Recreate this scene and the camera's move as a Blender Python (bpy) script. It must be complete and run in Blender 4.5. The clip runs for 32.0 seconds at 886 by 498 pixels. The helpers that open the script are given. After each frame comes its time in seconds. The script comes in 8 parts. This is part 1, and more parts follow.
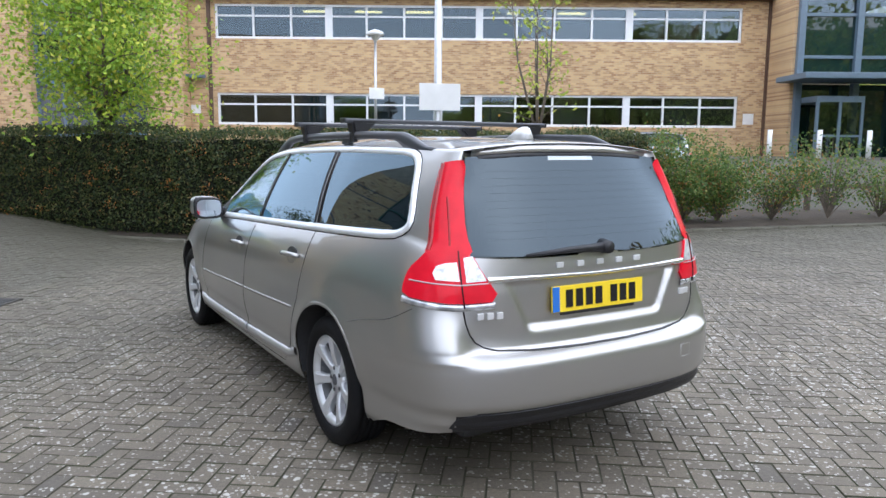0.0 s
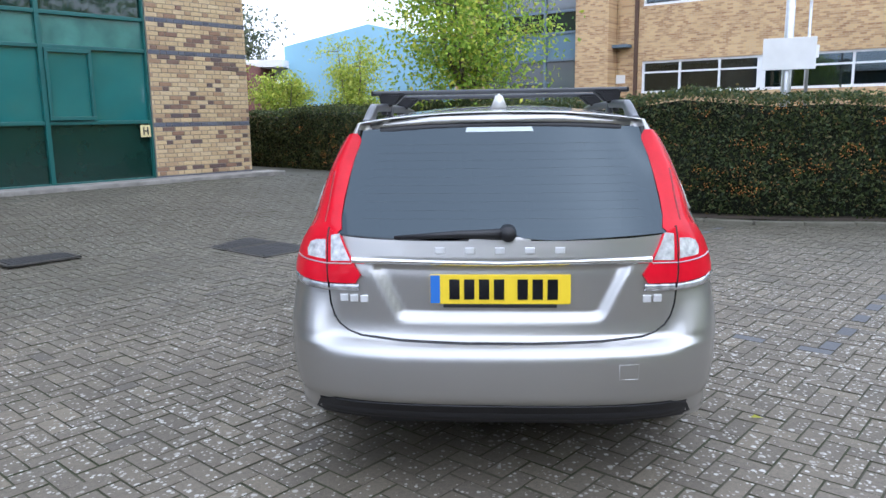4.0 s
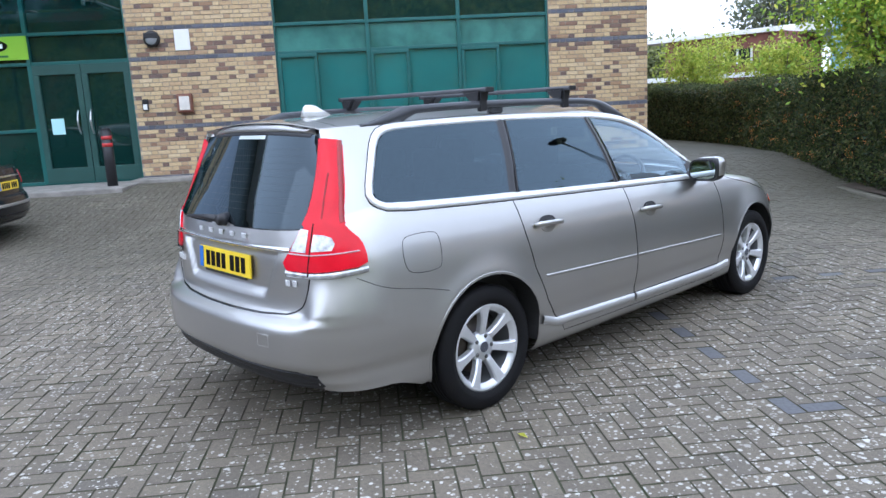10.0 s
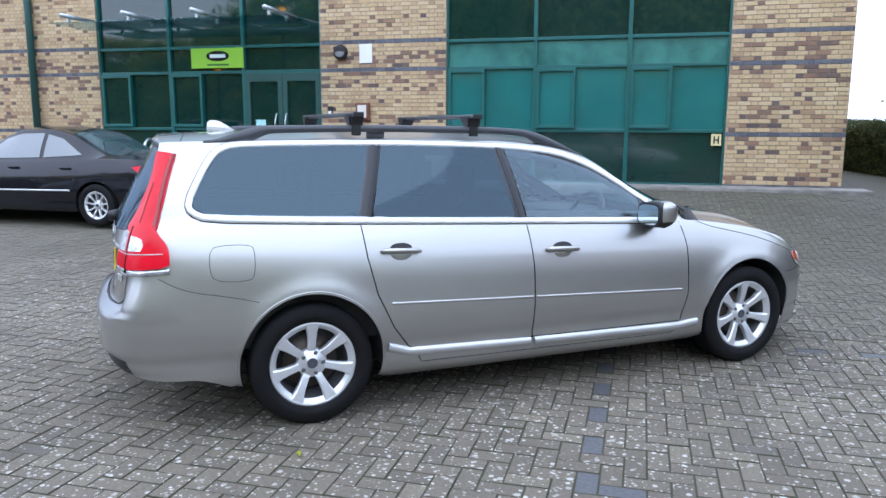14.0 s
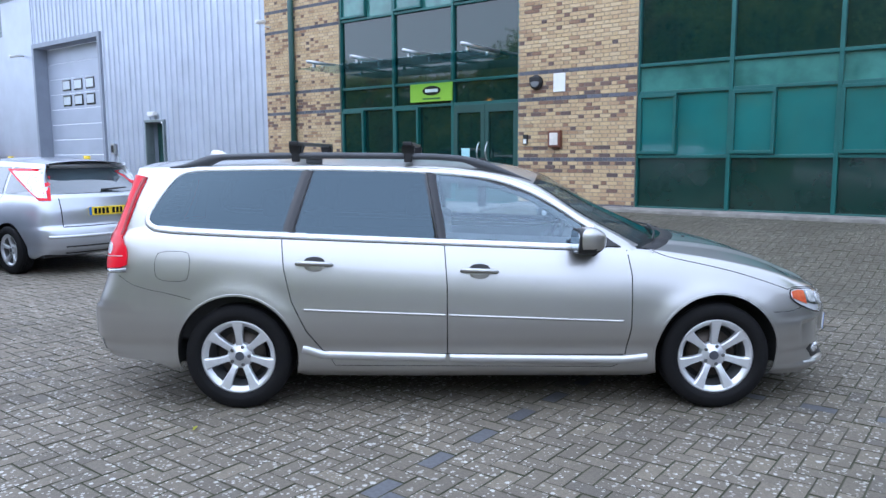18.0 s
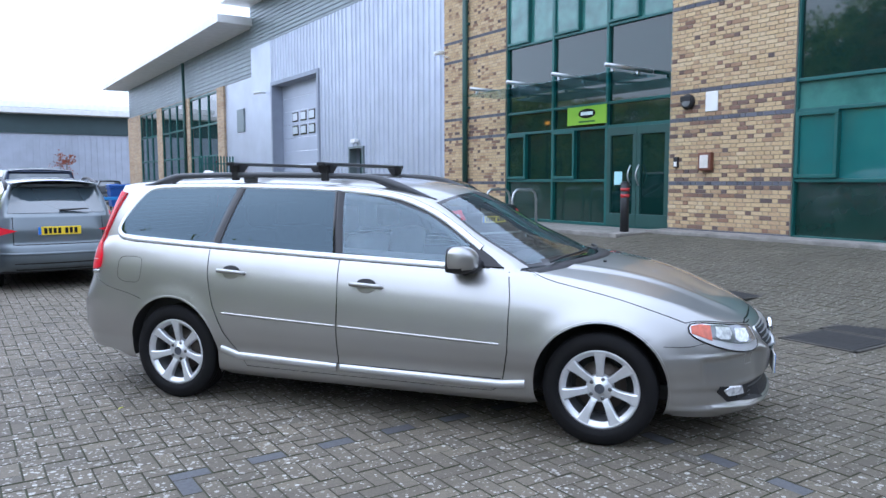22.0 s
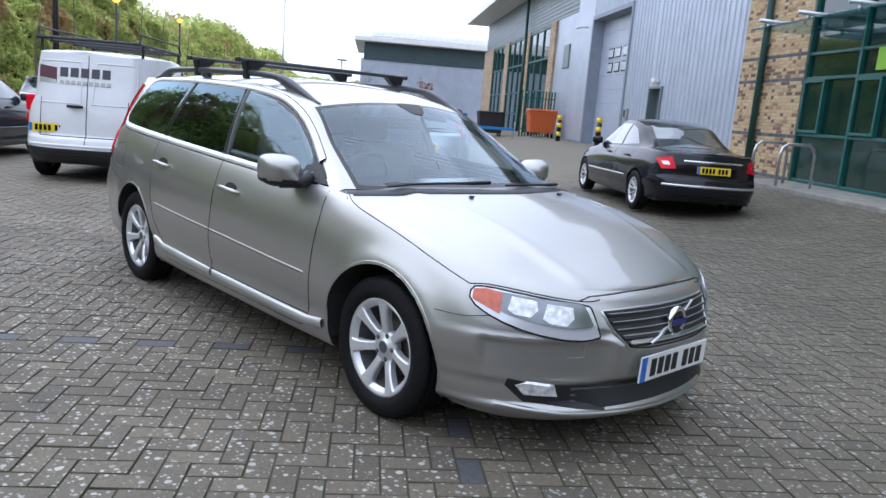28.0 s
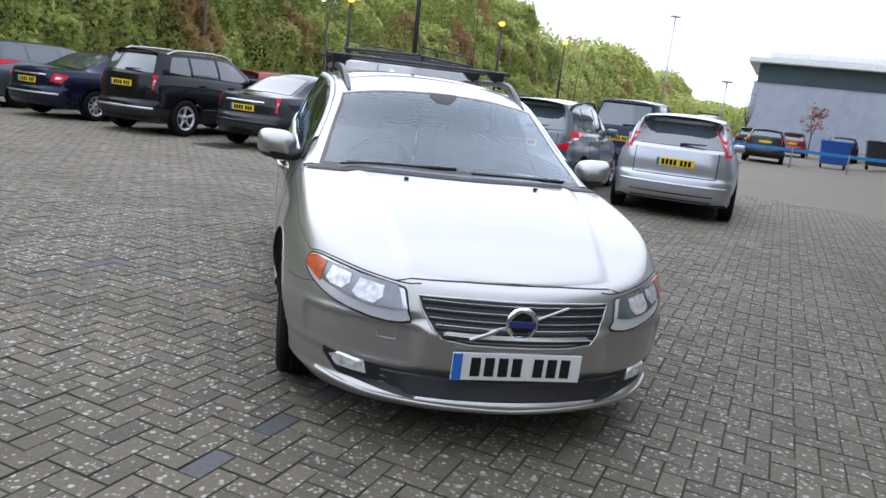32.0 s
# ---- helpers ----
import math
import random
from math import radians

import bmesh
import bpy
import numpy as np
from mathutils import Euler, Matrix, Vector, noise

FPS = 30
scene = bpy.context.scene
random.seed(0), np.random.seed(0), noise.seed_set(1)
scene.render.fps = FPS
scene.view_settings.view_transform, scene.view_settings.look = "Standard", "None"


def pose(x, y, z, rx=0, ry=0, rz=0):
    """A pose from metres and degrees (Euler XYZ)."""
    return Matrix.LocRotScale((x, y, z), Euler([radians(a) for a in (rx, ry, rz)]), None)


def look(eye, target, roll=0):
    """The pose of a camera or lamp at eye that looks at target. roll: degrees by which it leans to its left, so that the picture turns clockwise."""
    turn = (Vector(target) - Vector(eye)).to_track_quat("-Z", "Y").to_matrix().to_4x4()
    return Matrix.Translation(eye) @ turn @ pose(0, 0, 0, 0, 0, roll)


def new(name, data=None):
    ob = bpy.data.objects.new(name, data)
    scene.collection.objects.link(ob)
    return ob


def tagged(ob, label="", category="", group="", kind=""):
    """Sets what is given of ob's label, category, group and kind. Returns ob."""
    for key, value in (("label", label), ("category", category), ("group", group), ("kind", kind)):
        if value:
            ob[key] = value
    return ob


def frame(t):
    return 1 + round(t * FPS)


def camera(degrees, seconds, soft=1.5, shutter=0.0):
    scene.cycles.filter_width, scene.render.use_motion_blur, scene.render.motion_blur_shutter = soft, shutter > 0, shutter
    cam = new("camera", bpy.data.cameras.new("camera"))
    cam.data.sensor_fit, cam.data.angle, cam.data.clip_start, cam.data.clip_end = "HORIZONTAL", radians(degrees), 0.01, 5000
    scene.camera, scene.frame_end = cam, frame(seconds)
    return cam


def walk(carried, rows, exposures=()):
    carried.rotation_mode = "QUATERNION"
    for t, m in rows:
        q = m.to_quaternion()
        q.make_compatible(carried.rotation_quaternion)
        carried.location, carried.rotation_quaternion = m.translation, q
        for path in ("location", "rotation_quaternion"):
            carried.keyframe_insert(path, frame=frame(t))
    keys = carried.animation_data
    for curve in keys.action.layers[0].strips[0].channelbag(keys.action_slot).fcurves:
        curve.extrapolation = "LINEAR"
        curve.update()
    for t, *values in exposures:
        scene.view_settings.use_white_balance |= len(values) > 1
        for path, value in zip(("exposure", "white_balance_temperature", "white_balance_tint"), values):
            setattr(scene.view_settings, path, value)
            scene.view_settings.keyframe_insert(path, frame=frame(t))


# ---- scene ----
cam = camera(61.7, 32.0)
PATH = [
    (0, (-2.208, -4.666, 1.444), (-1.183, -2.97, 1.17), 0.4),
    (0.5, (-1.934, -4.795, 1.456), (-1.023, -3.037, 1.173), 2.3),
    (1, (-1.671, -4.814, 1.432), (-0.912, -2.981, 1.179), 3.6),
    (1.5, (-1.416, -4.834, 1.448), (-0.753, -2.965, 1.189), 2.6),
    (2, (-1.125, -4.937, 1.438), (-0.624, -3.021, 1.155), 4.5),
    (2.5, (-0.861, -4.961, 1.432), (-0.496, -3.016, 1.138), 3.3),
    (3, (-0.627, -4.935, 1.444), (-0.362, -2.977, 1.134), 2.2),
    (3.5, (-0.338, -4.996, 1.434), (-0.277, -3.026, 1.091), 0.9),
    (5.5, (0.92, -5.008, 1.503), (0.373, -3.116, 1.154), -1.8),
    (6, (1.159, -4.921, 1.48), (0.549, -3.054, 1.104), 0.8),
    (6.5, (1.465, -4.883, 1.452), (0.712, -3.067, 1.082), -0.8),
    (7, (1.763, -4.806, 1.464), (0.852, -3.071, 1.062), -1.5),
    (7.5, (1.971, -4.619, 1.462), (1.017, -2.906, 1.067), -0.2),
    (8, (2.221, -4.472, 1.462), (1.204, -2.795, 1.066), -2.0),
    (8.5, (2.573, -4.371, 1.501), (1.418, -2.783, 1.117), -2.6),
    (9, (2.802, -4.21, 1.482), (1.578, -2.67, 1.118), -0.3),
    (9.5, (3.043, -4.066, 1.485), (1.715, -2.615, 1.121), -1.3),
    (10, (3.343, -3.912, 1.496), (1.888, -2.592, 1.12), -3.0),
    (10.5, (3.468, -3.69, 1.47), (1.988, -2.401, 1.089), 0.2),
    (11, (3.591, -3.512, 1.49), (2.042, -2.306, 1.11), -1.1),
    (11.5, (3.848, -3.32, 1.494), (2.226, -2.204, 1.145), 0.7),
    (12, (3.991, -3.114, 1.488), (2.329, -2.058, 1.137), 0.8),
    (12.5, (4.093, -2.872, 1.501), (2.382, -1.895, 1.156), -0.3),
    (13, (4.322, -2.618, 1.494), (2.542, -1.771, 1.157), -0.1),
    (13.5, (4.434, -2.399, 1.498), (2.628, -1.611, 1.158), -0.9),
    (14, (4.476, -2.162, 1.509), (2.647, -1.42, 1.184), 0.2),
    (14.5, (4.614, -1.896, 1.5), (2.744, -1.259, 1.192), -0.4),
    (16.5, (5.05, -0.927, 1.51), (3.09, -0.666, 1.208), 0.5),
    (17, (5.042, -0.677, 1.488), (3.073, -0.461, 1.212), 1.5),
    (17.5, (5.07, -0.444, 1.496), (3.09, -0.341, 1.234), 0.2),
    (18, (5.143, -0.14, 1.5), (3.159, -0.164, 1.248), -0.3),
    (18.5, (5.088, 0.121, 1.474), (3.101, 0.064, 1.252), 1.4),
    (19, (5.074, 0.389, 1.487), (3.089, 0.246, 1.296), -0.3),
    (19.5, (5.132, 0.717, 1.484), (3.165, 0.417, 1.277), -0.1),
    (20, (5.084, 0.972, 1.453), (3.117, 0.66, 1.266), 1.4),
    (20.5, (5.056, 1.223, 1.476), (3.101, 0.85, 1.285), 0.5),
    (21, (5.091, 1.527, 1.473), (3.177, 0.989, 1.26), 0.2),
    (21.5, (5.007, 1.736, 1.455), (3.102, 1.157, 1.264), 2.3),
    (22, (4.905, 1.929, 1.459), (3.027, 1.265, 1.275), -0.1),
    (22.5, (4.825, 2.198, 1.439), (2.982, 1.451, 1.226), 1.0),
    (23, (4.719, 2.405, 1.436), (2.923, 1.567, 1.174), 2.9),
    (23.5, (4.571, 2.553, 1.435), (2.761, 1.745, 1.166), 2.0),
    (24, (4.428, 2.772, 1.418), (2.665, 1.87, 1.139), 1.7),
    (24.5, (4.258, 2.923, 1.423), (2.595, 1.852, 1.126), 1.0),
    (26.5, (3.452, 3.459, 1.358), (1.989, 2.131, 1.051), 2.6),
    (27, (3.257, 3.579, 1.366), (1.79, 2.256, 1.05), 3.4),
    (27.5, (3.047, 3.74, 1.368), (1.702, 2.301, 1.02), 3.0),
    (28, (2.834, 3.856, 1.362), (1.488, 2.423, 0.995), 4.6),
    (28.5, (2.618, 3.96, 1.372), (1.266, 2.534, 0.998), 4.0),
    (29, (2.375, 4.153, 1.374), (1.179, 2.603, 0.967), 5.3),
    (29.5, (2.123, 4.283, 1.368), (1.054, 2.648, 0.939), 6.3),
    (30, (1.885, 4.408, 1.385), (0.926, 2.706, 0.957), 5.9),
    (30.5, (1.663, 4.605, 1.384), (0.917, 2.804, 0.937), 6.5),
    (31, (1.417, 4.691, 1.362), (0.791, 2.849, 0.896), 8.1),
    (31.5, (1.186, 4.764, 1.379), (0.563, 2.916, 0.934), 6.0),
    (32, (0.961, 4.884, 1.384), (0.501, 2.981, 0.976), 6.6),
]
walk(cam, [(t, look(eye, target, roll)) for t, eye, target, roll in PATH], [(0.0, 1.1, 5800, 14), (3.0, 1.05, 5600, 14), (6.0, 1.1, 5450, 14), (11.0, 1.13, 5400, 14), (17.0, 1.10, 5220, 14), (19.2, 0.96, 5200, 14), (21.0, 0.96, 5230, 14), (24.0, 0.94, 5300, 14), (28.0, 0.74, 5600, 14), (32.0, 0.68, 5850, 14)])

# ---- light ----
world = bpy.data.worlds.new("overcast_sky")
scene.world = world
world.use_nodes = True
wn, wl = world.node_tree.nodes, world.node_tree.links
SUN_EL, SUN_AZ = 48, 150
sky = wn.new("ShaderNodeTexSky")
sky.sky_type, sky.sun_disc = 'NISHITA', False
sky.sun_elevation, sky.sun_rotation = radians(SUN_EL), radians(SUN_AZ)
sky.air_density, sky.dust_density, sky.ozone_density = 1.0, 4.0, 1.0
soft_sky = wn.new("ShaderNodeHueSaturation")
soft_sky.inputs["Saturation"].default_value = 0.5
soft_sky.inputs["Value"].default_value = 1.0
wl.new(sky.outputs[0], soft_sky.inputs["Color"])
cloud = wn.new("ShaderNodeMix")
cloud.data_type = 'RGBA'
cloud.inputs["Factor"].default_value = 0.9
cloud.inputs["B"].default_value = (6.6, 6.9, 7.3, 1)
wl.new(soft_sky.outputs[0], cloud.inputs["A"])
wl.new(cloud.outputs["Result"], wn["Background"].inputs[0])
wn["Background"].inputs[1].default_value = 0.14
sun_data = bpy.data.lights.new("sun", 'SUN')
sun_data.energy, sun_data.angle, sun_data.color = 0.8, radians(120), (1.0, 0.985, 0.97)
sun = new("sun", sun_data)
sun.matrix_world = look((0, 0, 60), (0 - 60 * math.sin(radians(SUN_AZ)) / math.tan(radians(SUN_EL)), 0 - 60 * math.cos(radians(SUN_AZ)) / math.tan(radians(SUN_EL)), 0))



# ---- materials ----
def mat(name, colour, rough=0.6, metal=0.0, vary=0.0, scale=8.0, dark=None, bump=0.0, bscale=60.0, coat=0.0, rand=0.0, fine=0.0, spec=0.5):
    """Plain surface with mottling at two scales, fine relief and a shade of its own for each object."""
    m = bpy.data.materials.new(name)
    m.use_nodes = True
    n, l = m.node_tree.nodes, m.node_tree.links
    b = n["Principled BSDF"]
    b.inputs["Base Color"].default_value = (*colour, 1)
    b.inputs["Roughness"].default_value = rough
    b.inputs["Metallic"].default_value = metal
    b.inputs["Coat Weight"].default_value = coat
    b.inputs["Coat Roughness"].default_value = 0.04
    b.inputs["Specular IOR Level"].default_value = spec
    tc = n.new("ShaderNodeTexCoord")
    out = None
    if vary > 0:
        t = n.new("ShaderNodeTexNoise")
        t.inputs["Scale"].default_value, t.inputs["Detail"].default_value = scale, 6
        l.new(tc.outputs["Object"], t.inputs["Vector"])
        r = n.new("ShaderNodeValToRGB")
        d = dark or tuple(c * 0.5 for c in colour)
        r.color_ramp.elements[0].position, r.color_ramp.elements[1].position = 0.32, 0.68
        r.color_ramp.elements[0].color = (*[c + (k - c) * vary for c, k in zip(colour, d)], 1)
        r.color_ramp.elements[1].color = (*[min(1, c * (1 + 0.25 * vary)) for c in colour], 1)
        l.new(t.outputs["Fac"], r.inputs["Fac"])
        out = r.outputs["Color"]
    if fine > 0:
        t2 = n.new("ShaderNodeTexNoise")
        t2.inputs["Scale"].default_value, t2.inputs["Detail"].default_value = bscale, 4
        l.new(tc.outputs["Object"], t2.inputs["Vector"])
        mx = n.new("ShaderNodeMix")
        mx.data_type, mx.blend_type = 'RGBA', 'OVERLAY'
        mx.inputs["Factor"].default_value = fine
        if out:
            l.new(out, mx.inputs["A"])
        else:
            mx.inputs["A"].default_value = (*colour, 1)
        l.new(t2.outputs["Fac"], mx.inputs["B"])
        out = mx.outputs["Result"]
    if rand > 0:
        oi = n.new("ShaderNodeObjectInfo")
        hs = n.new("ShaderNodeHueSaturation")
        mr = n.new("ShaderNodeMapRange")
        mr.inputs["To Min"].default_value, mr.inputs["To Max"].default_value = 1 - rand, 1 + rand
        l.new(oi.outputs["Random"], mr.inputs["Value"])
        l.new(mr.outputs[0], hs.inputs["Value"])
        if out:
            l.new(out, hs.inputs["Color"])
        else:
            hs.inputs["Color"].default_value = (*colour, 1)
        out = hs.outputs["Color"]
    if out:
        l.new(out, b.inputs["Base Color"])
    if bump > 0:
        t3 = n.new("ShaderNodeTexNoise")
        t3.inputs["Scale"].default_value, t3.inputs["Detail"].default_value = bscale, 5
        l.new(tc.outputs["Object"], t3.inputs["Vector"])
        bp = n.new("ShaderNodeBump")
        bp.inputs["Strength"].default_value, bp.inputs["Distance"].default_value = bump, 0.01
        l.new(t3.outputs["Fac"], bp.inputs["Height"])
        l.new(bp.outputs[0], b.inputs["Normal"])
    return m


def glass_mat(name, tint, ior=1.5, rough=0.0, gloss=(0.70, 0.86, 0.97)):
    """A thin pane: tinted see-through with a mirror share by Fresnel."""
    m = bpy.data.materials.new(name)
    m.use_nodes = True
    n, l = m.node_tree.nodes, m.node_tree.links
    n.remove(n["Principled BSDF"])
    tr, gl, mx, lw = n.new("ShaderNodeBsdfTransparent"), n.new("ShaderNodeBsdfGlossy"), n.new("ShaderNodeMixShader"), n.new("ShaderNodeLayerWeight")
    lw.inputs["Blend"].default_value = 0.5
    pw, fr = n.new("ShaderNodeMath"), n.new("ShaderNodeMath")
    pw.operation, fr.operation = 'POWER', 'MULTIPLY_ADD'
    pw.inputs[1].default_value = 4.0
    face = 2 * ((ior - 1) / (ior + 1)) ** 2
    fr.inputs[1].default_value, fr.inputs[2].default_value = 1 - face, face
    l.new(lw.outputs["Facing"], pw.inputs[0])
    l.new(pw.outputs[0], fr.inputs[0])
    tr.inputs[0].default_value = (*tint, 1)
    gl.inputs["Roughness"].default_value = rough
    gl.inputs["Color"].default_value = (*gloss, 1)
    l.new(fr.outputs[0], mx.inputs[0])
    l.new(tr.outputs[0], mx.inputs[1])
    l.new(gl.outputs[0], mx.inputs[2])
    l.new(mx.outputs[0], n["Material Output"].inputs["Surface"])
    return m


def glow_mat(name, colour, strength):
    m = bpy.data.materials.new(name)
    m.use_nodes = True
    b = m.node_tree.nodes["Principled BSDF"]
    b.inputs["Base Color"].default_value = (*colour, 1)
    b.inputs["Emission Color"].default_value = (*colour, 1)
    b.inputs["Emission Strength"].default_value = strength
    return m


M = {}
M["concrete"] = mat("kerb_concrete", (0.25, 0.235, 0.21), 0.9, vary=0.6, scale=5, bump=0.4, fine=0.3)
M["green"] = mat("green_frame_paint", (0.012, 0.100, 0.090), 0.4, vary=0.25, scale=3)
M["green_dark"] = mat("dark_green_pipe_paint", (0.02, 0.07, 0.06), 0.45, vary=0.25, scale=3)
M["black"] = mat("black_plastic", (0.012, 0.012, 0.014), 0.5, vary=0.2, scale=20, bump=0.1, bscale=200)
M["gloss_black"] = mat("gloss_black", (0.008, 0.008, 0.01), 0.12)
M["rubber"] = mat("tyre_rubber", (0.008, 0.008, 0.009), 0.7, vary=0.4, scale=12, dark=(0.014, 0.013, 0.012), bump=0.2, bscale=120, spec=0.15)
M["alloy"] = mat("alloy_silver", (0.72, 0.73, 0.75), 0.36, 0.6, vary=0.15, scale=15)
M["chrome"] = mat("chrome", (0.85, 0.86, 0.88), 0.08, 1.0)
M["satin"] = mat("satin_metal", (0.6, 0.6, 0.6), 0.3, 1.0, vary=0.2)
M["steel"] = mat("galvanised_steel", (0.5, 0.51, 0.52), 0.35, 0.9, vary=0.3, scale=9)
M["white"] = mat("white_paint", (0.78, 0.78, 0.76), 0.5, vary=0.15, scale=3)
M["yellow"] = mat("yellow_plate", (0.85, 0.62, 0.02), 0.35)
M["seat"] = mat("grey_seat_cloth", (0.14, 0.135, 0.128), 0.85, vary=0.4, scale=30, bump=0.3)
M["interior"] = mat("dark_cabin_trim", (0.03, 0.03, 0.031), 0.7, vary=0.3, scale=10)
M["bark"] = mat("grey_bark", (0.16, 0.13, 0.1), 0.9, vary=0.6, scale=10, bump=0.6, bscale=40)


# ---- mesh helpers ----
def mesh_ob(name, bm, material, parent=None, smooth=False, label=""):
    me = bpy.data.meshes.new(name)
    bm.normal_update()
    bm.to_mesh(me)
    bm.free()
    for m in (material if isinstance(material, (list, tuple)) else [material]):
        me.materials.append(m)
    if smooth:
        for p in me.polygons:
            p.use_smooth = True
    ob = new(name, me)
    if parent is not None:
        ob.parent = parent
    if label:
        ob["label"] = label
    return ob


def part(name, bm, material, parent, label="", smooth=False):
    return mesh_ob(name, bm, material, parent, smooth, label)


def empty(name, m, label, category, group="", kind=""):
    e = new(name)
    e.empty_display_size = 0.2
    e.matrix_world = m
    return tagged(e, label, category, group, kind)


def add_box(bm, c, s, m=None, bevel=0.0):
    """Box with centre c and sizes s, turned by m; edges rounded by bevel."""
    r = bmesh.ops.create_cube(bm, size=1, matrix=(m or Matrix()) @ Matrix.Translation(c) @ Matrix.Diagonal((*s, 1)))
    if bevel > 0:
        es = list({e for v in r["verts"] for e in v.link_edges})
        bmesh.ops.bevel(bm, geom=es, offset=bevel, segments=2, affect='EDGES', profile=0.6)


def box(c, s, m=None, bevel=0.0):
    bm = bmesh.new()
    add_box(bm, c, s, m, bevel)
    return bm


def add_tube(bm, pts, r, seg=10, caps=True):
    """Round bar along points; r may be one radius or one for each point."""
    pts = [Vector(p) for p in pts]
    rs = r if isinstance(r, (list, tuple)) else [r] * len(pts)
    rings, up = [], None
    for i, p in enumerate(pts):
        d = (pts[min(i + 1, len(pts) - 1)] - pts[max(i - 1, 0)]).normalized()
        if up is None:
            up = d.orthogonal().normalized()
        up = (up - d * up.dot(d))
        up = up.normalized() if up.length > 1e-5 else d.orthogonal().normalized()
        side = d.cross(up)
        rings.append([bm.verts.new(p + (up * math.cos(a) + side * math.sin(a)) * rs[i]) for a in [2 * math.pi * k / seg for k in range(seg)]])
    for a, b in zip(rings, rings[1:]):
        for k in range(seg):
            bm.faces.new((a[k], a[(k + 1) % seg], b[(k + 1) % seg], b[k]))
    if caps:
        bm.faces.new(rings[0][::-1])
        bm.faces.new(rings[-1])


def tube(pts, r, seg=10):
    bm = bmesh.new()
    add_tube(bm, pts, r, seg)
    return bm


def add_lathe(bm, prof, seg=32, m=None):
    """Turned shape: prof holds (radius, height) pairs along z."""
    m = m or Matrix()
    rings = [[bm.verts.new(m @ Vector((r * math.cos(a), r * math.sin(a), z))) for a in [2 * math.pi * k / seg for k in range(seg)]] for r, z in prof]
    for a, b in zip(rings, rings[1:]):
        for k in range(seg):
            bm.faces.new((a[k], a[(k + 1) % seg], b[(k + 1) % seg], b[k]))
    return rings


def lerp_curve(keys, x):
    """Smooth interpolation through (x, value) pairs."""
    if x <= keys[0][0]:
        return keys[0][1]
    if x >= keys[-1][0]:
        return keys[-1][1]
    n = len(keys)
    for i in range(n - 1):
        x0, y0 = keys[i]
        x1, y1 = keys[i + 1]
        if x <= x1:
            h = x1 - x0
            sl = (y1 - y0) / h
            def tang(j):
                if j == 0:
                    return (keys[1][1] - keys[0][1]) / (keys[1][0] - keys[0][0])
                if j == n - 1:
                    return (keys[-1][1] - keys[-2][1]) / (keys[-1][0] - keys[-2][0])
                a = (keys[j][1] - keys[j - 1][1]) / (keys[j][0] - keys[j - 1][0])
                b = (keys[j + 1][1] - keys[j][1]) / (keys[j + 1][0] - keys[j][0])
                return 0 if a * b <= 0 else 2 * a * b / (a + b)
            m0, m1 = tang(i), tang(i + 1)
            t = (x - x0) / h
            return (2 * t ** 3 - 3 * t * t + 1) * y0 + (t ** 3 - 2 * t * t + t) * h * m0 + (-2 * t ** 3 + 3 * t * t) * y1 + (t ** 3 - t * t) * h * m1


def sstep(a, b, x):
    t = max(0.0, min(1.0, (x - a) / (b - a)))
    return t * t * (3 - 2 * t)


# ---- plan: the brick front's line ----
CX, CY = -4.63, 8.80
FA = radians(53)
DX, DY = -math.cos(FA), -math.sin(FA)
NX, NY = -DY, DX


def wall_m(s=0.0, n=0.0, z=0.0):
    """Pose on the brick front: x runs along it to the roller door, y out of it, z up."""
    return Matrix(((DX, NX, 0, CX + DX * s + NX * n), (DY, NY, 0, CY + DY * s + NY * n), (0, 0, 1, z), (0, 0, 0, 1)))


def wall_n(x, y):
    return (x - CX) * NX + (y - CY) * NY


def wall_s(x, y):
    return (x - CX) * DX + (y - CY) * DY


def gz(x, y):
    """Height of the ground: level round the car, up to the brick front and up to the office."""
    n, s = wall_n(x, y), wall_s(x, y)
    h = 0.46 * (1 - sstep(0.6, 4.6, n)) * sstep(-9, 1, s) if n > -30 else 0.46
    q = 0.508 * x + 0.862 * y
    h += 1.15 * sstep(9.5, 21, q) * sstep(-8, 4, x)
    return h

# ---- ground ----
M["paving_far"] = mat("worn_block_paving", (0.110, 0.102, 0.082), 0.88, vary=0.6, scale=0.9, dark=(0.060, 0.062, 0.036), bump=0.35, bscale=30, fine=0.6)


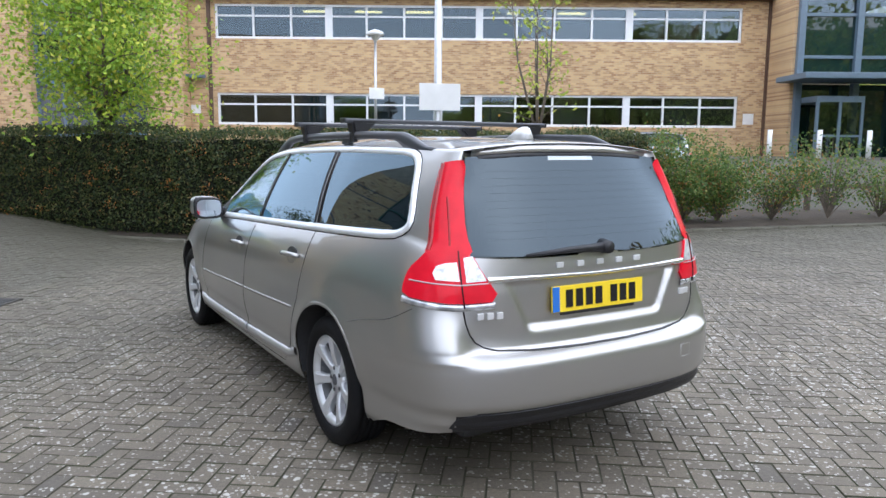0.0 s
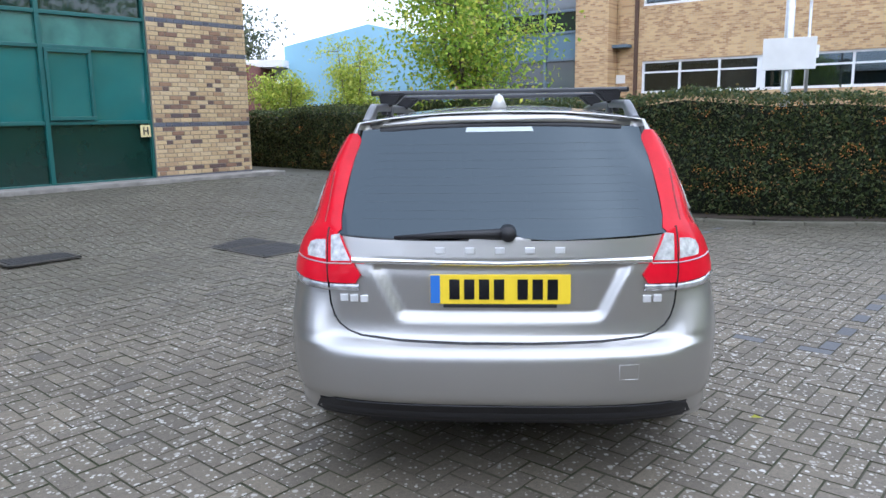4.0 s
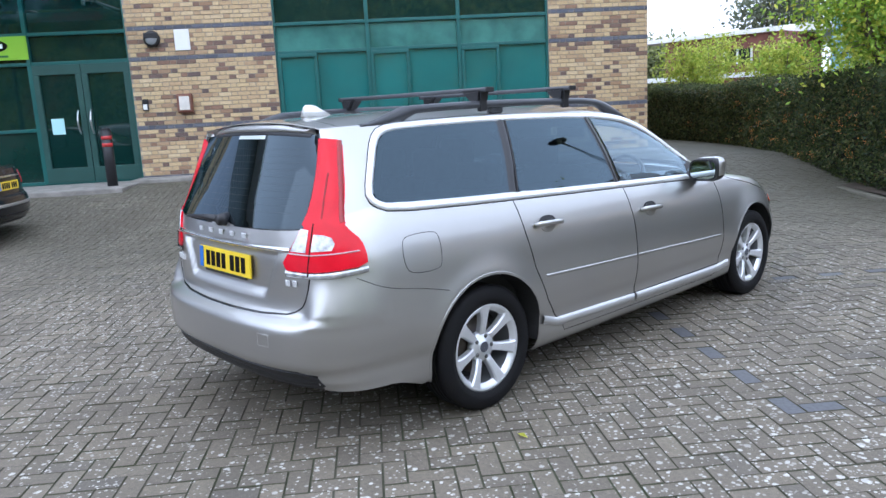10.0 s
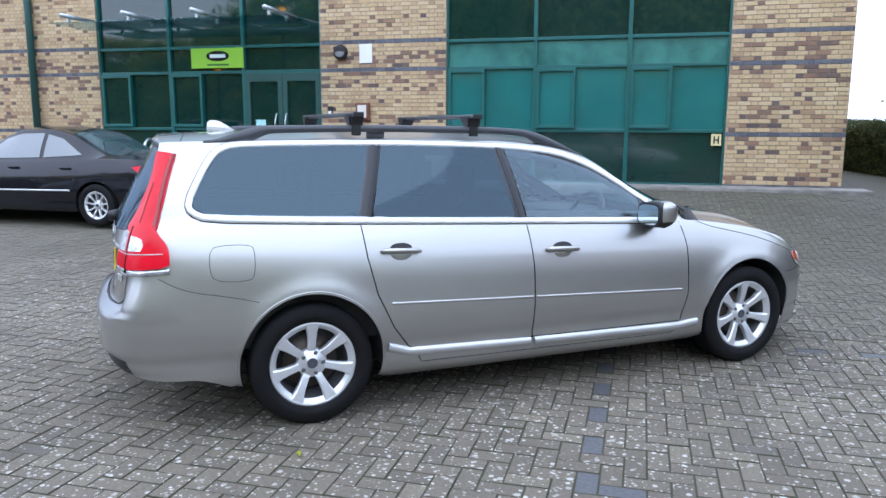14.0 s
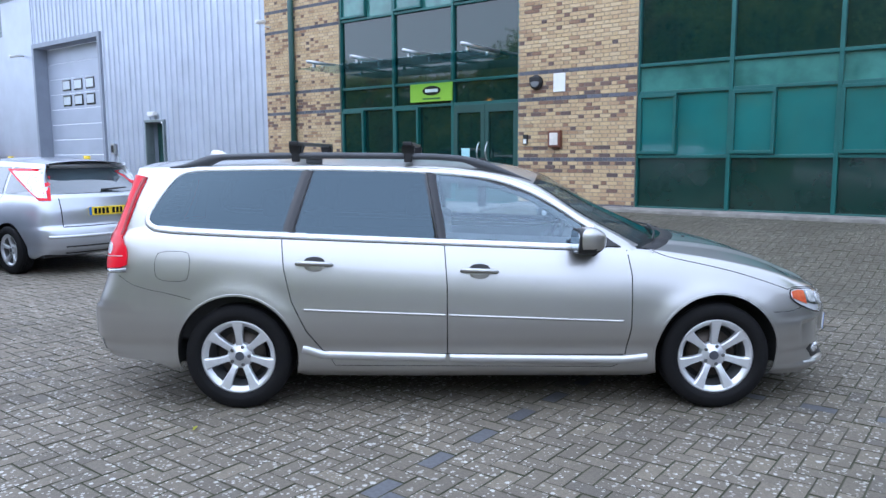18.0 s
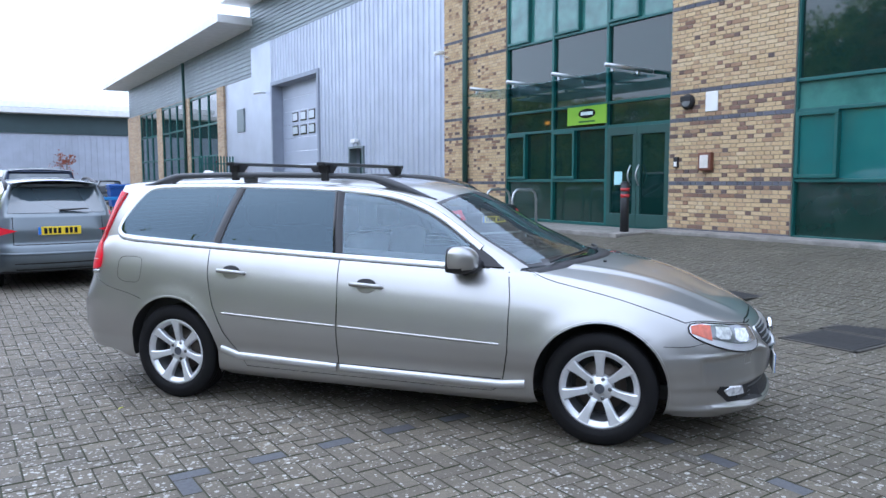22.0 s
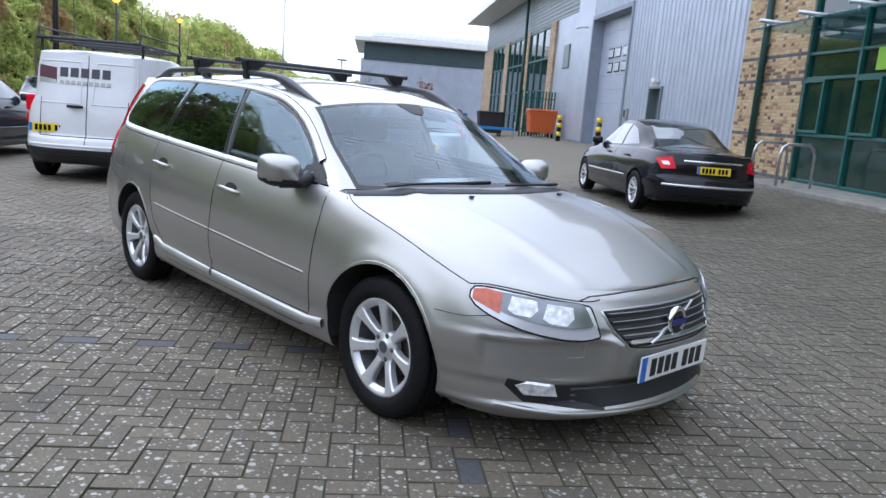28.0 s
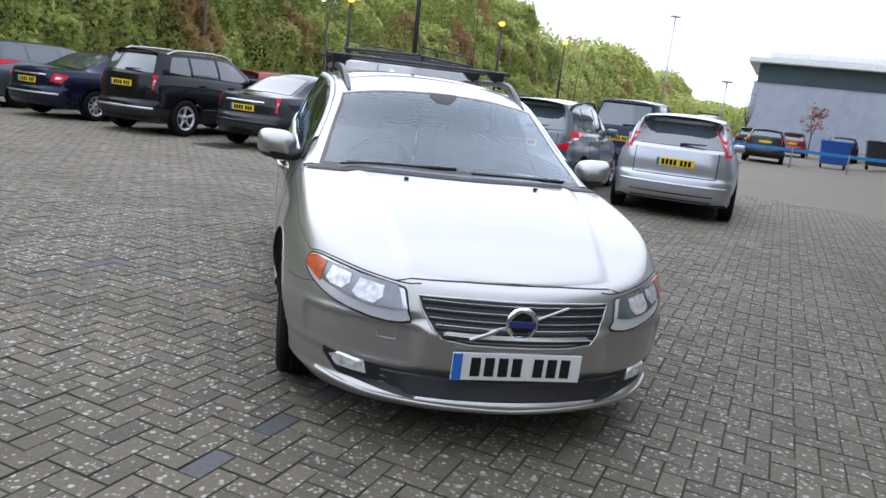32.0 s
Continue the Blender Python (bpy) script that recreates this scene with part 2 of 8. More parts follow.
def area_toned(m, grain=0.5):
    """Darker olive tones towards the hedge and the brick front, a paler sandy one by the parked row, both with ragged
    edges.
    """
    n, l = m.node_tree.nodes, m.node_tree.links
    b = n["Principled BSDF"]
    geo = n.new("ShaderNodeNewGeometry")
    t = n.new("ShaderNodeTexNoise")
    t.inputs["Scale"].default_value, t.inputs["Detail"].default_value = grain, 5
    l.new(geo.outputs["Position"], t.inputs["Vector"])
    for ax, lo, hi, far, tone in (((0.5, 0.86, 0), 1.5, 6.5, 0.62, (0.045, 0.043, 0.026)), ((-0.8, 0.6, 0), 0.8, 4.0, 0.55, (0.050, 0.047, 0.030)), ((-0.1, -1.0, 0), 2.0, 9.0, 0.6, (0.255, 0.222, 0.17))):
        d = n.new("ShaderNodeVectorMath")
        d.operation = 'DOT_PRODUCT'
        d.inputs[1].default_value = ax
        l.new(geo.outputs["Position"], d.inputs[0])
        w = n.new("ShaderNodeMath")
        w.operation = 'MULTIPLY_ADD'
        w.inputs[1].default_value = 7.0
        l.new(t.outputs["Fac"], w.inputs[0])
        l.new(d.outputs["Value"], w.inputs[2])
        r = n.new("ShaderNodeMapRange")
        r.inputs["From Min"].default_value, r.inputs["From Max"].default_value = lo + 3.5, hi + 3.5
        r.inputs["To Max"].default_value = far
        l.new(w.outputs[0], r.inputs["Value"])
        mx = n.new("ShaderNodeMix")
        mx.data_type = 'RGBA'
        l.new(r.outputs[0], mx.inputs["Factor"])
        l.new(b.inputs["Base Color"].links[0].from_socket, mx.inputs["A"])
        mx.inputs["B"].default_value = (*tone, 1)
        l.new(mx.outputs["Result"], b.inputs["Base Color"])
    return m


area_toned(M["paving_far"])


def ground_sheet():
    xs = sorted(set([-900, -400, -200, -120] + [-80 + 4 * i for i in range(9)] + [-46 + 1.0 * i for i in range(75)] + [30 + 3 * i for i in range(11)] + [70, 110, 200, 400, 900]))
    ys = sorted(set([-900, -400, -200, -120, -90] + [-70 + 4 * i for i in range(10)] + [-31 + 1.0 * i for i in range(60)] + [30 + 3 * i for i in range(11)] + [70, 110, 200, 400, 900]))
    bm = bmesh.new()
    g = [[bm.verts.new((x, y, gz(x, y) - 0.012)) for x in xs] for y in ys]
    for a, b in zip(g, g[1:]):
        for k in range(len(xs) - 1):
            bm.faces.new((a[k], a[k + 1], b[k + 1], b[k]))
    return tagged(mesh_ob("ground", bm, M["paving_far"], smooth=True), "grey-brown herringbone block paving of a car park", "ground", kind="structure")


ground = ground_sheet()


# ---- brick materials ----
def brick_mat(name, stops, island, rough=0.85):
    """Fired clay with a shade of its own for each brick."""
    m = bpy.data.materials.new(name)
    m.use_nodes = True
    n, l = m.node_tree.nodes, m.node_tree.links
    b = n["Principled BSDF"]
    b.inputs["Roughness"].default_value = rough
    src = n.new("ShaderNodeNewGeometry").outputs["Random Per Island"] if island else n.new("ShaderNodeObjectInfo").outputs["Random"]
    r = n.new("ShaderNodeValToRGB")
    r.color_ramp.interpolation = 'LINEAR'
    while len(r.color_ramp.elements) < len(stops):
        r.color_ramp.elements.new(0.5)
    for e, (p, c) in zip(r.color_ramp.elements, stops):
        e.position, e.color = p, (*c, 1)
    l.new(src, r.inputs[0])
    tc = n.new("ShaderNodeTexCoord")
    t = n.new("ShaderNodeTexNoise")
    t.inputs["Scale"].default_value, t.inputs["Detail"].default_value = 45, 5
    l.new(tc.outputs["Object"], t.inputs["Vector"])
    mx = n.new("ShaderNodeMix")
    mx.data_type, mx.blend_type = 'RGBA', 'OVERLAY'
    mx.inputs["Factor"].default_value = 0.45
    l.new(r.outputs[0], mx.inputs["A"])
    l.new(t.outputs["Fac"], mx.inputs["B"])
    l.new(mx.outputs["Result"], b.inputs["Base Color"])
    bp = n.new("ShaderNodeBump")
    bp.inputs["Strength"].default_value, bp.inputs["Distance"].default_value = 0.35, 0.004
    l.new(t.outputs["Fac"], bp.inputs["Height"])
    l.new(bp.outputs[0], b.inputs["Normal"])
    return m


BUFF = [(0.0, (0.54, 0.405, 0.225)), (0.3, (0.46, 0.33, 0.18)), (0.6, (0.56, 0.435, 0.26)), (0.9, (0.44, 0.305, 0.17)), (0.96, (0.27, 0.165, 0.10)), (1.0, (0.17, 0.10, 0.068))]
MIXED = [(0.0, (0.54, 0.405, 0.225)), (0.45, (0.47, 0.34, 0.19)), (0.66, (0.38, 0.26, 0.15)), (0.75, (0.24, 0.14, 0.09)), (1.0, (0.10, 0.075, 0.07))]
BLUE = [(0.0, (0.075, 0.08, 0.10)), (1.0, (0.13, 0.135, 0.16))]
M["brick_p"], M["brick_j"] = brick_mat("buff_brick", BUFF, False), brick_mat("buff_brick_run", BUFF, True)
M["mixed_p"], M["mixed_j"] = brick_mat("mixed_brick", MIXED, False), brick_mat("mixed_brick_run", MIXED, True)
M["blue_p"], M["blue_j"] = brick_mat("blue_brick", BLUE, False), brick_mat("blue_brick_run", BLUE, True)
M["mortar"] = mat("pale_mortar", (0.29, 0.26, 0.215), 0.95, vary=0.4, scale=6, bump=0.4, bscale=80)
BANDS = (0.505, 1.405, 2.605, 3.13, 4.705, 5.23)


def brick_data(w, h, d, inset):
    me = bpy.data.meshes.new("brick")
    c = 0.004
    v = [(-w / 2, -d, -h / 2), (w / 2, -d, -h / 2), (w / 2, -d, h / 2), (-w / 2, -d, h / 2), (-w / 2 , -c, -h / 2), (w / 2, -c, -h / 2), (w / 2, -c, h / 2), (-w / 2, -c, h / 2),
         (-w / 2 + c, 0, -h / 2 + c), (w / 2 - c, 0, -h / 2 + c), (w / 2 - c, 0, h / 2 - c), (-w / 2 + c, 0, h / 2 - c)]
    f = []
    for o in (0, 4):
        for k in range(4):
            f.append((o + k, o + (k + 1) % 4, o + 4 + (k + 1) % 4, o + 4 + k))
    f.append((8, 9, 10, 11))
    return v, [q[::-1] for q in f]


def brick_run(parent, s0, s1, z0, z1, m, near, course=0.075, length=0.225):
    """Flemish-bond face on the plane y = 0 of m. The first ones up to near in number are parts, the rest one run."""
    V0, F0 = brick_data(1, 1, 0.02, 0)
    base_v, base_f = brick_data(length - 0.01, course - 0.010, 0.02, 0)
    mes = {}
    for nm, mt in (("brick", M["brick_p"]), ("mixed", M["mixed_p"]), ("blue", M["blue_p"])):
        me = bpy.data.meshes.new("brick")
        me.from_pydata(base_v, [], base_f)
        me.materials.append(mt)
        mes[nm] = me
    run = {"brick": ([], []), "mixed": ([], []), "blue": ([], [])}
    count = 0
    rnd = random.Random(int(s0 * 100))
    n_course = int((z1 - z0) / course)
    for i in range(n_course):
        z = z0 + (i + 0.5) * course
        kin = "blue" if any(abs(z - b) < course * 0.5 for b in BANDS) else ("mixed" if any(0 < abs(z - b) < 0.31 for b in BANDS[:3]) else "brick")
        band_kin = kin
        s = s0 - (length * 0.75 if i % 2 else 0)
        turn = 0
        while s < s1 - 0.02:
            step = length if turn % 2 == 0 else length / 2
            kin = "mixed" if band_kin == "brick" and turn % 2 and rnd.random() < 0.6 else band_kin
            turn += 1
            a, b = max(s, s0), min(s + step, s1)
            s += step
            if b - a < 0.04:
                continue
            k = (b - a - 0.01) / (length - 0.01)
            jy = rnd.uniform(0.0, 0.003)
            if count < near and z < 2.75:
                o = new("brick", mes[kin])
                o.parent = parent
                o.matrix_local = m @ Matrix.Translation(((a + b) / 2, 0.007 + jy, z)) @ Matrix.Diagonal((k, 1, 1, 1))
                count += 1
            else:
                vs, fs = run[kin]
                base = len(vs)
                for x, y, zz in base_v:
                    vs.append(tuple(m @ Vector(((a + b) / 2 + x * k, y + 0.007 + jy, z + zz))))
                fs += [tuple(base + q for q in f) for f in base_f]
    for kin, (vs, fs) in run.items():
        if vs:
            me = bpy.data.meshes.new("brick_run")
            me.from_pydata(vs, [], fs)
            me.materials.append(M[kin + "_j"])
            o = new("brick_run", me)
            o.parent = parent
            o["kind"] = "stuff"


def wall_box(name, s0, s1, z0, z1, n0, n1, material, label, cat="wall"):
    ob = mesh_ob(name, box(((s0 + s1) / 2, (n0 + n1) / 2, (z0 + z1) / 2), (s1 - s0, n1 - n0, z1 - z0), wall_m()), material)
    return tagged(ob, label, cat, kind="structure")


PIERS = []
for nm, a, b in (("wall_pier_1", 0, 1.9), ("wall_pier_2", 6.92, 9.48), ("wall_pier_3", 14.62, 17.4)):
    PIERS.append((wall_box(nm, a, b, 0.1, 9.0, -0.5, 0, M["mortar"], "buff brick pier with blue brick bands between glazed bays"), a, b))
wall_box("wall_side", 0.02, 0.4, 0.1, 9, -25, -0.5, M["brick_j"], "buff brick side wall of the industrial unit")
tagged(mesh_ob("pavement_strip", box((4.6, 0.28, 0.36), (9.9, 0.56, 0.30), wall_m(), 0.02), M["concrete"]), "pale concrete kerb strip along the glazed front", "kerb", kind="structure")
tagged(mesh_ob("threshold", box((12.0, 0.75, 0.33), (5.2, 1.5, 0.28), wall_m(), 0.02), M["concrete"]), "concrete apron before the glazed entrance", "apron", kind="structure")

# ---- glazing ----
M["pane_dark"] = mat("dark_green_glass", (0.006, 0.026, 0.022), 0.03, coat=0.4)
M["pane_dark"].node_tree.nodes["Principled BSDF"].inputs["IOR"].default_value = 1.5
M["pane_teal"] = mat("teal_tinted_glass", (0.022, 0.150, 0.148), 0.05, vary=0.3, scale=1.2, coat=1.0)
M["pane_teal"].node_tree.nodes["Principled BSDF"].inputs["IOR"].default_value = 1.75
M["pane_film"] = mat("misted_green_glass", (0.06, 0.19, 0.165), 0.22, vary=0.6, scale=2.5, dark=(0.01, 0.07, 0.06), coat=0.6)
M["pane_low"] = mat("green_base_panel", (0.008, 0.034, 0.026), 0.16, vary=0.3, scale=2, coat=0.5)


def bar(parent, name, s0, s1, z0, z1, n0=-0.14, n1=-0.03, material=None):
    return part(name, box(((s0 + s1) / 2, (n0 + n1) / 2, (z0 + z1) / 2), (s1 - s0, n1 - n0, z1 - z0), wall_m(), 0.008), material or M["green"], parent)


def pane(parent, s0, s1, z0, z1, material, n=-0.11):
    return part("pane", box(((s0 + s1) / 2, n, (z0 + z1) / 2), (s1 - s0, 0.02, z1 - z0), wall_m()), material, parent)


def sash(parent, s0, s1, z0, z1, material):
    """Opening light: its own frame stands proud of the fixed one."""
    f = bar(parent, "window_sash", s0, s1, z1 - 0.06, z1, -0.1, 0.0)
    bar(f, "sash_bar", s0, s1, z0, z0 + 0.06, -0.1, 0.0)
    bar(f, "sash_bar", s0, s0 + 0.055, z0 + 0.06, z1 - 0.06, -0.1, 0.0)
    bar(f, "sash_bar", s1 - 0.055, s1, z0 + 0.06, z1 - 0.06, -0.1, 0.0)
    pane(f, s0 + 0.055, s1 - 0.055, z0 + 0.06, z1 - 0.06, material, -0.06)


def glazed_bay(name, s0, s1, doors):
    w = empty(name, Matrix(), "green-framed glazed bay of the brick unit with tinted panes", "window", kind="structure")
    part("backing", box(((s0 + s1) / 2, -0.42, 4.6), (s1 - s0, 0.1, 9), wall_m()), M["interior"], w)
    third = (s1 - s0) / 3
    cuts = [s0 + third * i for i in range(4)]
    zs = (0.50, 1.45, 2.60, 3.10, 4.72, 6.1)
    for i, c in enumerate(cuts):
        bar(w, "mullion", max(s0, c - 0.035), min(s1, c + 0.035), 0.48, 8.9)
    for z in zs:
        for i in range(3):
            if doors and i == 0 and z == 1.45:
                continue
            bar(w, "transom", cuts[i] + 0.035, cuts[i + 1] - 0.035, z - 0.03, z + 0.03, -0.14, -0.04)
    for i in range(3):
        a, b = cuts[i] + 0.035, cuts[i + 1] - 0.035
        mid = (a + b) / 2
        teal = M["pane_dark"] if doors else M["pane_teal"]
        if doors and i == 0:
            # double doors
            for da, db in ((a, mid - 0.004), (mid + 0.004, b)):
                d = bar(w, "door", da, db, 2.40, 2.57, -0.12, -0.03, M["green_dark"])
                bar(d, "door_rail", da, db, 0.5, 0.76, -0.12, -0.03, M["green_dark"])
                bar(d, "door_stile", da, da + 0.10, 0.76, 2.40, -0.12, -0.03, M["green_dark"])
                bar(d, "door_stile", db - 0.10, db, 0.76, 2.40, -0.12, -0.03, M["green_dark"])
                pane(d, da + 0.10, db - 0.10, 0.76, 2.40, M["pane_dark"], -0.08)
            arc = [Vector((mid + 0.12 + 0.0, 0.09 * math.sin(math.pi * k / 10), 1.35 + 0.42 * k / 10)) for k in range(11)]
            part("pull_handle", tube([wall_m() @ p for p in arc], 0.016, 8), M["steel"], w, smooth=True)
            arc = [Vector((mid - 0.10, 0.09 * math.sin(math.pi * k / 10), 1.35 + 0.42 * k / 10)) for k in range(11)]
            part("pull_handle", tube([wall_m() @ p for p in arc], 0.016, 8), M["steel"], w, smooth=True)
            part("notice", box((b - 0.30, -0.066, 1.50), (0.22, 0.006, 0.28), wall_m()), mat("pale_blue_paper", (0.45, 0.72, 0.75), 0.7), w)
        else:
            pane(w, a, b, 0.53, 1.42, M["pane_low"])
            split = a + (b - a) * 0.56
            sash(w, split, b, 1.49, 2.57, teal)
            pane(w, a, split, 1.48, 2.57, teal)
        pane(w, a, b, 2.63, 3.07, M["pane_dark"] if doors else M["pane_film"])
        pane(w, a, b, 3.13, 4.69, M["pane_dark"])
        if doors:
            sash(w, mid, b, 4.76, 6.06, M["pane_film"])
            pane(w, a, mid, 4.75, 6.07, M["pane_film"])
        else:
            pane(w, a, b, 4.75, 6.07, M["pane_dark"])
        pane(w, a, b, 6.13, 8.9, M["pane_dark"])
    return w


glazed_bay("window_1", 1.9, 6.92, False)
bay2 = glazed_bay("window_2", 9.48, 14.62, True)
M["lime"] = mat("lime_green_board", (0.30, 0.52, 0.02), 0.5)
sg = mesh_ob("sign_board", box((11.76, 0.0, 2.88), (1.20, 0.02, 0.40), wall_m(), 0.004), M["lime"])
tagged(sg, "lime green sign board with a black oval, fixed to the glazing", "sign")
ov = bmesh.new()
add_lathe(ov, [(0.001, 0.0), (1.0, 0.0)], 28, wall_m() @ Matrix.Translation((11.74, 0.014, 2.92)) @ Matrix.Diagonal((0.26, 1, 0.105, 1)) @ Matrix.Rotation(math.pi / 2, 4, 'X'))
part("oval", ov, M["gloss_black"], sg)
part("lettering_bar", box((11.74, 0.018, 2.92), (0.36, 0.004, 0.07), wall_m()), M["white"], sg)
part("lettering_bar", box((11.74, 0.013, 2.745), (0.5, 0.004, 0.035), wall_m()), mat("dark_green_ink", (0.03, 0.12, 0.02), 0.6), sg)

# glass canopy on steel arms
can = empty("entrance_canopy", Matrix(), "glass entrance canopy on brushed steel arms above the door", "canopy")
for s in (10.0, 11.5, 13.0, 14.4):
    a = part("canopy_arm", tube([wall_m() @ Vector((s, n, 3.62 + 0.02 * n)) for n in (-0.05, 0.6, 1.25)], 0.042, 12), M["steel"], can, smooth=True)
    for n in (0.35, 1.05):
        part("clamp", box((s, n, 3.55), (0.06, 0.06, 0.10), wall_m(), 0.01), M["steel"], a)
part("canopy_glass", box((12.2, 0.7, 3.49), (4.9, 1.2, 0.014), wall_m()), glass_mat("canopy_pane", (0.75, 0.88, 0.85), 1.5), can)

# fittings on the piers
bl = empty("bulkhead_lamp", Matrix(), "round black bulkhead lamp on the brick pier", "lamp")
lm = bmesh.new()
add_lathe(lm, [(0.135, 0.0), (0.145, 0.05), (0.125, 0.09), (0.10, 0.10)], 28, wall_m() @ Matrix.Translation((9.03, 0.01, 2.93)) @ Matrix.Rotation(-math.pi / 2, 4, 'X'))
part("lamp_ring", lm, M["black"], bl, smooth=True)
lm = bmesh.new()
add_lathe(lm, [(0.105, 0.09), (0.07, 0.115), (0.001, 0.12)], 24, wall_m() @ Matrix.Translation((9.03, 0.01, 2.93)) @ Matrix.Rotation(-math.pi / 2, 4, 'X'))
part("diffuser", lm, mat("grey_diffuser", (0.25, 0.26, 0.27), 0.4), bl, smooth=True)
part("eyelid", box((9.03, 0.115, 2.985), (0.24, 0.03, 0.10), wall_m(), 0.012), M["black"], bl)
tagged(mesh_ob("wall_notice", box((8.52, 0.02, 2.90), (0.26, 0.02, 0.36), wall_m(), 0.003), M["white"]), "blank white notice plate on the brick pier", "sign")
fb = tagged(mesh_ob("alarm_box", box((8.58, 0.06, 1.80), (0.27, 0.11, 0.33), wall_m(), 0.02), mat("brown_box", (0.16, 0.06, 0.035), 0.5, vary=0.3)), "brown and white alarm box on the brick pier", "alarm box")
part("cover", box((8.58, 0.12, 1.80), (0.18, 0.02, 0.24), wall_m(), 0.008), mat("cream_cover", (0.7, 0.66, 0.6), 0.4, vary=0.3), fb)
ep = tagged(mesh_ob("entry_panel", box((9.28, 0.03, 1.80), (0.10, 0.05, 0.20), wall_m(), 0.008), M["black"]), "small black and white door entry panel", "entry panel")
part("speaker_plate", box((9.28, 0.058, 1.765), (0.07, 0.008, 0.09), wall_m(), 0.003), M["white"], ep)
hs = tagged(mesh_ob("hydrant_sign", box((2.04, -0.02, 1.30), (0.17, 0.02, 0.20), wall_m(), 0.003), mat("cream_plate", (0.72, 0.62, 0.32), 0.5)), "cream hydrant plate with a black letter on the glazing", "sign")
for dx in (-0.035, 0.035):
    part("letter_stroke", box((2.04 + dx, -0.008, 1.30), (0.022, 0.004, 0.13), wall_m()), M["black"], hs)
part("letter_stroke", box((2.04, -0.008, 1.30), (0.05, 0.004, 0.022), wall_m()), M["black"], hs)
dp = tagged(mesh_ob("downpipe", tube([wall_m() @ Vector((16.25, 0.10, z)) for z in (0.45, 4, 9)], 0.075, 14), M["green_dark"], smooth=True), "dark green round downpipe on the brick pier", "pipe")
for z in (1.2, 3.4, 5.6, 7.8):
    part("pipe_bracket", box((16.25, 0.05, z), (0.22, 0.10, 0.06), wall_m(), 0.01), M["green_dark"], dp)
sc = tagged(mesh_ob("security_camera", tube([wall_m() @ Vector(p) for p in ((17.15, 0.20, 4.98), (17.15, 0.48, 4.92))], 0.055, 12), M["white"], smooth=True), "white tube security camera on the brick pier", "camera")
part("bracket", tube([wall_m() @ Vector(p) for p in ((17.15, -0.01, 4.85), (17.15, 0.18, 4.86), (17.15, 0.25, 4.95))], 0.02, 8), M["white"], sc)

# ---- clad part with the roller door ----
M["clad"] = mat("silver_blue_cladding", (0.46, 0.50, 0.58), 0.38, 0.35, vary=0.18, scale=1.2)
M["clad_grey"] = mat("grey_green_cladding", (0.20, 0.24, 0.25), 0.42, 0.3, vary=0.2, scale=1.2)

M["trim_grey"] = mat("grey_blue_flashing", (0.27, 0.30, 0.36), 0.6, vary=0.2, scale=2)


def ribbed(s0, s1, z0, z1, n, pitch, depth, across=False):
    """Trapezoidal sheet; ribs run up, or along the wall when across."""
    bm = bmesh.new()
    a0, a1 = (z0, z1) if across else (s0, s1)
    cs, p = [], a0
    while p < a1 - 1e-6:
        for d, h in ((0, 0), (0.62, 0), (0.70, 1), (0.92, 1)):
            q = p + pitch * d
            if q < a1:
                cs.append((q, h * depth))
        p += pitch
    cs.append((a1, 0))
    m = wall_m()
    if across:
        pr = [(bm.verts.new(m @ Vector((s0, n + h, q))), bm.verts.new(m @ Vector((s1, n + h, q)))) for q, h in cs]
    else:
        pr = [(bm.verts.new(m @ Vector((q, n + h, z0))), bm.verts.new(m @ Vector((q, n + h, z1)))) for q, h in cs]
    for a, b in zip(pr, pr[1:]):
        bm.faces.new((a[0], a[1], b[1], b[0]))
    return bm


cw = wall_box("wall_cladding", 17.4, 22.4, 0.1, 7.45, -0.5, -0.05, M["clad"], "silver-blue ribbed metal cladding of the industrial unit")
for a, b, z0, z1 in ((22.4, 23.35, 2.6, 7.45), (23.35, 26.05, 0.1, 7.45), (26.05, 30.7, 5.5, 7.45), (30.7, 33.4, 0.1, 7.45)):
    part("wall_panel", box(((a + b) / 2, -0.275, (z0 + z1) / 2), (b - a, 0.45, z1 - z0), wall_m()), M["trim_grey"], cw)
for a, b, z0, z1 in ((17.42, 22.35, 0.5, 7.44), (22.35, 23.4, 2.62, 7.44), (23.4, 25.9, 0.5, 7.44), (25.9, 30.85, 5.66, 7.44)):
    part("cladding_sheet", ribbed(a, b, z0, z1, -0.045, 0.305, 0.04), M["clad"], cw)
part("cladding_sheet", box((32.1, -0.03, 3.97), (2.5, 0.03, 6.94), wall_m()), M["clad"], cw)
part("upper_cladding", ribbed(17.42, 33.4, 7.46, 9.3, -0.04, 0.16, 0.03, True), M["clad_grey"], cw)
part("upper_wall", box((25.4, -0.3, 8.4), (16, 0.45, 1.85), wall_m()), M["clad_grey"], cw)
for a, b, z0, z1 in ((25.9, 26.05, 0.45, 5.5), (30.7, 30.85, 0.45, 5.5), (25.9, 30.85, 5.5, 5.66)):
    part("door_trim", box(((a + b) / 2, -0.02, (z0 + z1) / 2), (b - a, 0.12, z1 - z0), wall_m(), 0.01), M["trim_grey"], cw)
M["door_grey"] = mat("roller_door_paint", (0.38, 0.42, 0.50), 0.4, 0.1, vary=0.15, scale=1)
rd = empty("roller_door", Matrix(), "closed blue-grey sectional roller door with six small panes", "door", kind="structure")
for k in range(9):
    part("door_panel", box((28.375, -0.475, 0.45 + 0.56 * (k + 0.5)), (4.65, 0.05, 0.548), wall_m(), 0.008), M["door_grey"], rd)
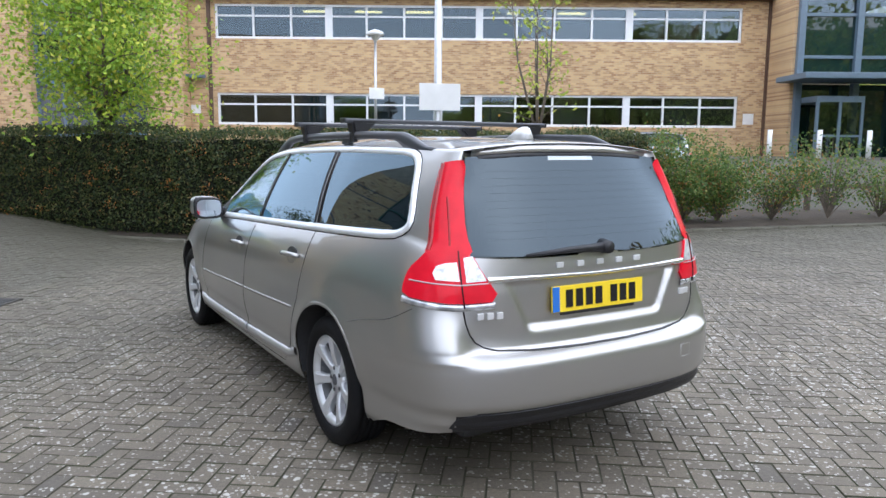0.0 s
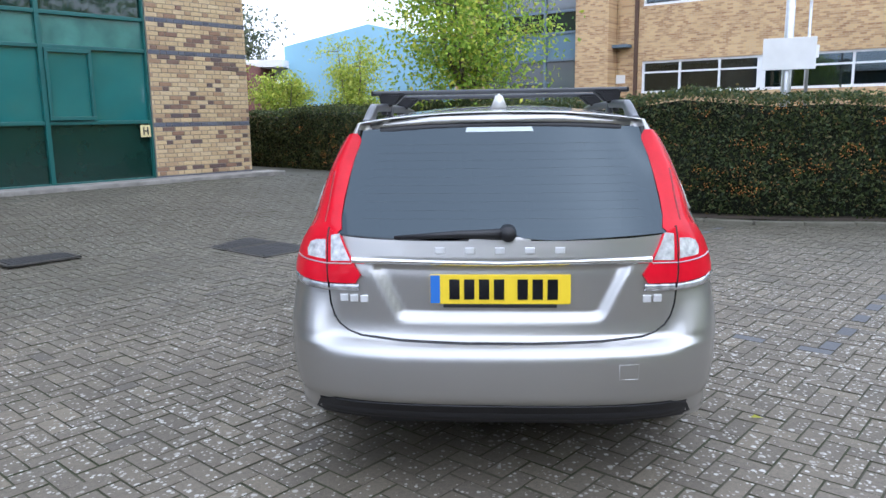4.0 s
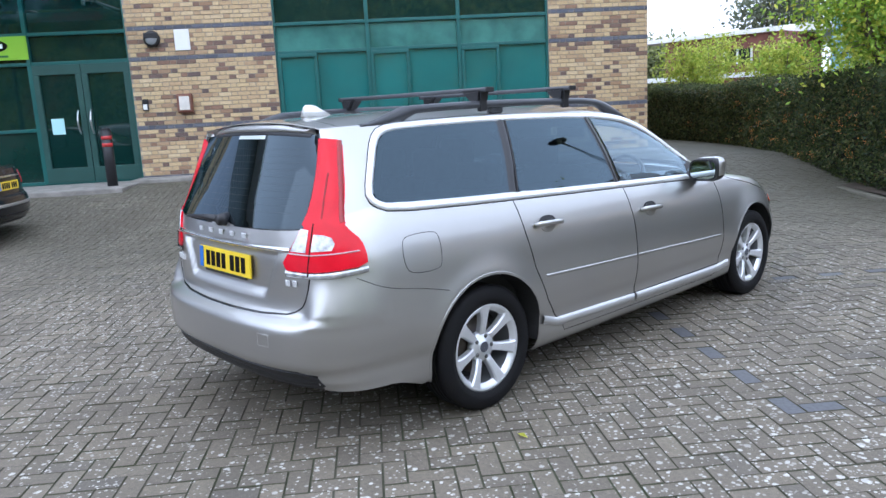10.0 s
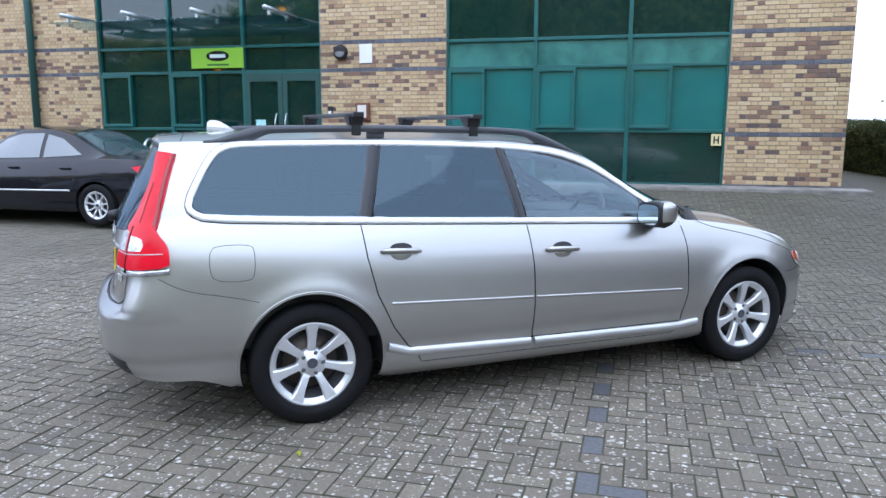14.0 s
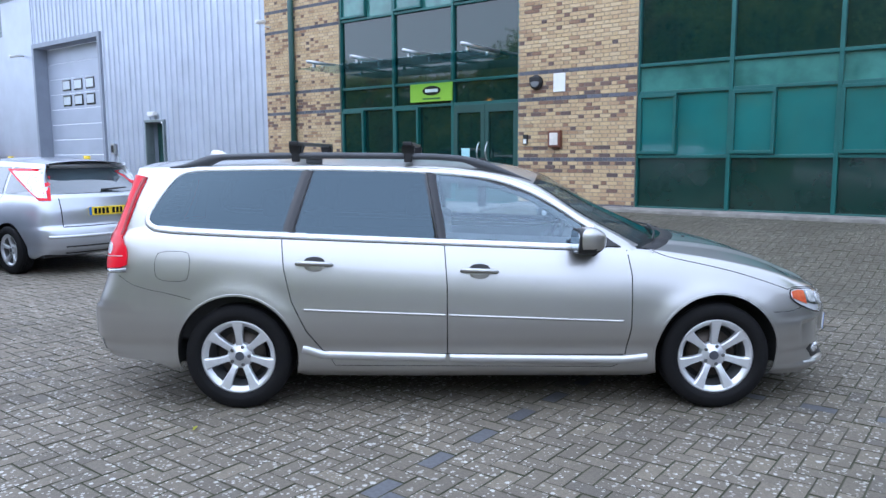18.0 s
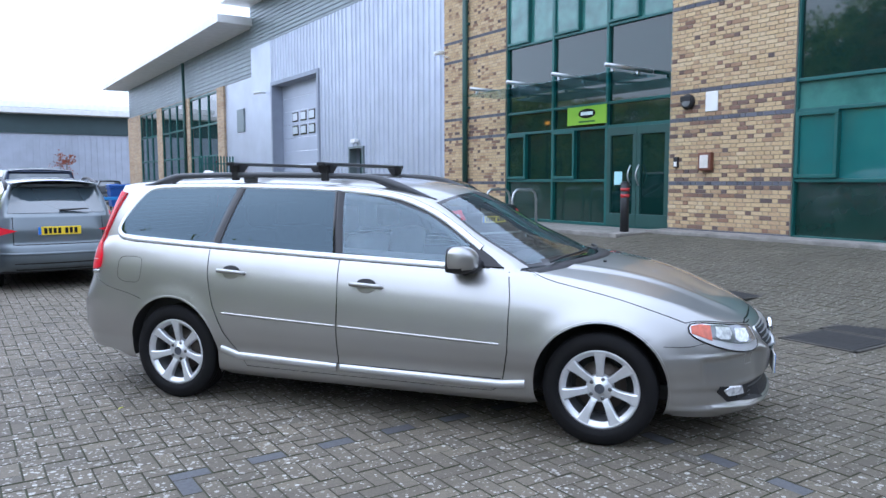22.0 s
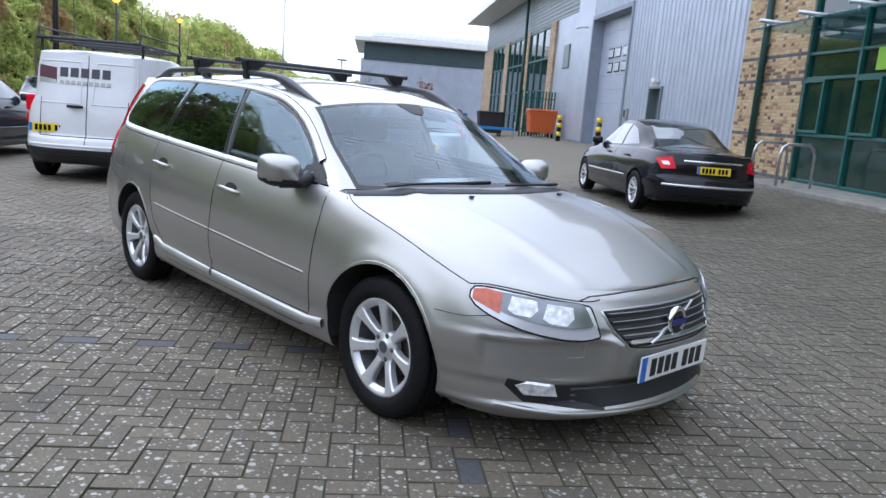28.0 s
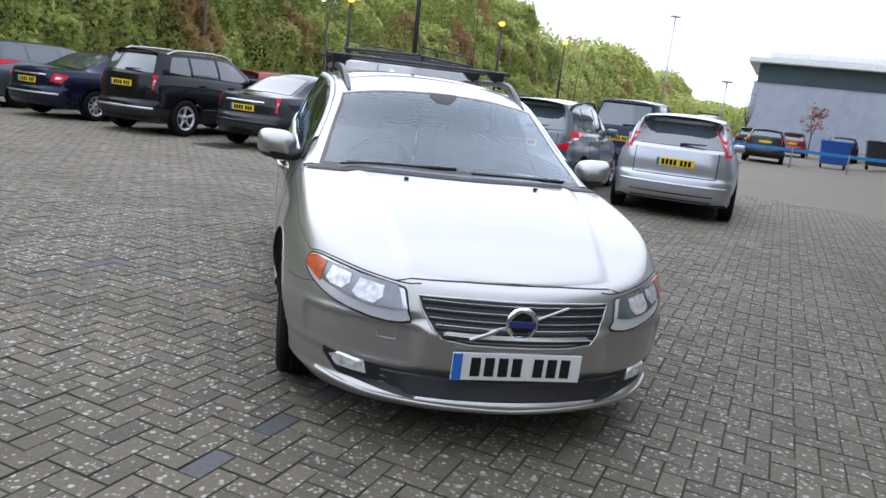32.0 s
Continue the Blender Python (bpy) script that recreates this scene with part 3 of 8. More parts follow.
for k in range(3):
    for j in range(2):
        f = part("window_frame", box((27.6 + 0.85 * k, -0.44, 3.55 + 0.56 * j), (0.62, 0.03, 0.40), wall_m(), 0.02), M["gloss_black"], rd)
        part("pane", box((27.6 + 0.85 * k, -0.421, 3.55 + 0.56 * j), (0.50, 0.01, 0.29), wall_m()), mat("pale_plastic_pane", (0.5, 0.55, 0.6), 0.2), f)
pdr = tagged(mesh_ob("door_1", box((22.87, -0.40, 1.5), (0.95, 0.06, 2.1), wall_m(), 0.006), M["green_dark"]), "closed dark green metal side door in the cladding", "door", kind="structure")
part("door_handle", box((22.55, -0.35, 1.5), (0.03, 0.06, 0.14), wall_m(), 0.006), M["steel"], pdr)
part("door_frame", box((22.87, -0.02, 2.6), (1.12, 0.14, 0.07), wall_m(), 0.006), M["clad_grey"], pdr)
for s in (22.37, 23.38):
    part("door_frame", box((s, -0.1, 1.5), (0.06, 0.3, 2.2), wall_m(), 0.006), M["clad_grey"], pdr)
wl2 = tagged(mesh_ob("wall_lamp", box((22.87, 0.08, 2.82), (0.34, 0.16, 0.13), wall_m(), 0.02), M["white"]), "white box lamp over the side door", "lamp")
part("lens", box((22.87, 0.12, 2.75), (0.28, 0.10, 0.03), wall_m(), 0.01), M["steel"], wl2)
ctl = tagged(mesh_ob("door_control", box((25.35, 0.04, 1.75), (0.22, 0.12, 0.36), wall_m(), 0.02), M["steel"]), "grey control box beside the roller door", "control box")
part("cover", box((25.35, 0.105, 1.75), (0.14, 0.02, 0.24), wall_m(), 0.01), M["black"], ctl)
tagged(mesh_ob("security_camera", tube([wall_m() @ Vector(p) for p in ((31.6, 0.0, 5.3), (31.6, 0.25, 5.3), (31.6, 0.5, 5.24))], [0.03, 0.05, 0.06], 10), M["white"], smooth=True), "white security camera on the cladding", "camera")
for s in (25.5, 31.2):
    b = tagged(mesh_ob("bollard", tube([wall_m() @ Vector((s, 0.9, z)) for z in (0.40, 1.0, 1.5)], 0.10, 16), M["gloss_black"], smooth=True), "black and yellow banded bollard beside the roller door", "bollard", "door bollards")
    for z in (0.75, 1.12, 1.44):
        part("yellow_band", tube([wall_m() @ Vector((s, 0.9, z - 0.09)), wall_m() @ Vector((s, 0.9, z + 0.09))], 0.104, 16), M["yellow"], b, smooth=True)

def course_mat(name, stops, joint, length=0.225, course=0.075):
    """Far brickwork: courses too small to pick apart singly."""
    m = bpy.data.materials.new(name)
    m.use_nodes = True
    n, l = m.node_tree.nodes, m.node_tree.links
    b = n["Principled BSDF"]
    b.inputs["Roughness"].default_value = 0.88
    tc, br = n.new("ShaderNodeTexCoord"), n.new("ShaderNodeTexBrick")
    sp, cb = n.new("ShaderNodeSeparateXYZ"), n.new("ShaderNodeCombineXYZ")
    l.new(tc.outputs["Object"], sp.inputs[0])
    l.new(sp.outputs["X"], cb.inputs["X"])
    l.new(sp.outputs["Z"], cb.inputs["Y"])
    l.new(cb.outputs[0], br.inputs["Vector"])
    br.inputs["Scale"].default_value = 1
    br.inputs["Brick Width"].default_value, br.inputs["Row Height"].default_value = length, course
    br.inputs["Mortar Size"].default_value = 0.006
    br.inputs["Bias"].default_value = -0.25
    br.inputs["Color1"].default_value, br.inputs["Color2"].default_value, br.inputs["Mortar"].default_value = (*stops[0], 1), (*stops[1], 1), (*joint, 1)
    t = n.new("ShaderNodeTexNoise")
    t.inputs["Scale"].default_value = 0.7
    l.new(tc.outputs["Object"], t.inputs["Vector"])
    mx = n.new("ShaderNodeMix")
    mx.data_type, mx.blend_type = 'RGBA', 'OVERLAY'
    mx.inputs["Factor"].default_value = 0.25
    l.new(br.outputs["Color"], mx.inputs["A"])
    l.new(t.outputs["Fac"], mx.inputs["B"])
    l.new(mx.outputs["Result"], b.inputs["Base Color"])
    return m


M["wing_brick"] = course_mat("buff_brickwork", ((0.46, 0.34, 0.21), (0.27, 0.165, 0.10)), (0.33, 0.30, 0.25))

# ---- the long wing beyond ----
wing = wall_box("wall_wing", 33.4, 62.0, 0.1, 6.3, -0.9, -0.25, M["mortar"], "wing of brick piers, tall windows and grey cladding")
part("cladding_sheet", box((35.6, -0.22, 3.3), (4.4, 0.06, 5.9), wall_m()), M["clad"], wing)
part("vent", box((35.4, -0.16, 4.35), (1.0, 0.08, 1.1), wall_m(), 0.02), M["clad_grey"], wing)
part("upper_cladding", ribbed(33.4, 62, 6.3, 8.45, -0.22, 0.2, 0.03, True), M["clad_grey"], wing)
part("upper_wall", box((47.7, -0.6, 7.4), (28.6, 0.65, 2.15), wall_m()), M["clad_grey"], wing)
part("eaves", box((47.9, 0.25, 8.62), (29.6, 2.6, 0.36), wall_m(), 0.03), M["white"], wing)
part("eaves", box((25.4, 0.1, 9.45), (16.2, 2.4, 0.3), wall_m(), 0.03), M["white"], wing)
for a, b in ((37.8, 38.9), (44.2, 45.6), (51.0, 52.4), (57.6, 62.0)):
    part("brick_pier", box(((a + b) / 2, -0.2, 3.3), (b - a, 0.25, 5.9), wall_m()), M["wing_brick"], wing)
for a, b in ((38.9, 44.2), (45.6, 51.0), (52.4, 57.6)):
    w = part("window", box(((a + b) / 2, -0.2, 3.3), (b - a, 0.06, 5.8), wall_m()), M["pane_dark"], wing)
    for k in range(4):
        part("mullion", box((a + (b - a) * k / 3, -0.15, 3.3), (0.12, 0.08, 5.8), wall_m()), M["green"], w)
    for z in (1.5, 2.8, 4.5, 6.1):
        part("transom", box(((a + b) / 2, -0.145, z), (b - a, 0.07, 0.10), wall_m()), M["green"], w)
tagged(mesh_ob("downpipe", tube([wall_m() @ Vector((45.0, 0.02, z)) for z in (0.4, 8.3)], 0.09, 10), M["green_dark"], smooth=True), "dark green downpipe on the far wing", "pipe")
fn = empty("palisade_fence", Matrix(), "green steel palisade fence before the wing", "fence")
for k in range(12):
    part("pale", box((36.6, -0.1 + 0.15 * k, 1.52), (0.03, 0.075, 2.3), wall_m(), 0.01), M["green"], fn)
for z in (0.75, 2.3):
    part("fence_rail", box((36.63, 0.72, z), (0.04, 1.7, 0.06), wall_m()), M["green"], fn)

# ---- far warehouse ----
wh = empty("warehouse", Matrix(), "large pale grey metal warehouse with a dark green band and white eaves", "building", kind="structure")
part("wall", box((80, -4.0, 2.8), (16, 28.5, 5.6), wall_m()), M["clad"], wh)
part("upper_wall", box((80, -4.0, 6.3), (16.4, 28.0, 1.6), wall_m()), mat("dark_green_band", (0.045, 0.075, 0.082), 0.45, 0.2, vary=0.2, scale=1), wh)
part("eaves", box((79.6, -3.85, 7.30), (18.0, 29.5, 0.42), wall_m(), 0.05), M["white"], wh)
part("roof", box((80, -3.6, 7.9), (17, 26, 0.6), wall_m(), 0.2), M["white"], wh)
for k in range(57):
    part("rib", box((71.95, -17.9 + 0.5 * k, 2.8), (0.10, 0.14, 5.5), wall_m()), M["clad"], wh)

# ---- office ----
OA, OB = Vector((5.9, 27.4, 0)), Vector((24.6, 16.4, 0))
OD = (OB - OA).normalized()
ON = Vector((OD.y, -OD.x, 0))
OM = Matrix(((OD.x, ON.x, 0, OA.x), (OD.y, ON.y, 0, OA.y), (0, 0, 1, 0), (0, 0, 0, 1)))


M["office_brick"] = course_mat("orange_buff_brickwork", ((0.58, 0.395, 0.20), (0.25, 0.12, 0.06)), (0.50, 0.40, 0.27))
M["brown"] = mat("brown_stained_fascia", (0.10, 0.055, 0.035), 0.6, vary=0.3)
M["upvc"] = mat("white_window_frame", (0.78, 0.79, 0.80), 0.4, vary=0.1)
M["office_pane"] = glass_mat("office_glass", (0.42, 0.45, 0.45), 1.55)
M["office_back"] = mat("office_room_wall", (0.24, 0.20, 0.13), 0.8, vary=0.5, scale=0.6)
M["office_blind"] = mat("grey_blind", (0.30, 0.29, 0.30), 0.8, vary=0.3, scale=2)
M["tube"] = glow_mat("warm_ceiling_tube", (1.0, 0.83, 0.35), 2.2)
M["blue_steel"] = mat("blue_grey_steel", (0.13, 0.18, 0.23), 0.4, vary=0.2)

office = empty("office_block", OM, "two-storey orange-buff brick office with white ribbon windows", "building", kind="structure")


def obox(name, x0, x1, y0, y1, z0, z1, material, parent=None, bevel=0.0):
    o = part(name, box(((x0 + x1) / 2, (y0 + y1) / 2, (z0 + z1) / 2), (x1 - x0, y1 - y0, z1 - z0), None, bevel), material, parent or office)
    return o


WX = 22.05
for z0, z1 in ((0.6, 2.3), (3.62, 5.82), (7.22, 7.5)):
    obox("brick_wall", -0.9, 23.2, -0.4, 0, z0, z1, M["office_brick"])
for z0, z1 in ((2.3, 3.62), (5.82, 7.22)):
    obox("brick_wall", -0.9, 0.15, -0.4, 0, z0, z1, M["office_brick"])
    obox("brick_wall", WX, 23.2, -0.4, 0, z0, z1, M["office_brick"])
    wn_ = obox("window_frame", 0.15, WX, -0.22, -0.06, z0, z0 + 0.10, M["upvc"])
    obox("frame_bar", 0.15, WX, -0.22, -0.06, z1 - 0.09, z1, M["upvc"], wn_)
    obox("frame_bar", 0.15, WX, -0.20, -0.08, z1 - 0.50, z1 - 0.43, M["upvc"], wn_)
    n_p = 14
    for k in range(n_p + 1):
        x = 0.15 + (WX - 0.15) * k / n_p
        wide = 0.15 if k in (3, 7, 11) else (0.09 if k in (0, 14) else 0.04)
        obox("frame_post", max(0.15, x - wide), min(WX, x + wide), -0.21, -0.07, z0 + 0.10, z1 - 0.09, M["upvc"], wn_)
    for k in range(n_p):
        x0, x1 = 0.15 + (WX - 0.15) * k / n_p, 0.15 + (WX - 0.15) * (k + 1) / n_p
        obox("pane", x0 + 0.05, x1 - 0.05, -0.15, -0.14, z0 + 0.09, z1 - 0.09, M["office_pane"], wn_)
        if (k * 7 + int(z0)) % 5 < 2:
            obox("blind", x0 + 0.06, x1 - 0.06, -0.30, -0.28, z0 + 0.1, z1 - 0.42 if k % 2 else z1 - 0.1, M["office_blind"], wn_)
    obox("room_wall", -0.5, 22.9, -5.2, -5.0, z0 - 0.9, z1 + 0.5, M["office_back"])
    obox("room_ceiling", -0.5, 22.9, -5.2, -0.42, z1 + 0.12, z1 + 0.2, M["white"])
    obox("room_floor", -0.5, 22.9, -5.2, -0.42, z0 - 0.95, z0 - 0.85, M["interior"])
    for k in range(9):
        if (k * 5 + int(z0)) % 4 != 1:
            obox("ceiling_tube", 1.2 + 2.25 * k, 2.4 + 2.25 * k, -2.3, -2.1, z1 + 0.05, z1 + 0.10, M["tube"])
obox("fascia", -1.2, 23.5, -0.4, 0.5, 7.5, 8.0, M["brown"])
obox("roof", -8, 30, -12, 0.5, 8.0, 8.2, M["brown"])
obox("side_panel", -0.16, -0.02, 0.0, 0.12, 0.8, 7.5, M["brown"])
obox("downpipe", 23.12, 23.28, 0.0, 0.16, 0.8, 7.5, M["brown"])
obox("wall_notice", -0.95, -0.55, 0.01, 0.03, 2.75, 3.1, M["white"])
obox("wall_notice", 22.3, 22.75, 0.01, 0.03, 2.45, 2.9, M["white"])
# left block in front of a dark recess
M["grey_pane"] = mat("grey_bay_glass", (0.12, 0.14, 0.155), 0.1, vary=0.4, scale=0.8, coat=1.0)
M["blue_panel"] = mat("blue_spandrel", (0.12, 0.20, 0.26), 0.35, vary=0.2, scale=1.5)
obox("recess", -2.3, -0.9, -2.2, -2.0, 0.6, 7.5, M["brown"])
obox("brick_wall", -0.95, -0.85, -2.1, 0.0, 0.6, 7.5, M["office_brick"])
obox("door_hood", -1.6, -0.3, -0.6, 0.5, 4.2, 4.32, M["blue_steel"])
obox("brick_pier", -2.45, -0.98, -2.2, 0.9, 0.6, 8.0, M["office_brick"])
for z0, z1, mt in ((0.9, 2.0, M["blue_panel"]), (2.0, 3.85, M["grey_pane"]), (3.85, 5.0, M["blue_panel"]), (5.0, 5.9, M["pane_dark"]), (5.9, 7.6, M["grey_pane"])):
    wb_ = obox("window_bay", -7.1, -2.45, 0.2, 0.4, z0, z1, mt)
    obox("rail", -7.1, -2.45, 0.4, 0.47, z0 - 0.05, z0 + 0.05, M["blue_steel"], wb_)
for x in (-7.05, -6.0, -4.1, -2.5):
    obox("mullion", x - 0.06, x + 0.06, 0.4, 0.5, 0.9, 7.6, M["blue_steel"])
obox("mullion", -6.1, -3.9, 0.4, 0.46, 2.85, 2.91, M["blue_steel"])
obox("brick_pier", -8.6, -7.1, -8, 0.9, 0.6, 8.0, M["office_brick"])
# glazed entrance tower
obox("brick_return", 23.2, 23.45, 0.0, 2.2, 0.8, 8.0, M["office_brick"])
for z0, z1 in ((4.3, 5.0), (5.0, 6.6), (6.6, 8.6)):
    g = obox("glass_wall", 23.45, 30.5, 2.1, 2.2, z0, z1, M["pane_dark"] if z0 < 6.6 else M["office_pane"])
    obox("rail", 23.45, 30.5, 2.2, 2.28, z0 - 0.06, z0 + 0.06, M["blue_steel"], g)
for x in (23.45, 25.7, 28.0, 30.5):
    obox("post", x - 0.12, x + 0.12, 2.15, 2.4, 0.9, 8.6, M["blue_steel"])
obox("canopy", 22.7, 31, 2.0, 4.4, 4.0, 4.22, M["blue_steel"], None, 0.03)
obox("lobby_wall", 23.5, 30.5, 1.4, 1.5, 0.9, 4.0, M["pane_dark"])
lb = obox("lobby", 23.6, 25.4, 1.5, 3.6, 3.2, 3.42, M["blue_steel"])
for x in (23.65, 24.5, 25.35):
    obox("lobby_post", x - 0.05, x + 0.05, 3.5, 3.6, 0.9, 3.2, M["blue_steel"], lb)
obox("lobby_glass", 23.65, 25.35, 3.53, 3.56, 0.95, 3.2, M["office_pane"], lb)
obox("lobby_rail", 23.65, 25.35, 3.5, 3.6, 1.9, 1.98, M["blue_steel"], lb)
tagged(mesh_ob("room_wall", box((11, -8, 4), (40, 0.3, 8), OM), M["office_back"]), "plain back wall of the office", "wall", kind="structure")

# ---- other buildings far off ----
M["shed_blue"] = mat("pale_blue_sheeting", (0.26, 0.48, 0.62), 0.5, 0.1, vary=0.15, scale=0.5)
shed = bmesh.new()
hx = [(-12.2, 38.3, 5.6), (-7.5, 39.6, 6.9), (-2.2, 40.8, 5.8)]
vv = []
for x, y, z in hx:
    vv.append([shed.verts.new((x, y, 0)), shed.verts.new((x, y, z)), shed.verts.new((x + 4, y + 20, z)), shed.verts.new((x + 4, y + 20, 0))])
for a, b in zip(vv, vv[1:]):
    for k in range(3):
        shed.faces.new((a[k], a[k + 1], b[k + 1], b[k]))
shed.faces.new(vv[0][::-1])
shed.faces.new(vv[-1])
sh = tagged(mesh_ob("industrial_shed", shed, M["shed_blue"]), "pale blue metal industrial shed behind the hedge", "building", kind="structure")
part("door_opening", box((-4.2, 40.25, 1.7), (1.8, 0.2, 2.6), Matrix.Identity(4)), M["interior"], sh)
part("side_roof", box((-14.5, 44, 4.6), (5, 14, 0.4), Matrix.Rotation(radians(0), 4, 'Y')), M["white"], sh)
hs_ = tagged(mesh_ob("brick_house", box((-16.6, 37.5, 2.2), (6.6, 5, 4.4), None), mat("red_brick", (0.22, 0.09, 0.07), 0.85, vary=0.4, scale=3)), "dark red brick building with a white window", "building", kind="structure")
part("eaves", box((-17.5, 37.4, 4.5), (7.9, 5.4, 0.22)), M["white"], hs_)
w_ = part("window", box((-15.6, 34.97, 3.3), (1.5, 0.1, 0.75)), M["pane_dark"], hs_)
for x in (-16.35, -15.6, -14.85):
    part("window_bar", box((x, 34.9, 3.3), (0.08, 0.08, 0.8)), M["upvc"], w_)
part("string_course", box((-17.5, 34.95, 2.35), (7.5, 0.12, 0.25)), M["upvc"], hs_)

# ---- cars: shell, patches on the shell, wheels ----
from mathutils.bvhtree import BVHTree

M["paint"] = mat("silver_beige_metallic", (0.455, 0.447, 0.430), 0.37, 0.9, vary=0.05, scale=2, coat=1.0)
M["car_glass"] = glass_mat("clear_car_glass", (0.84, 0.93, 0.96), 1.66)
M["privacy"] = glass_mat("privacy_glass", (0.05, 0.075, 0.09), 1.52, gloss=(0.64, 0.85, 1.0))
M["tail_glass"] = glass_mat("tailgate_glass", (0.006, 0.009, 0.011), 1.48)
M["screen_glass"] = glass_mat("windscreen_glass", (0.78, 0.85, 0.86), 1.62, gloss=(0.80, 0.90, 0.97))
M["lamp_red"] = mat("red_lens", (0.66, 0.006, 0.022), 0.3, vary=0.3, scale=14, dark=(0.46, 0.003, 0.012), coat=0.4, spec=0.1)
M["lamp_deep"] = mat("deep_red_lens", (0.30, 0.002, 0.005), 0.2, vary=0.5, scale=40, coat=0.5, spec=0.3)
M["lamp_clear"] = mat("clear_lens_reflector", (0.62, 0.63, 0.65), 0.18, 0.6, vary=0.8, scale=28, dark=(0.22, 0.23, 0.25), coat=1.0)
M["lamp_lens"] = mat("smooth_clear_lens", (0.78, 0.80, 0.84), 0.18, 0.35, coat=1.0)
M["lamp_cell"] = mat("dark_lamp_cell", (0.24, 0.25, 0.27), 0.2, 0.6, vary=0.5, scale=18, coat=1.0)
M["lamp_bowl"] = mat("bright_reflector_bowl", (0.82, 0.83, 0.85), 0.22, 0.35, vary=0.7, scale=45, dark=(0.35, 0.36, 0.38), coat=0.6)
M["lamp_amber"] = mat("amber_lens", (0.62, 0.11, 0.04), 0.2, vary=0.4, scale=40, coat=1.0)
M["plate_yellow"] = M["yellow"]
M["plate_white"] = mat("white_plate", (0.8, 0.8, 0.78), 0.35)
M["plate_blue"] = mat("blue_plate_band", (0.03, 0.16, 0.55), 0.4)
M["badge_blue"] = mat("dark_blue_enamel", (0.025, 0.035, 0.16), 0.25)
M["dark_glass"] = mat("dark_car_window", (0.05, 0.068, 0.078), 0.04, coat=1.0)
M["dark_glass"].node_tree.nodes["Principled BSDF"].inputs["IOR"].default_value = 1.85
M["disc"] = mat("brake_disc_steel", (0.12, 0.10, 0.085), 0.5, 0.6, vary=0.4, scale=20)
# Same alloy as the rim; shade behind the spokes is put into the grey.
M["barrel"] = mat("shaded_alloy_barrel", (0.16, 0.165, 0.17), 0.45, 0.5, vary=0.3, scale=12)
M["bolt"] = mat("dull_wheel_bolt_steel", (0.16, 0.16, 0.165), 0.4, 0.8)
M["silver_trim"] = mat("matt_silver_trim", (0.58, 0.59, 0.60), 0.32, 0.85)
M["mirror_face"] = mat("mirror_face", (0.50, 0.56, 0.60), 0.02, 1.0)
M["sill"] = mat("satin_silver_sill", (0.62, 0.62, 0.62), 0.42, 0.75, vary=0.1, scale=4)
M["roof_trim"] = mat("graphite_rail_plastic", (0.05, 0.053, 0.06), 0.32, vary=0.2, scale=14)


def outline_half(P):
    """Plan outline of one side of a car from the middle of its tail to the middle of its nose: x, y and outward normal."""
    W, yr, yf, r0, f0 = P["W"], P["yr"], P["yf"], P["r0"], P["f0"]
    fine = []
    for k in range(600):
        w = (k / 599) ** 2.5
        u = 1 - w
        fine.append((W * P.get("wr", 0.985) * (1 - P.get("taper", 0.0) * u ** 1.2) * max(0, 1 - u ** (2 / P["rb"])) ** (P["ra"] / 2), r0 - (r0 - yr) * u))
    for k in range(1, 200):
        y = r0 + (f0 - r0) * k / 200
        fine.append((W * lerp_curve([(r0, P.get("wr", 0.985)), (r0 * 0.3, 1.0), (f0 * 0.5, 1.0), (f0, 0.992)], y), y))
    for k in range(600):
        w = (1 - k / 599) ** 2.5
        u = 1 - w
        fine.append((W * 0.992 * max(0, 1 - u ** (2 / P["fb"])) ** (P["fa"] / 2), f0 + (yf - f0) * u))
    step, pts, acc = P.get("step", 0.034), [fine[0]], 0.0
    for a, b in zip(fine, fine[1:]):
        acc += math.hypot(b[0] - a[0], b[1] - a[1])
        if acc >= step:
            pts.append(b)
            acc = 0.0
    if math.hypot(pts[-1][0] - fine[-1][0], pts[-1][1] - fine[-1][1]) > 1e-4:
        pts.append(fine[-1])
    out = []
    for i, (x, y) in enumerate(pts):
        a, b = pts[max(i - 1, 0)], pts[min(i + 1, len(pts) - 1)]
        tx, ty = b[0] - a[0], b[1] - a[1]
        if i == 0:
            n = (0, -1)
        elif i == len(pts) - 1:
            n = (0, 1)
        else:
            l = math.hypot(tx, ty)
            n = (ty / l, -tx / l)
        out.append((x, y, n[0], n[1]))
    return out


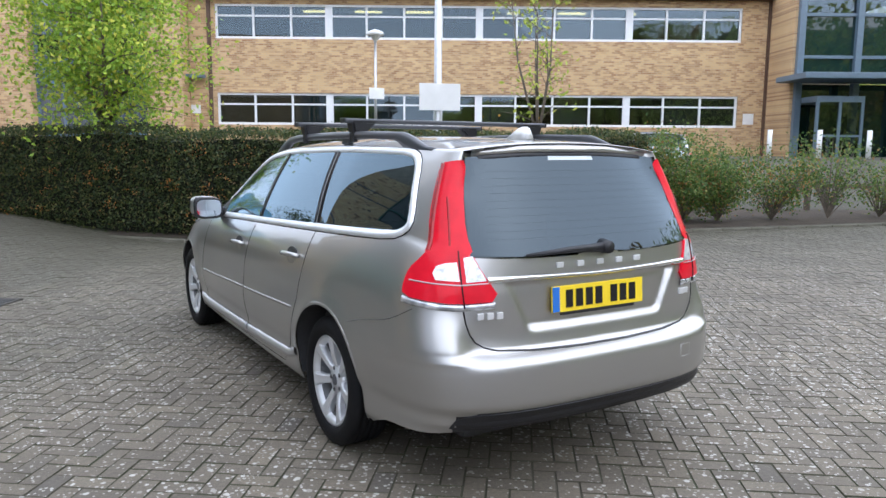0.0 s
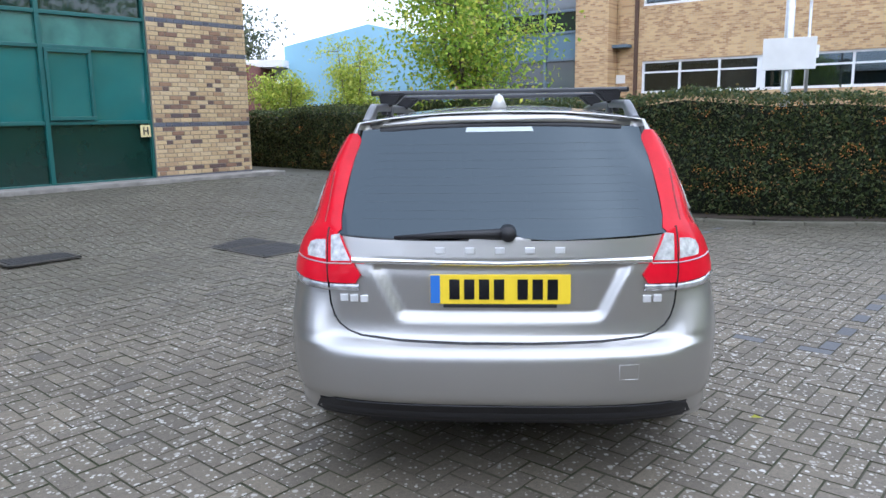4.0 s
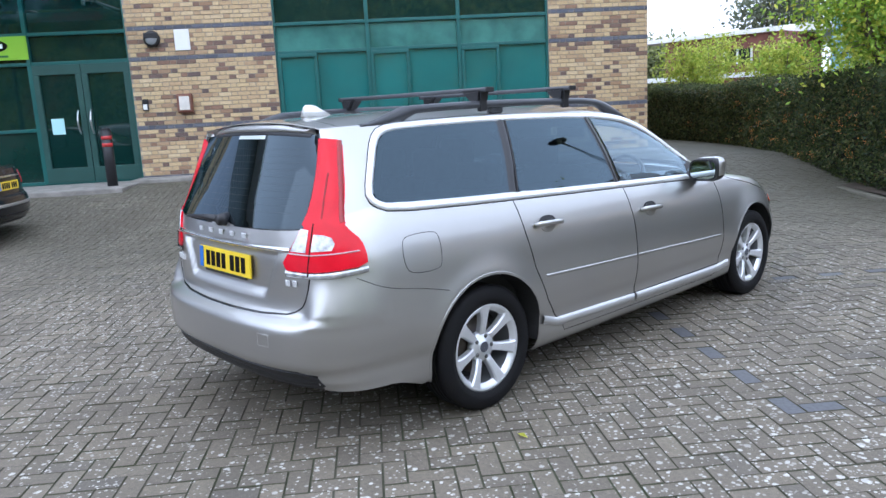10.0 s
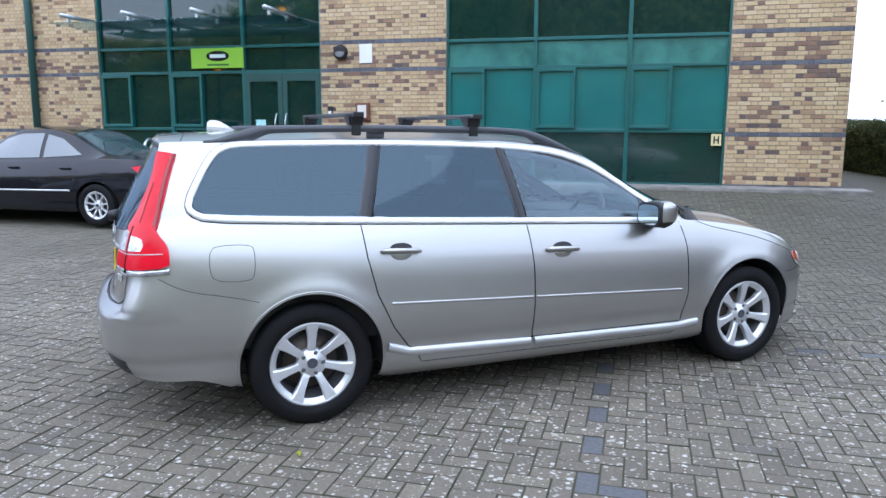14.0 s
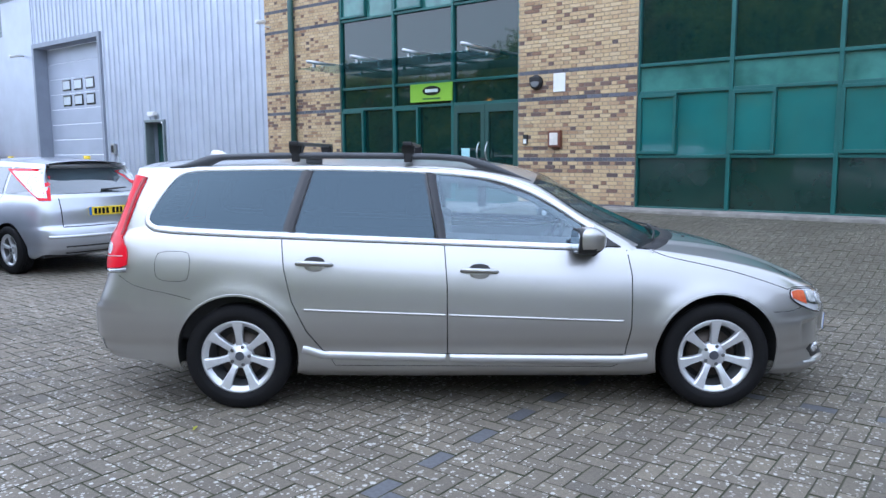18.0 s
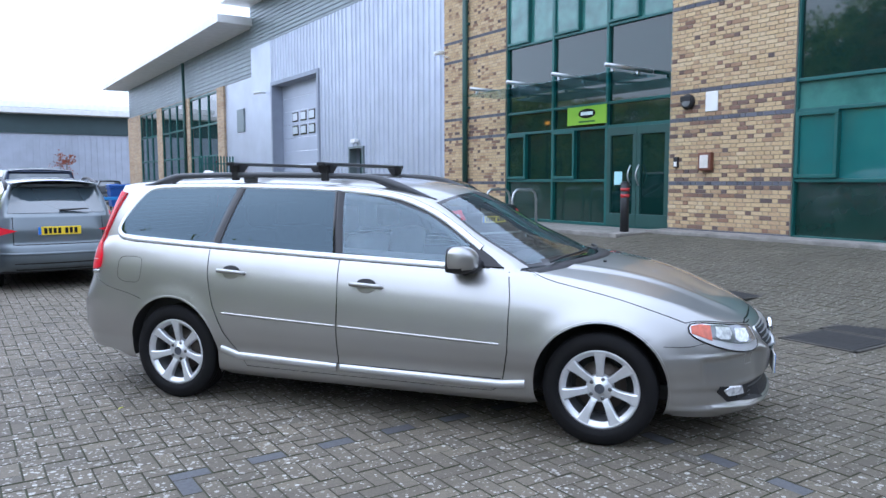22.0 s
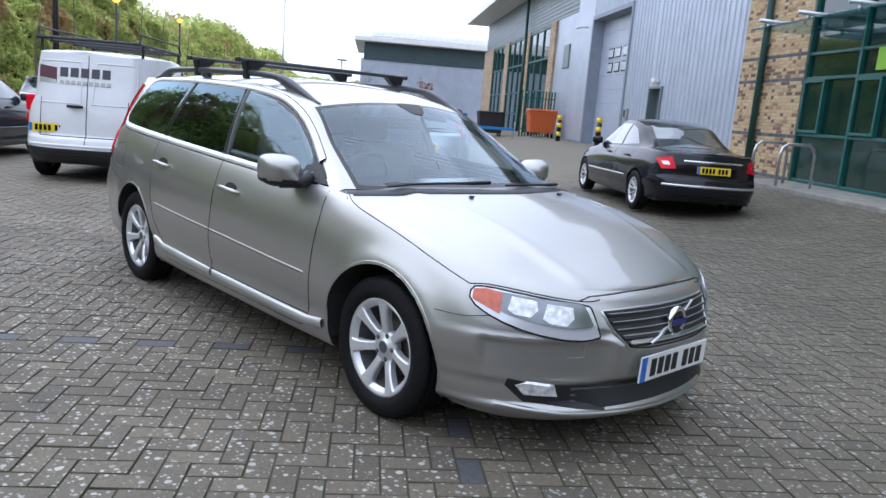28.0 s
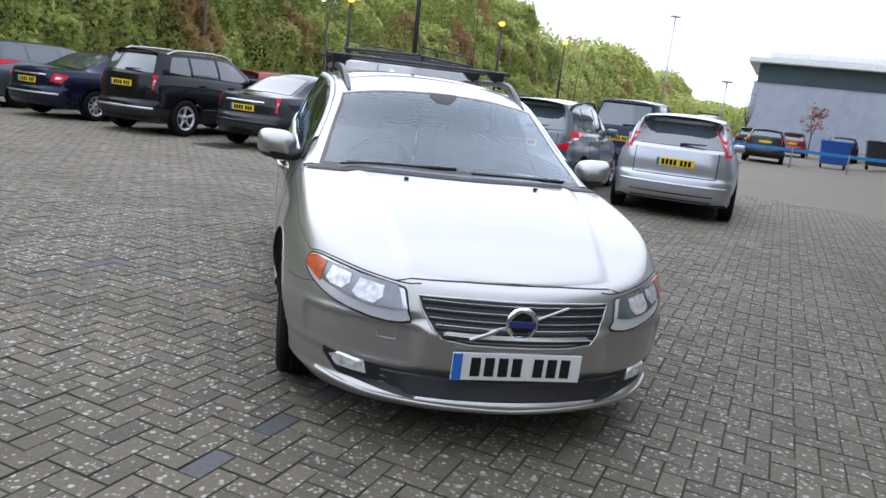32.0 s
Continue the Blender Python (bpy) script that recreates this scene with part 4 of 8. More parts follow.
def shell(P):
    """Closed outer skin of a car: body sides, bonnet, cabin and roof. Returns a bmesh; faces carry slot 0 skin, 1 windscreen, 2 cowl."""
    bm = bmesh.new()
    cols = outline_half(P)
    NR, NG, NC = P.get("rows", (26, 14, 16))
    halves = []
    for sgn in (1, -1):
        low, top = [], []
        grid_g, grid_c = [], []
        for x, y, nx, ny in cols:
            wr, wf = max(0, -ny) ** 1.4, max(0, ny) ** 1.4
            ws = max(0, 1 - wr - wf)
            zt = lerp_curve(P["ztop"], y)
            zb = ws * (P["zb"][0] + P.get("tuck", 0.0) * sstep(-1.65, -2.0, y)) + wr * P["zb"][1] + wf * P["zb"][2]
            c = []
            for k in range(NR + 1):
                z = zb + (zt - zb) * k / NR
                i = ws * (lerp_curve(P["side_low"], z) + lerp_curve(P["side_up"], zt - z)) + wr * lerp_curve(P["rear"], z) + wf * (lerp_curve(P["front_low"], z) + lerp_curve(P["front_up"], zt - z))
                c.append((max(0, x - nx * i) if abs(nx) > 0 else 0, y - ny * i, z))
            low.append(c)
            top.append(c[-1])
        vl = [[bm.verts.new((sgn * a, b, d)) for a, b, d in c] for c in low]
        for a, b in zip(vl, vl[1:]):
            for k in range(NR):
                q = (a[k], b[k], b[k + 1], a[k + 1])
                bm.faces.new(q if sgn > 0 else q[::-1])
        ya = P["ya"]
        # cabin sides and tail
        cab = [(t, c) for t, c in zip(top, cols) if c[1] <= ya + 1e-6]
        vg = []
        G = []
        for (tx, ty, tz), (x, y, nx, ny) in cab:
            wr = max(0, -ny) ** 1.4
            gx, gy, gzz = tx * lerp_curve(P["k"], y), ty + P["rake"] * wr, max(tz, lerp_curve(P["zg"], y))
            G.append((gx, gy, gzz))
            col = []
            for k in range(NG + 1):
                v = k / NG
                b = P["bulge"] * (1 - P.get("flat_tail", 0.0) * wr) * math.sin(math.pi * v) * min(1, (gzz - tz) / 0.3)
                col.append(bm.verts.new((sgn * max(0, tx + (gx - tx) * v + nx * b), ty + (gy - ty) * v + ny * b, tz + (gzz - tz) * v)))
            vg.append(col)
        for a, b in zip(vg, vg[1:]):
            for k in range(NG):
                q = (a[k], b[k], b[k + 1], a[k + 1])
                bm.faces.new(q if sgn > 0 else q[::-1])
        # roof and windscreen
        yw = P["yw"]
        vr = []
        for (gx, gy, gzz), (_, c) in zip(G, cab):
            y = c[1]
            bow = P["bow"] * sstep(-0.6, yw, y) if y <= yw else P["bow"] + (P["bow2"] - P["bow"]) * (y - yw) / (ya - yw)
            cr = lerp_curve(P["crown"], y)
            row = []
            for k in range(NC + 1):
                u = 1 - k / NC
                row.append(bm.verts.new((sgn * gx * u, gy + bow * (1 - u ** 2), gzz + cr * (1 - u ** 2.3))))
            vr.append((row, y))
        for (a, ya_), (b, yb_) in zip(vr, vr[1:]):
            for k in range(NC):
                q = (a[k], b[k], b[k + 1], a[k + 1])
                f = bm.faces.new(q if sgn > 0 else q[::-1])
                f.material_index = 1 if (ya_ + yb_) / 2 > yw + P.get("header", 0) and k >= P.get("post", 0) else 0
        # bonnet
        hood = [(t, c) for t, c in zip(top, cols) if c[1] >= ya - 0.04]
        vh = []
        for (tx, ty, tz), (x, y, nx, ny) in hood:
            cr = lerp_curve(P["hood"], ty)
            row = []
            for k in range(NC + 1):
                u = 1 - k / NC
                xr = P["ridge"][0] + (P["ridge"][1] - P["ridge"][0]) * (ty - P["ya"]) / (P["yf"] - P["ya"])
                lift = P["ridge"][2] * (0.55 * math.exp(-((tx * u - xr) / 0.035) ** 2) + 0.9 * sstep(xr + 0.05, xr - 0.025, tx * u))
                z = tz + cr * (1 - u ** 2.4) + lift * min(1, tx / 0.3) * (1 - u ** 6) * sstep(2.26, 2.05, ty) * sstep(0.93, 1.15, ty)
                row.append(bm.verts.new((sgn * tx * u, ty, z)))
            vh.append(row)
        for a, b in zip(vh, vh[1:]):
            for k in range(NC):
                q = (a[k], b[k], b[k + 1], a[k + 1])
                f = bm.faces.new(q if sgn > 0 else q[::-1])
                u = f.calc_center_median()
                if u.y < P["ya"] + 0.06 + P["bow2"] * (1 - (abs(u.x) / (P["W"] * 0.85)) ** 2):
                    f.material_index = 2
    bmesh.ops.remove_doubles(bm, verts=bm.verts, dist=0.0008)
    bmesh.ops.recalc_face_normals(bm, faces=bm.faces)
    return bm


def cut_arch(bm, yc, zc, R, W):
    """Round wheel opening in both sides."""
    kill = [f for f in bm.faces if abs(f.calc_center_median().x) > 0.55 * W and f.calc_center_median().z < 0.9 and math.hypot(f.calc_center_median().y - yc, f.calc_center_median().z - zc) < R]
    bmesh.ops.delete(bm, geom=kill, context='FACES')
    for v in bm.verts:
        if v.is_boundary and abs(v.co.x) > 0.5 * W and v.co.z > zc - 0.16:
            d = math.hypot(v.co.y - yc, v.co.z - zc)
            if abs(d - R) < 0.05:
                v.co.y, v.co.z = yc + (v.co.y - yc) * R / d, zc + (v.co.z - zc) * R / d


FR = {"right": Matrix(((0, 0, -1), (1, 0, 0), (0, 1, 0))), "left": Matrix(((0, 0, 1), (1, 0, 0), (0, 1, 0))),
      "rear": Matrix(((1, 0, 0), (0, 0, 1), (0, 1, 0))), "front": Matrix(((1, 0, 0), (0, 0, -1), (0, 1, 0))), "top": Matrix(((1, 0, 0), (0, 1, 0), (0, 0, -1)))}


def diag(sx, sy):
    """View from the car's corner (sx side, sy end): first axis across, second up."""
    w = Vector((-sx, -sy, 0)).normalized()
    u = Vector((0, 0, 1)).cross(w) * -1
    return Matrix((u, Vector((0, 0, 1)), w)).transposed()


def onto(bvh, F, a, b, off):
    o = F @ Vector((a, b, 0)) - F @ Vector((0, 0, 6))
    d = F @ Vector((0, 0, 1))
    p, n, _, _ = bvh.ray_cast(o, d)
    if p is None:
        p, n, _, _ = bvh.find_nearest(F @ Vector((a, b, -1.0)))
    if n.dot(d) > 0:
        n = -n
    return p + n * off, n


def patch(bvh, F, poly, off=0.004, cell=0.04, thick=0.006, bulge=0.0):
    """A skin piece with the outline poly, laid on the shell as seen along F, with a turned-in edge."""
    bm = bmesh.new()
    vs = [bm.verts.new((a, b, 0)) for a, b in poly]
    bm.faces.new(vs)
    bmesh.ops.triangulate(bm, faces=bm.faces[:])
    bmesh.ops.dissolve_limit(bm, angle_limit=0.01, verts=bm.verts[:], edges=bm.edges[:])
    for ax in (0, 1):
        lo, hi = min(p[ax] for p in poly), max(p[ax] for p in poly)
        n = max(1, int((hi - lo) / cell))
        for i in range(1, n):
            c = [0, 0, 0]
            c[ax] = lo + (hi - lo) * i / n
            nn = [0, 0, 0]
            nn[ax] = 1
            bmesh.ops.bisect_plane(bm, geom=bm.verts[:] + bm.edges[:] + bm.faces[:], plane_co=c, plane_no=nn, dist=1e-5)
    bmesh.ops.triangulate(bm, faces=[f for f in bm.faces if len(f.verts) > 4])
    ca, cb_ = sum(p[0] for p in poly) / len(poly), sum(p[1] for p in poly) / len(poly)
    rim = {v for v in bm.verts if v.is_boundary}
    nor = {}
    for v in bm.verts:
        k = 0 if v in rim else bulge
        p, n = onto(bvh, F, v.co.x, v.co.y, off + k)
        v.co = p
        nor[v] = n
    edges = [e for e in bm.edges if e.is_boundary]
    for e in edges:
        e.smooth = False
    r = bmesh.ops.extrude_edge_only(bm, edges=edges)
    for v in r["geom"]:
        if isinstance(v, bmesh.types.BMVert):
            _, n, _, _ = bvh.find_nearest(v.co)
            near = min(nor, key=lambda q: (q.co - v.co).length_squared) if len(nor) < 400 else None
            v.co = v.co - (nor[near] if near else n) * (off + thick)
    bmesh.ops.recalc_face_normals(bm, faces=bm.faces[:])
    for f in bm.faces:
        f.smooth = True
    return bm


def dense(pts, step=0.03, closed=False):
    out = []
    q = pts + [pts[0]] if closed else pts
    for a, b in zip(q, q[1:]):
        n = max(1, int(math.hypot(b[0] - a[0], b[1] - a[1]) / step))
        out += [(a[0] + (b[0] - a[0]) * i / n, a[1] + (b[1] - a[1]) * i / n) for i in range(n)]
    if not closed:
        out.append(q[-1])
    return out


def soften(pts, closed=False, turns=2):
    """Outline with its corners cut round."""
    for _ in range(turns):
        q = []
        seq = list(zip(pts, pts[1:] + pts[:1])) if closed else list(zip(pts, pts[1:]))
        for a, b in seq:
            q += [(a[0] * 0.75 + b[0] * 0.25, a[1] * 0.75 + b[1] * 0.25), (a[0] * 0.25 + b[0] * 0.75, a[1] * 0.25 + b[1] * 0.75)]
        pts = q if closed else [pts[0]] + q + [pts[-1]]
    return pts


def strip(bvh, F, pts, width, off=0.004, closed=False, step=0.03):
    """A raised moulding along a line on the shell."""
    bm = bmesh.new()
    pts = dense(pts, step, closed)
    n = len(pts)
    rows = []
    for i, (a, b) in enumerate(pts):
        pa = pts[i - 1] if (closed or i) else pts[i]
        pb = pts[(i + 1) % n] if (closed or i < n - 1) else pts[i]
        tx, ty = pb[0] - pa[0], pb[1] - pa[1]
        l = math.hypot(tx, ty) or 1
        px, py = -ty / l, tx / l
        rows.append([bm.verts.new(onto(bvh, F, a + px * w * width, b + py * w * width, o)[0]) for w, o in ((-0.5, -0.004), (-0.45, off * 0.7), (0, off), (0.45, off * 0.7), (0.5, -0.004))])
    for i in range(n if closed else n - 1):
        a, b = rows[i], rows[(i + 1) % n]
        for k in range(4):
            bm.faces.new((a[k], a[k + 1], b[k + 1], b[k]))
    bmesh.ops.recalc_face_normals(bm, faces=bm.faces[:])
    for f in bm.faces:
        f.smooth = True
    return bm


def inside(poly, a, b):
    r, n = False, len(poly)
    for i in range(n):
        x0, y0 = poly[i]
        x1, y1 = poly[(i + 1) % n]
        if (y0 > b) != (y1 > b) and a < (x1 - x0) * (b - y0) / (y1 - y0) + x0:
            r = not r
    return r


def edge_dist(poly, a, b):
    best = 9
    for i in range(len(poly)):
        x0, y0 = poly[i]
        x1, y1 = poly[(i + 1) % len(poly)]
        dx, dy = x1 - x0, y1 - y0
        t = max(0, min(1, ((a - x0) * dx + (b - y0) * dy) / (dx * dx + dy * dy + 1e-9)))
        best = min(best, math.hypot(a - x0 - dx * t, b - y0 - dy * t))
    return best


WHEELS = {}


def wheel(parent, x, y, r, rim_r, spokes, width=0.205, style="seven", steer=0.0):
    """Wheel with tyre, rim, spokes, cap, bolts and brake disc; x is the middle of the tyre, outer side away from the car."""
    sgn = 1 if x > 0 else -1
    w = new("wheel")
    w.parent = parent
    w.matrix_local = Matrix.Translation((x, y, r)) @ Matrix.Rotation(radians(steer), 4, 'Z') @ (Matrix.Rotation(math.pi / 2 * sgn, 4, 'Y'))
    key = (round(r, 3), round(rim_r, 3), spokes, style)
    if key not in WHEELS:
        made = {}
        h = width / 2
        bm = bmesh.new()
        side = [(rim_r - 0.004, h * 0.72), (rim_r + 0.006, h * 0.9), (rim_r + 0.03, h * 0.985), (r - 0.06, h * 1.0), (r - 0.025, h * 0.95), (r - 0.008, h * 0.84)]
        prof = side + [(r, h * 0.72)]
        for g in (0.45, 0.15, -0.15, -0.45):
            prof += [(r, h * (g + 0.06)), (r - 0.008, h * (g + 0.04)), (r - 0.008, h * (g - 0.04)), (r, h * (g - 0.06))]
        prof += [(r, -h * 0.72)] + [(a, -b) for a, b in side[::-1]]
        add_lathe(bm, prof, 48)
        made["tyre"] = (bm, M["rubber"])
        bm = bmesh.new()
        add_lathe(bm, [(rim_r - 0.050, -h * 0.6), (rim_r - 0.036, h * 0.2), (rim_r - 0.028, h * 0.62)], 48)
        made["rim_barrel"] = (bm, M["barrel"])
        bm = bmesh.new()
        add_lathe(bm, [(rim_r - 0.034, h * 0.60), (rim_r - 0.022, h * 0.74), (rim_r - 0.008, h * 0.86), (rim_r + 0.003, h * 0.84), (rim_r - 0.002, h * 0.6), (rim_r - 0.006, -h * 0.6)], 48)
        made["rim"] = (bm, M["alloy"])
        bm = bmesh.new()
        add_lathe(bm, [(0.001, 0.0), (0.145 * r / 0.326, 0.0), (0.145 * r / 0.326, -0.02), (0.001, -0.02)], 32)
        made["brake_disc"] = (bm, M["disc"])
        bm = bmesh.new()
        add_lathe(bm, [(0.0005, -h * 0.35), (rim_r - 0.04, -h * 0.4)], 32)
        made["wheel_back"] = (bm, M["interior"])
        for nm, (b, mt) in made.items():
            for f in b.faces:
                f.smooth = True
            me = bpy.data.meshes.new(nm)
            bmesh.ops.recalc_face_normals(b, faces=b.faces[:])
            b.to_mesh(me)
            b.free()
            me.materials.append(mt)
            made[nm] = me
        # one spoke
        bm = bmesh.new()
        R0, R1 = 0.045, rim_r - 0.018
        wide = 2 * math.pi * R1 / spokes
        k7 = 1.0 if style == "seven" else 0.5
        secs = [(R0, 0.030 * k7, 0.47), (R0 + 0.035, 0.0195 * k7, 0.60), ((R0 + R1) / 2, 0.021 * k7, 0.71), (R1 - 0.035, 0.026 * k7, 0.78), (R1 - 0.008, 0.033 * k7, 0.82), (R1 + 0.004, 0.043 * k7, 0.83)]
        rings = []
        for rr, hw, zz in secs:
            z = h * zz
            rings.append([bm.verts.new(c) for c in ((-hw, rr, z - 0.035), (-hw, rr, z - 0.006), (-hw * 0.72, rr, z), (hw * 0.72, rr, z), (hw, rr, z - 0.006), (hw, rr, z - 0.035))])
        for a, b in zip(rings, rings[1:]):
            for k in range(6):
                bm.faces.new((a[k], a[(k + 1) % 6], b[(k + 1) % 6], b[k]))
        bmesh.ops.recalc_face_normals(bm, faces=bm.faces[:])
        me = bpy.data.meshes.new("spoke")
        bm.to_mesh(me)
        bm.free()
        me.materials.append(M["alloy"])
        made["spoke"] = me
        bm = bmesh.new()
        add_lathe(bm, [(0.078, h * 0.2), (0.078, h * 0.46), (0.068, h * 0.54), (0.035, h * 0.56), (0.033, h * 0.60), (0.001, h * 0.61)], 28)
        for f in bm.faces:
            f.smooth = True
        me = bpy.data.meshes.new("hub")
        bmesh.ops.recalc_face_normals(bm, faces=bm.faces[:])
        bm.to_mesh(me)
        bm.free()
        me.materials.append(M["alloy"])
        made["hub"] = me
        bm = bmesh.new()
        add_lathe(bm, [(0.028, h * 0.6), (0.027, h * 0.625), (0.001, h * 0.63)], 20)
        me = bpy.data.meshes.new("hub_cap")
        bm.to_mesh(me)
        bm.free()
        me.materials.append(mat("dull_grey_cap", (0.12, 0.13, 0.155), 0.35, 0.6))
        made["hub_cap"] = me
        bm = bmesh.new()
        add_lathe(bm, [(0.011, h * 0.4), (0.011, h * 0.58), (0.006, h * 0.6), (0.001, h * 0.6)], 8)
        me = bpy.data.meshes.new("wheel_bolt")
        bm.to_mesh(me)
        bm.free()
        me.materials.append(M["bolt"])
        made["wheel_bolt"] = me
        WHEELS[key] = made
    made = WHEELS[key]

    def put(nm, me, m=None):
        o = new(nm, me)
        o.parent = w
        o.matrix_local = m or Matrix()
        return o
    for nm in ("tyre", "rim", "rim_barrel", "brake_disc", "wheel_back", "hub", "hub_cap"):
        put(nm, made[nm])
    for k in range(spokes):
        put("spoke", made["spoke"], Matrix.Rotation(2 * math.pi * k / spokes + math.pi / 2 * sgn, 4, 'Z'))
    for k in range(5):
        put("wheel_bolt", made["wheel_bolt"], Matrix.Rotation(2 * math.pi * k / 5 + 0.3, 4, 'Z') @ Matrix.Translation((0.056, 0, 0)))
    return w


def number_plate(name, parent, m, front, band=True):
    """Plate with its ground, band and plain bars in place of its characters. m: x along the plate, z up, y into the car."""
    p = part(name, box((0, 0, 0), (0.52, 0.008, 0.111), None, 0.003), M["plate_white"] if front else M["plate_yellow"], parent)
    p.matrix_local = m
    if band:
        part("band", box((-0.24, -0.0055, 0), (0.036, 0.003, 0.105)), M["plate_blue"], p)
    x = -0.19
    for i in range(7):
        if i == 4:
            x += 0.032
        part("bar", box((x + 0.022, -0.0055, 0), (0.038, 0.003, 0.075)), M["gloss_black"], p)
        x += 0.055
    return p

# ---- the estate car ----
V = dict(flat_tail=1.2, header=0.05, post=2, rows=(48, 40, 36), step=0.017, W=0.932, yr=-2.43, yf=2.335, r0=-1.25, f0=1.05, ra=0.72, rb=0.21, fa=1.0, fb=0.485, wr=0.985, taper=0.09, tuck=0.10,
         zb=(0.19, 0.315, 0.152), ya=0.96, yw=0.30, rake=0.22, bulge=0.016, bow=0.07, bow2=0.30,
         ztop=[(-2.45, 1.005), (-2.2, 1.045), (-1.9, 1.085), (-1.16, 1.05), (-0.2, 1.005), (0.5, 0.968), (0.96, 0.945), (1.3, 0.90), (1.6, 0.845), (1.85, 0.785), (2.05, 0.73), (2.2, 0.70), (2.335, 0.68)],
         side_low=[(0.19, 0.10), (0.235, 0.045), (0.30, 0.028), (0.37, 0.028), (0.44, 0.012), (0.55, 0.0), (0.7, 0.0)],
         side_up=[(0, 0.118), (0.02, 0.100), (0.06, 0.077), (0.12, 0.052), (0.20, 0.028), (0.30, 0.011), (0.44, 0.0)],
         front_low=[(0.152, 0.13), (0.175, 0.045), (0.205, 0.010), (0.228, 0.008), (0.246, 0.05), (0.322, 0.055), (0.342, 0.026), (0.357, 0.014), (0.44, 0.003), (0.495, 0.0), (0.515, 0.006), (0.535, 0.024), (0.60, 0.03)],
         front_up=[(0, 0.11), (0.02, 0.07), (0.06, 0.04), (0.12, 0.015), (0.2, 0.0)],
         rear=[(0.315, 0.075), (0.335, 0.042), (0.388, 0.030), (0.405, 0.010), (0.428, 0.002), (0.50, 0.0), (0.565, 0.002), (0.600, 0.014), (0.631, 0.085), (0.70, 0.098), (0.85, 0.10), (0.93, 0.112), (1.04, 0.13)],
         zg=[(-2.45, 1.42), (-1.9, 1.432), (-1.0, 1.442), (-0.3, 1.43), (0.0, 1.403), (0.3, 1.335), (0.64, 1.125), (0.86, 1.005), (0.96, 0.948)],
         k=[(-2.4, 0.80), (-2.1, 0.765), (-1.9, 0.752), (-1.2, 0.765), (0.0, 0.755), (0.3, 0.76), (0.64, 0.86), (0.96, 0.96)],
         crown=[(-2.45, 0.028), (-1.9, 0.045), (-1.0, 0.06), (0.0, 0.06), (0.3, 0.065), (0.96, 0.02)],
         hood=[(0.9, 0.055), (1.5, 0.07), (2.0, 0.043), (2.15, 0.018), (2.22, 0.004), (2.27, 0.0)], ridge=(0.60, 0.36, 0.012))
RW = [(-1.95, 1.10), (-1.885, 1.072), (-1.5, 1.053), (-1.16, 1.038), (-0.2, 0.998), (0.5, 0.968), (0.86, 0.952), (0.64, 1.092), (0.5, 1.188), (0.36, 1.268), (0.2, 1.332), (0.05, 1.368), (-0.28, 1.40), (-1.03, 1.42), (-1.66, 1.415), (-1.775, 1.402), (-1.835, 1.36), (-1.90, 1.26), (-1.962, 1.14)]


M["heater"] = mat("heater_wire", (0.07, 0.075, 0.08), 0.5)
M["bright_trim"] = mat("bright_window_trim", (0.82, 0.83, 0.84), 0.42, 0.6)


def inset(poly, d):
    """Closed outline moved inwards by d."""
    area = sum(a[0] * b[1] - b[0] * a[1] for a, b in zip(poly, poly[1:] + poly[:1]))
    out = []
    for i, p in enumerate(poly):
        a, b = poly[i - 1], poly[(i + 1) % len(poly)]
        tx, ty = b[0] - a[0], b[1] - a[1]
        l = math.hypot(tx, ty) * (1 if area > 0 else -1)
        out.append((p[0] - ty / l * d, p[1] + tx / l * d))
    return out


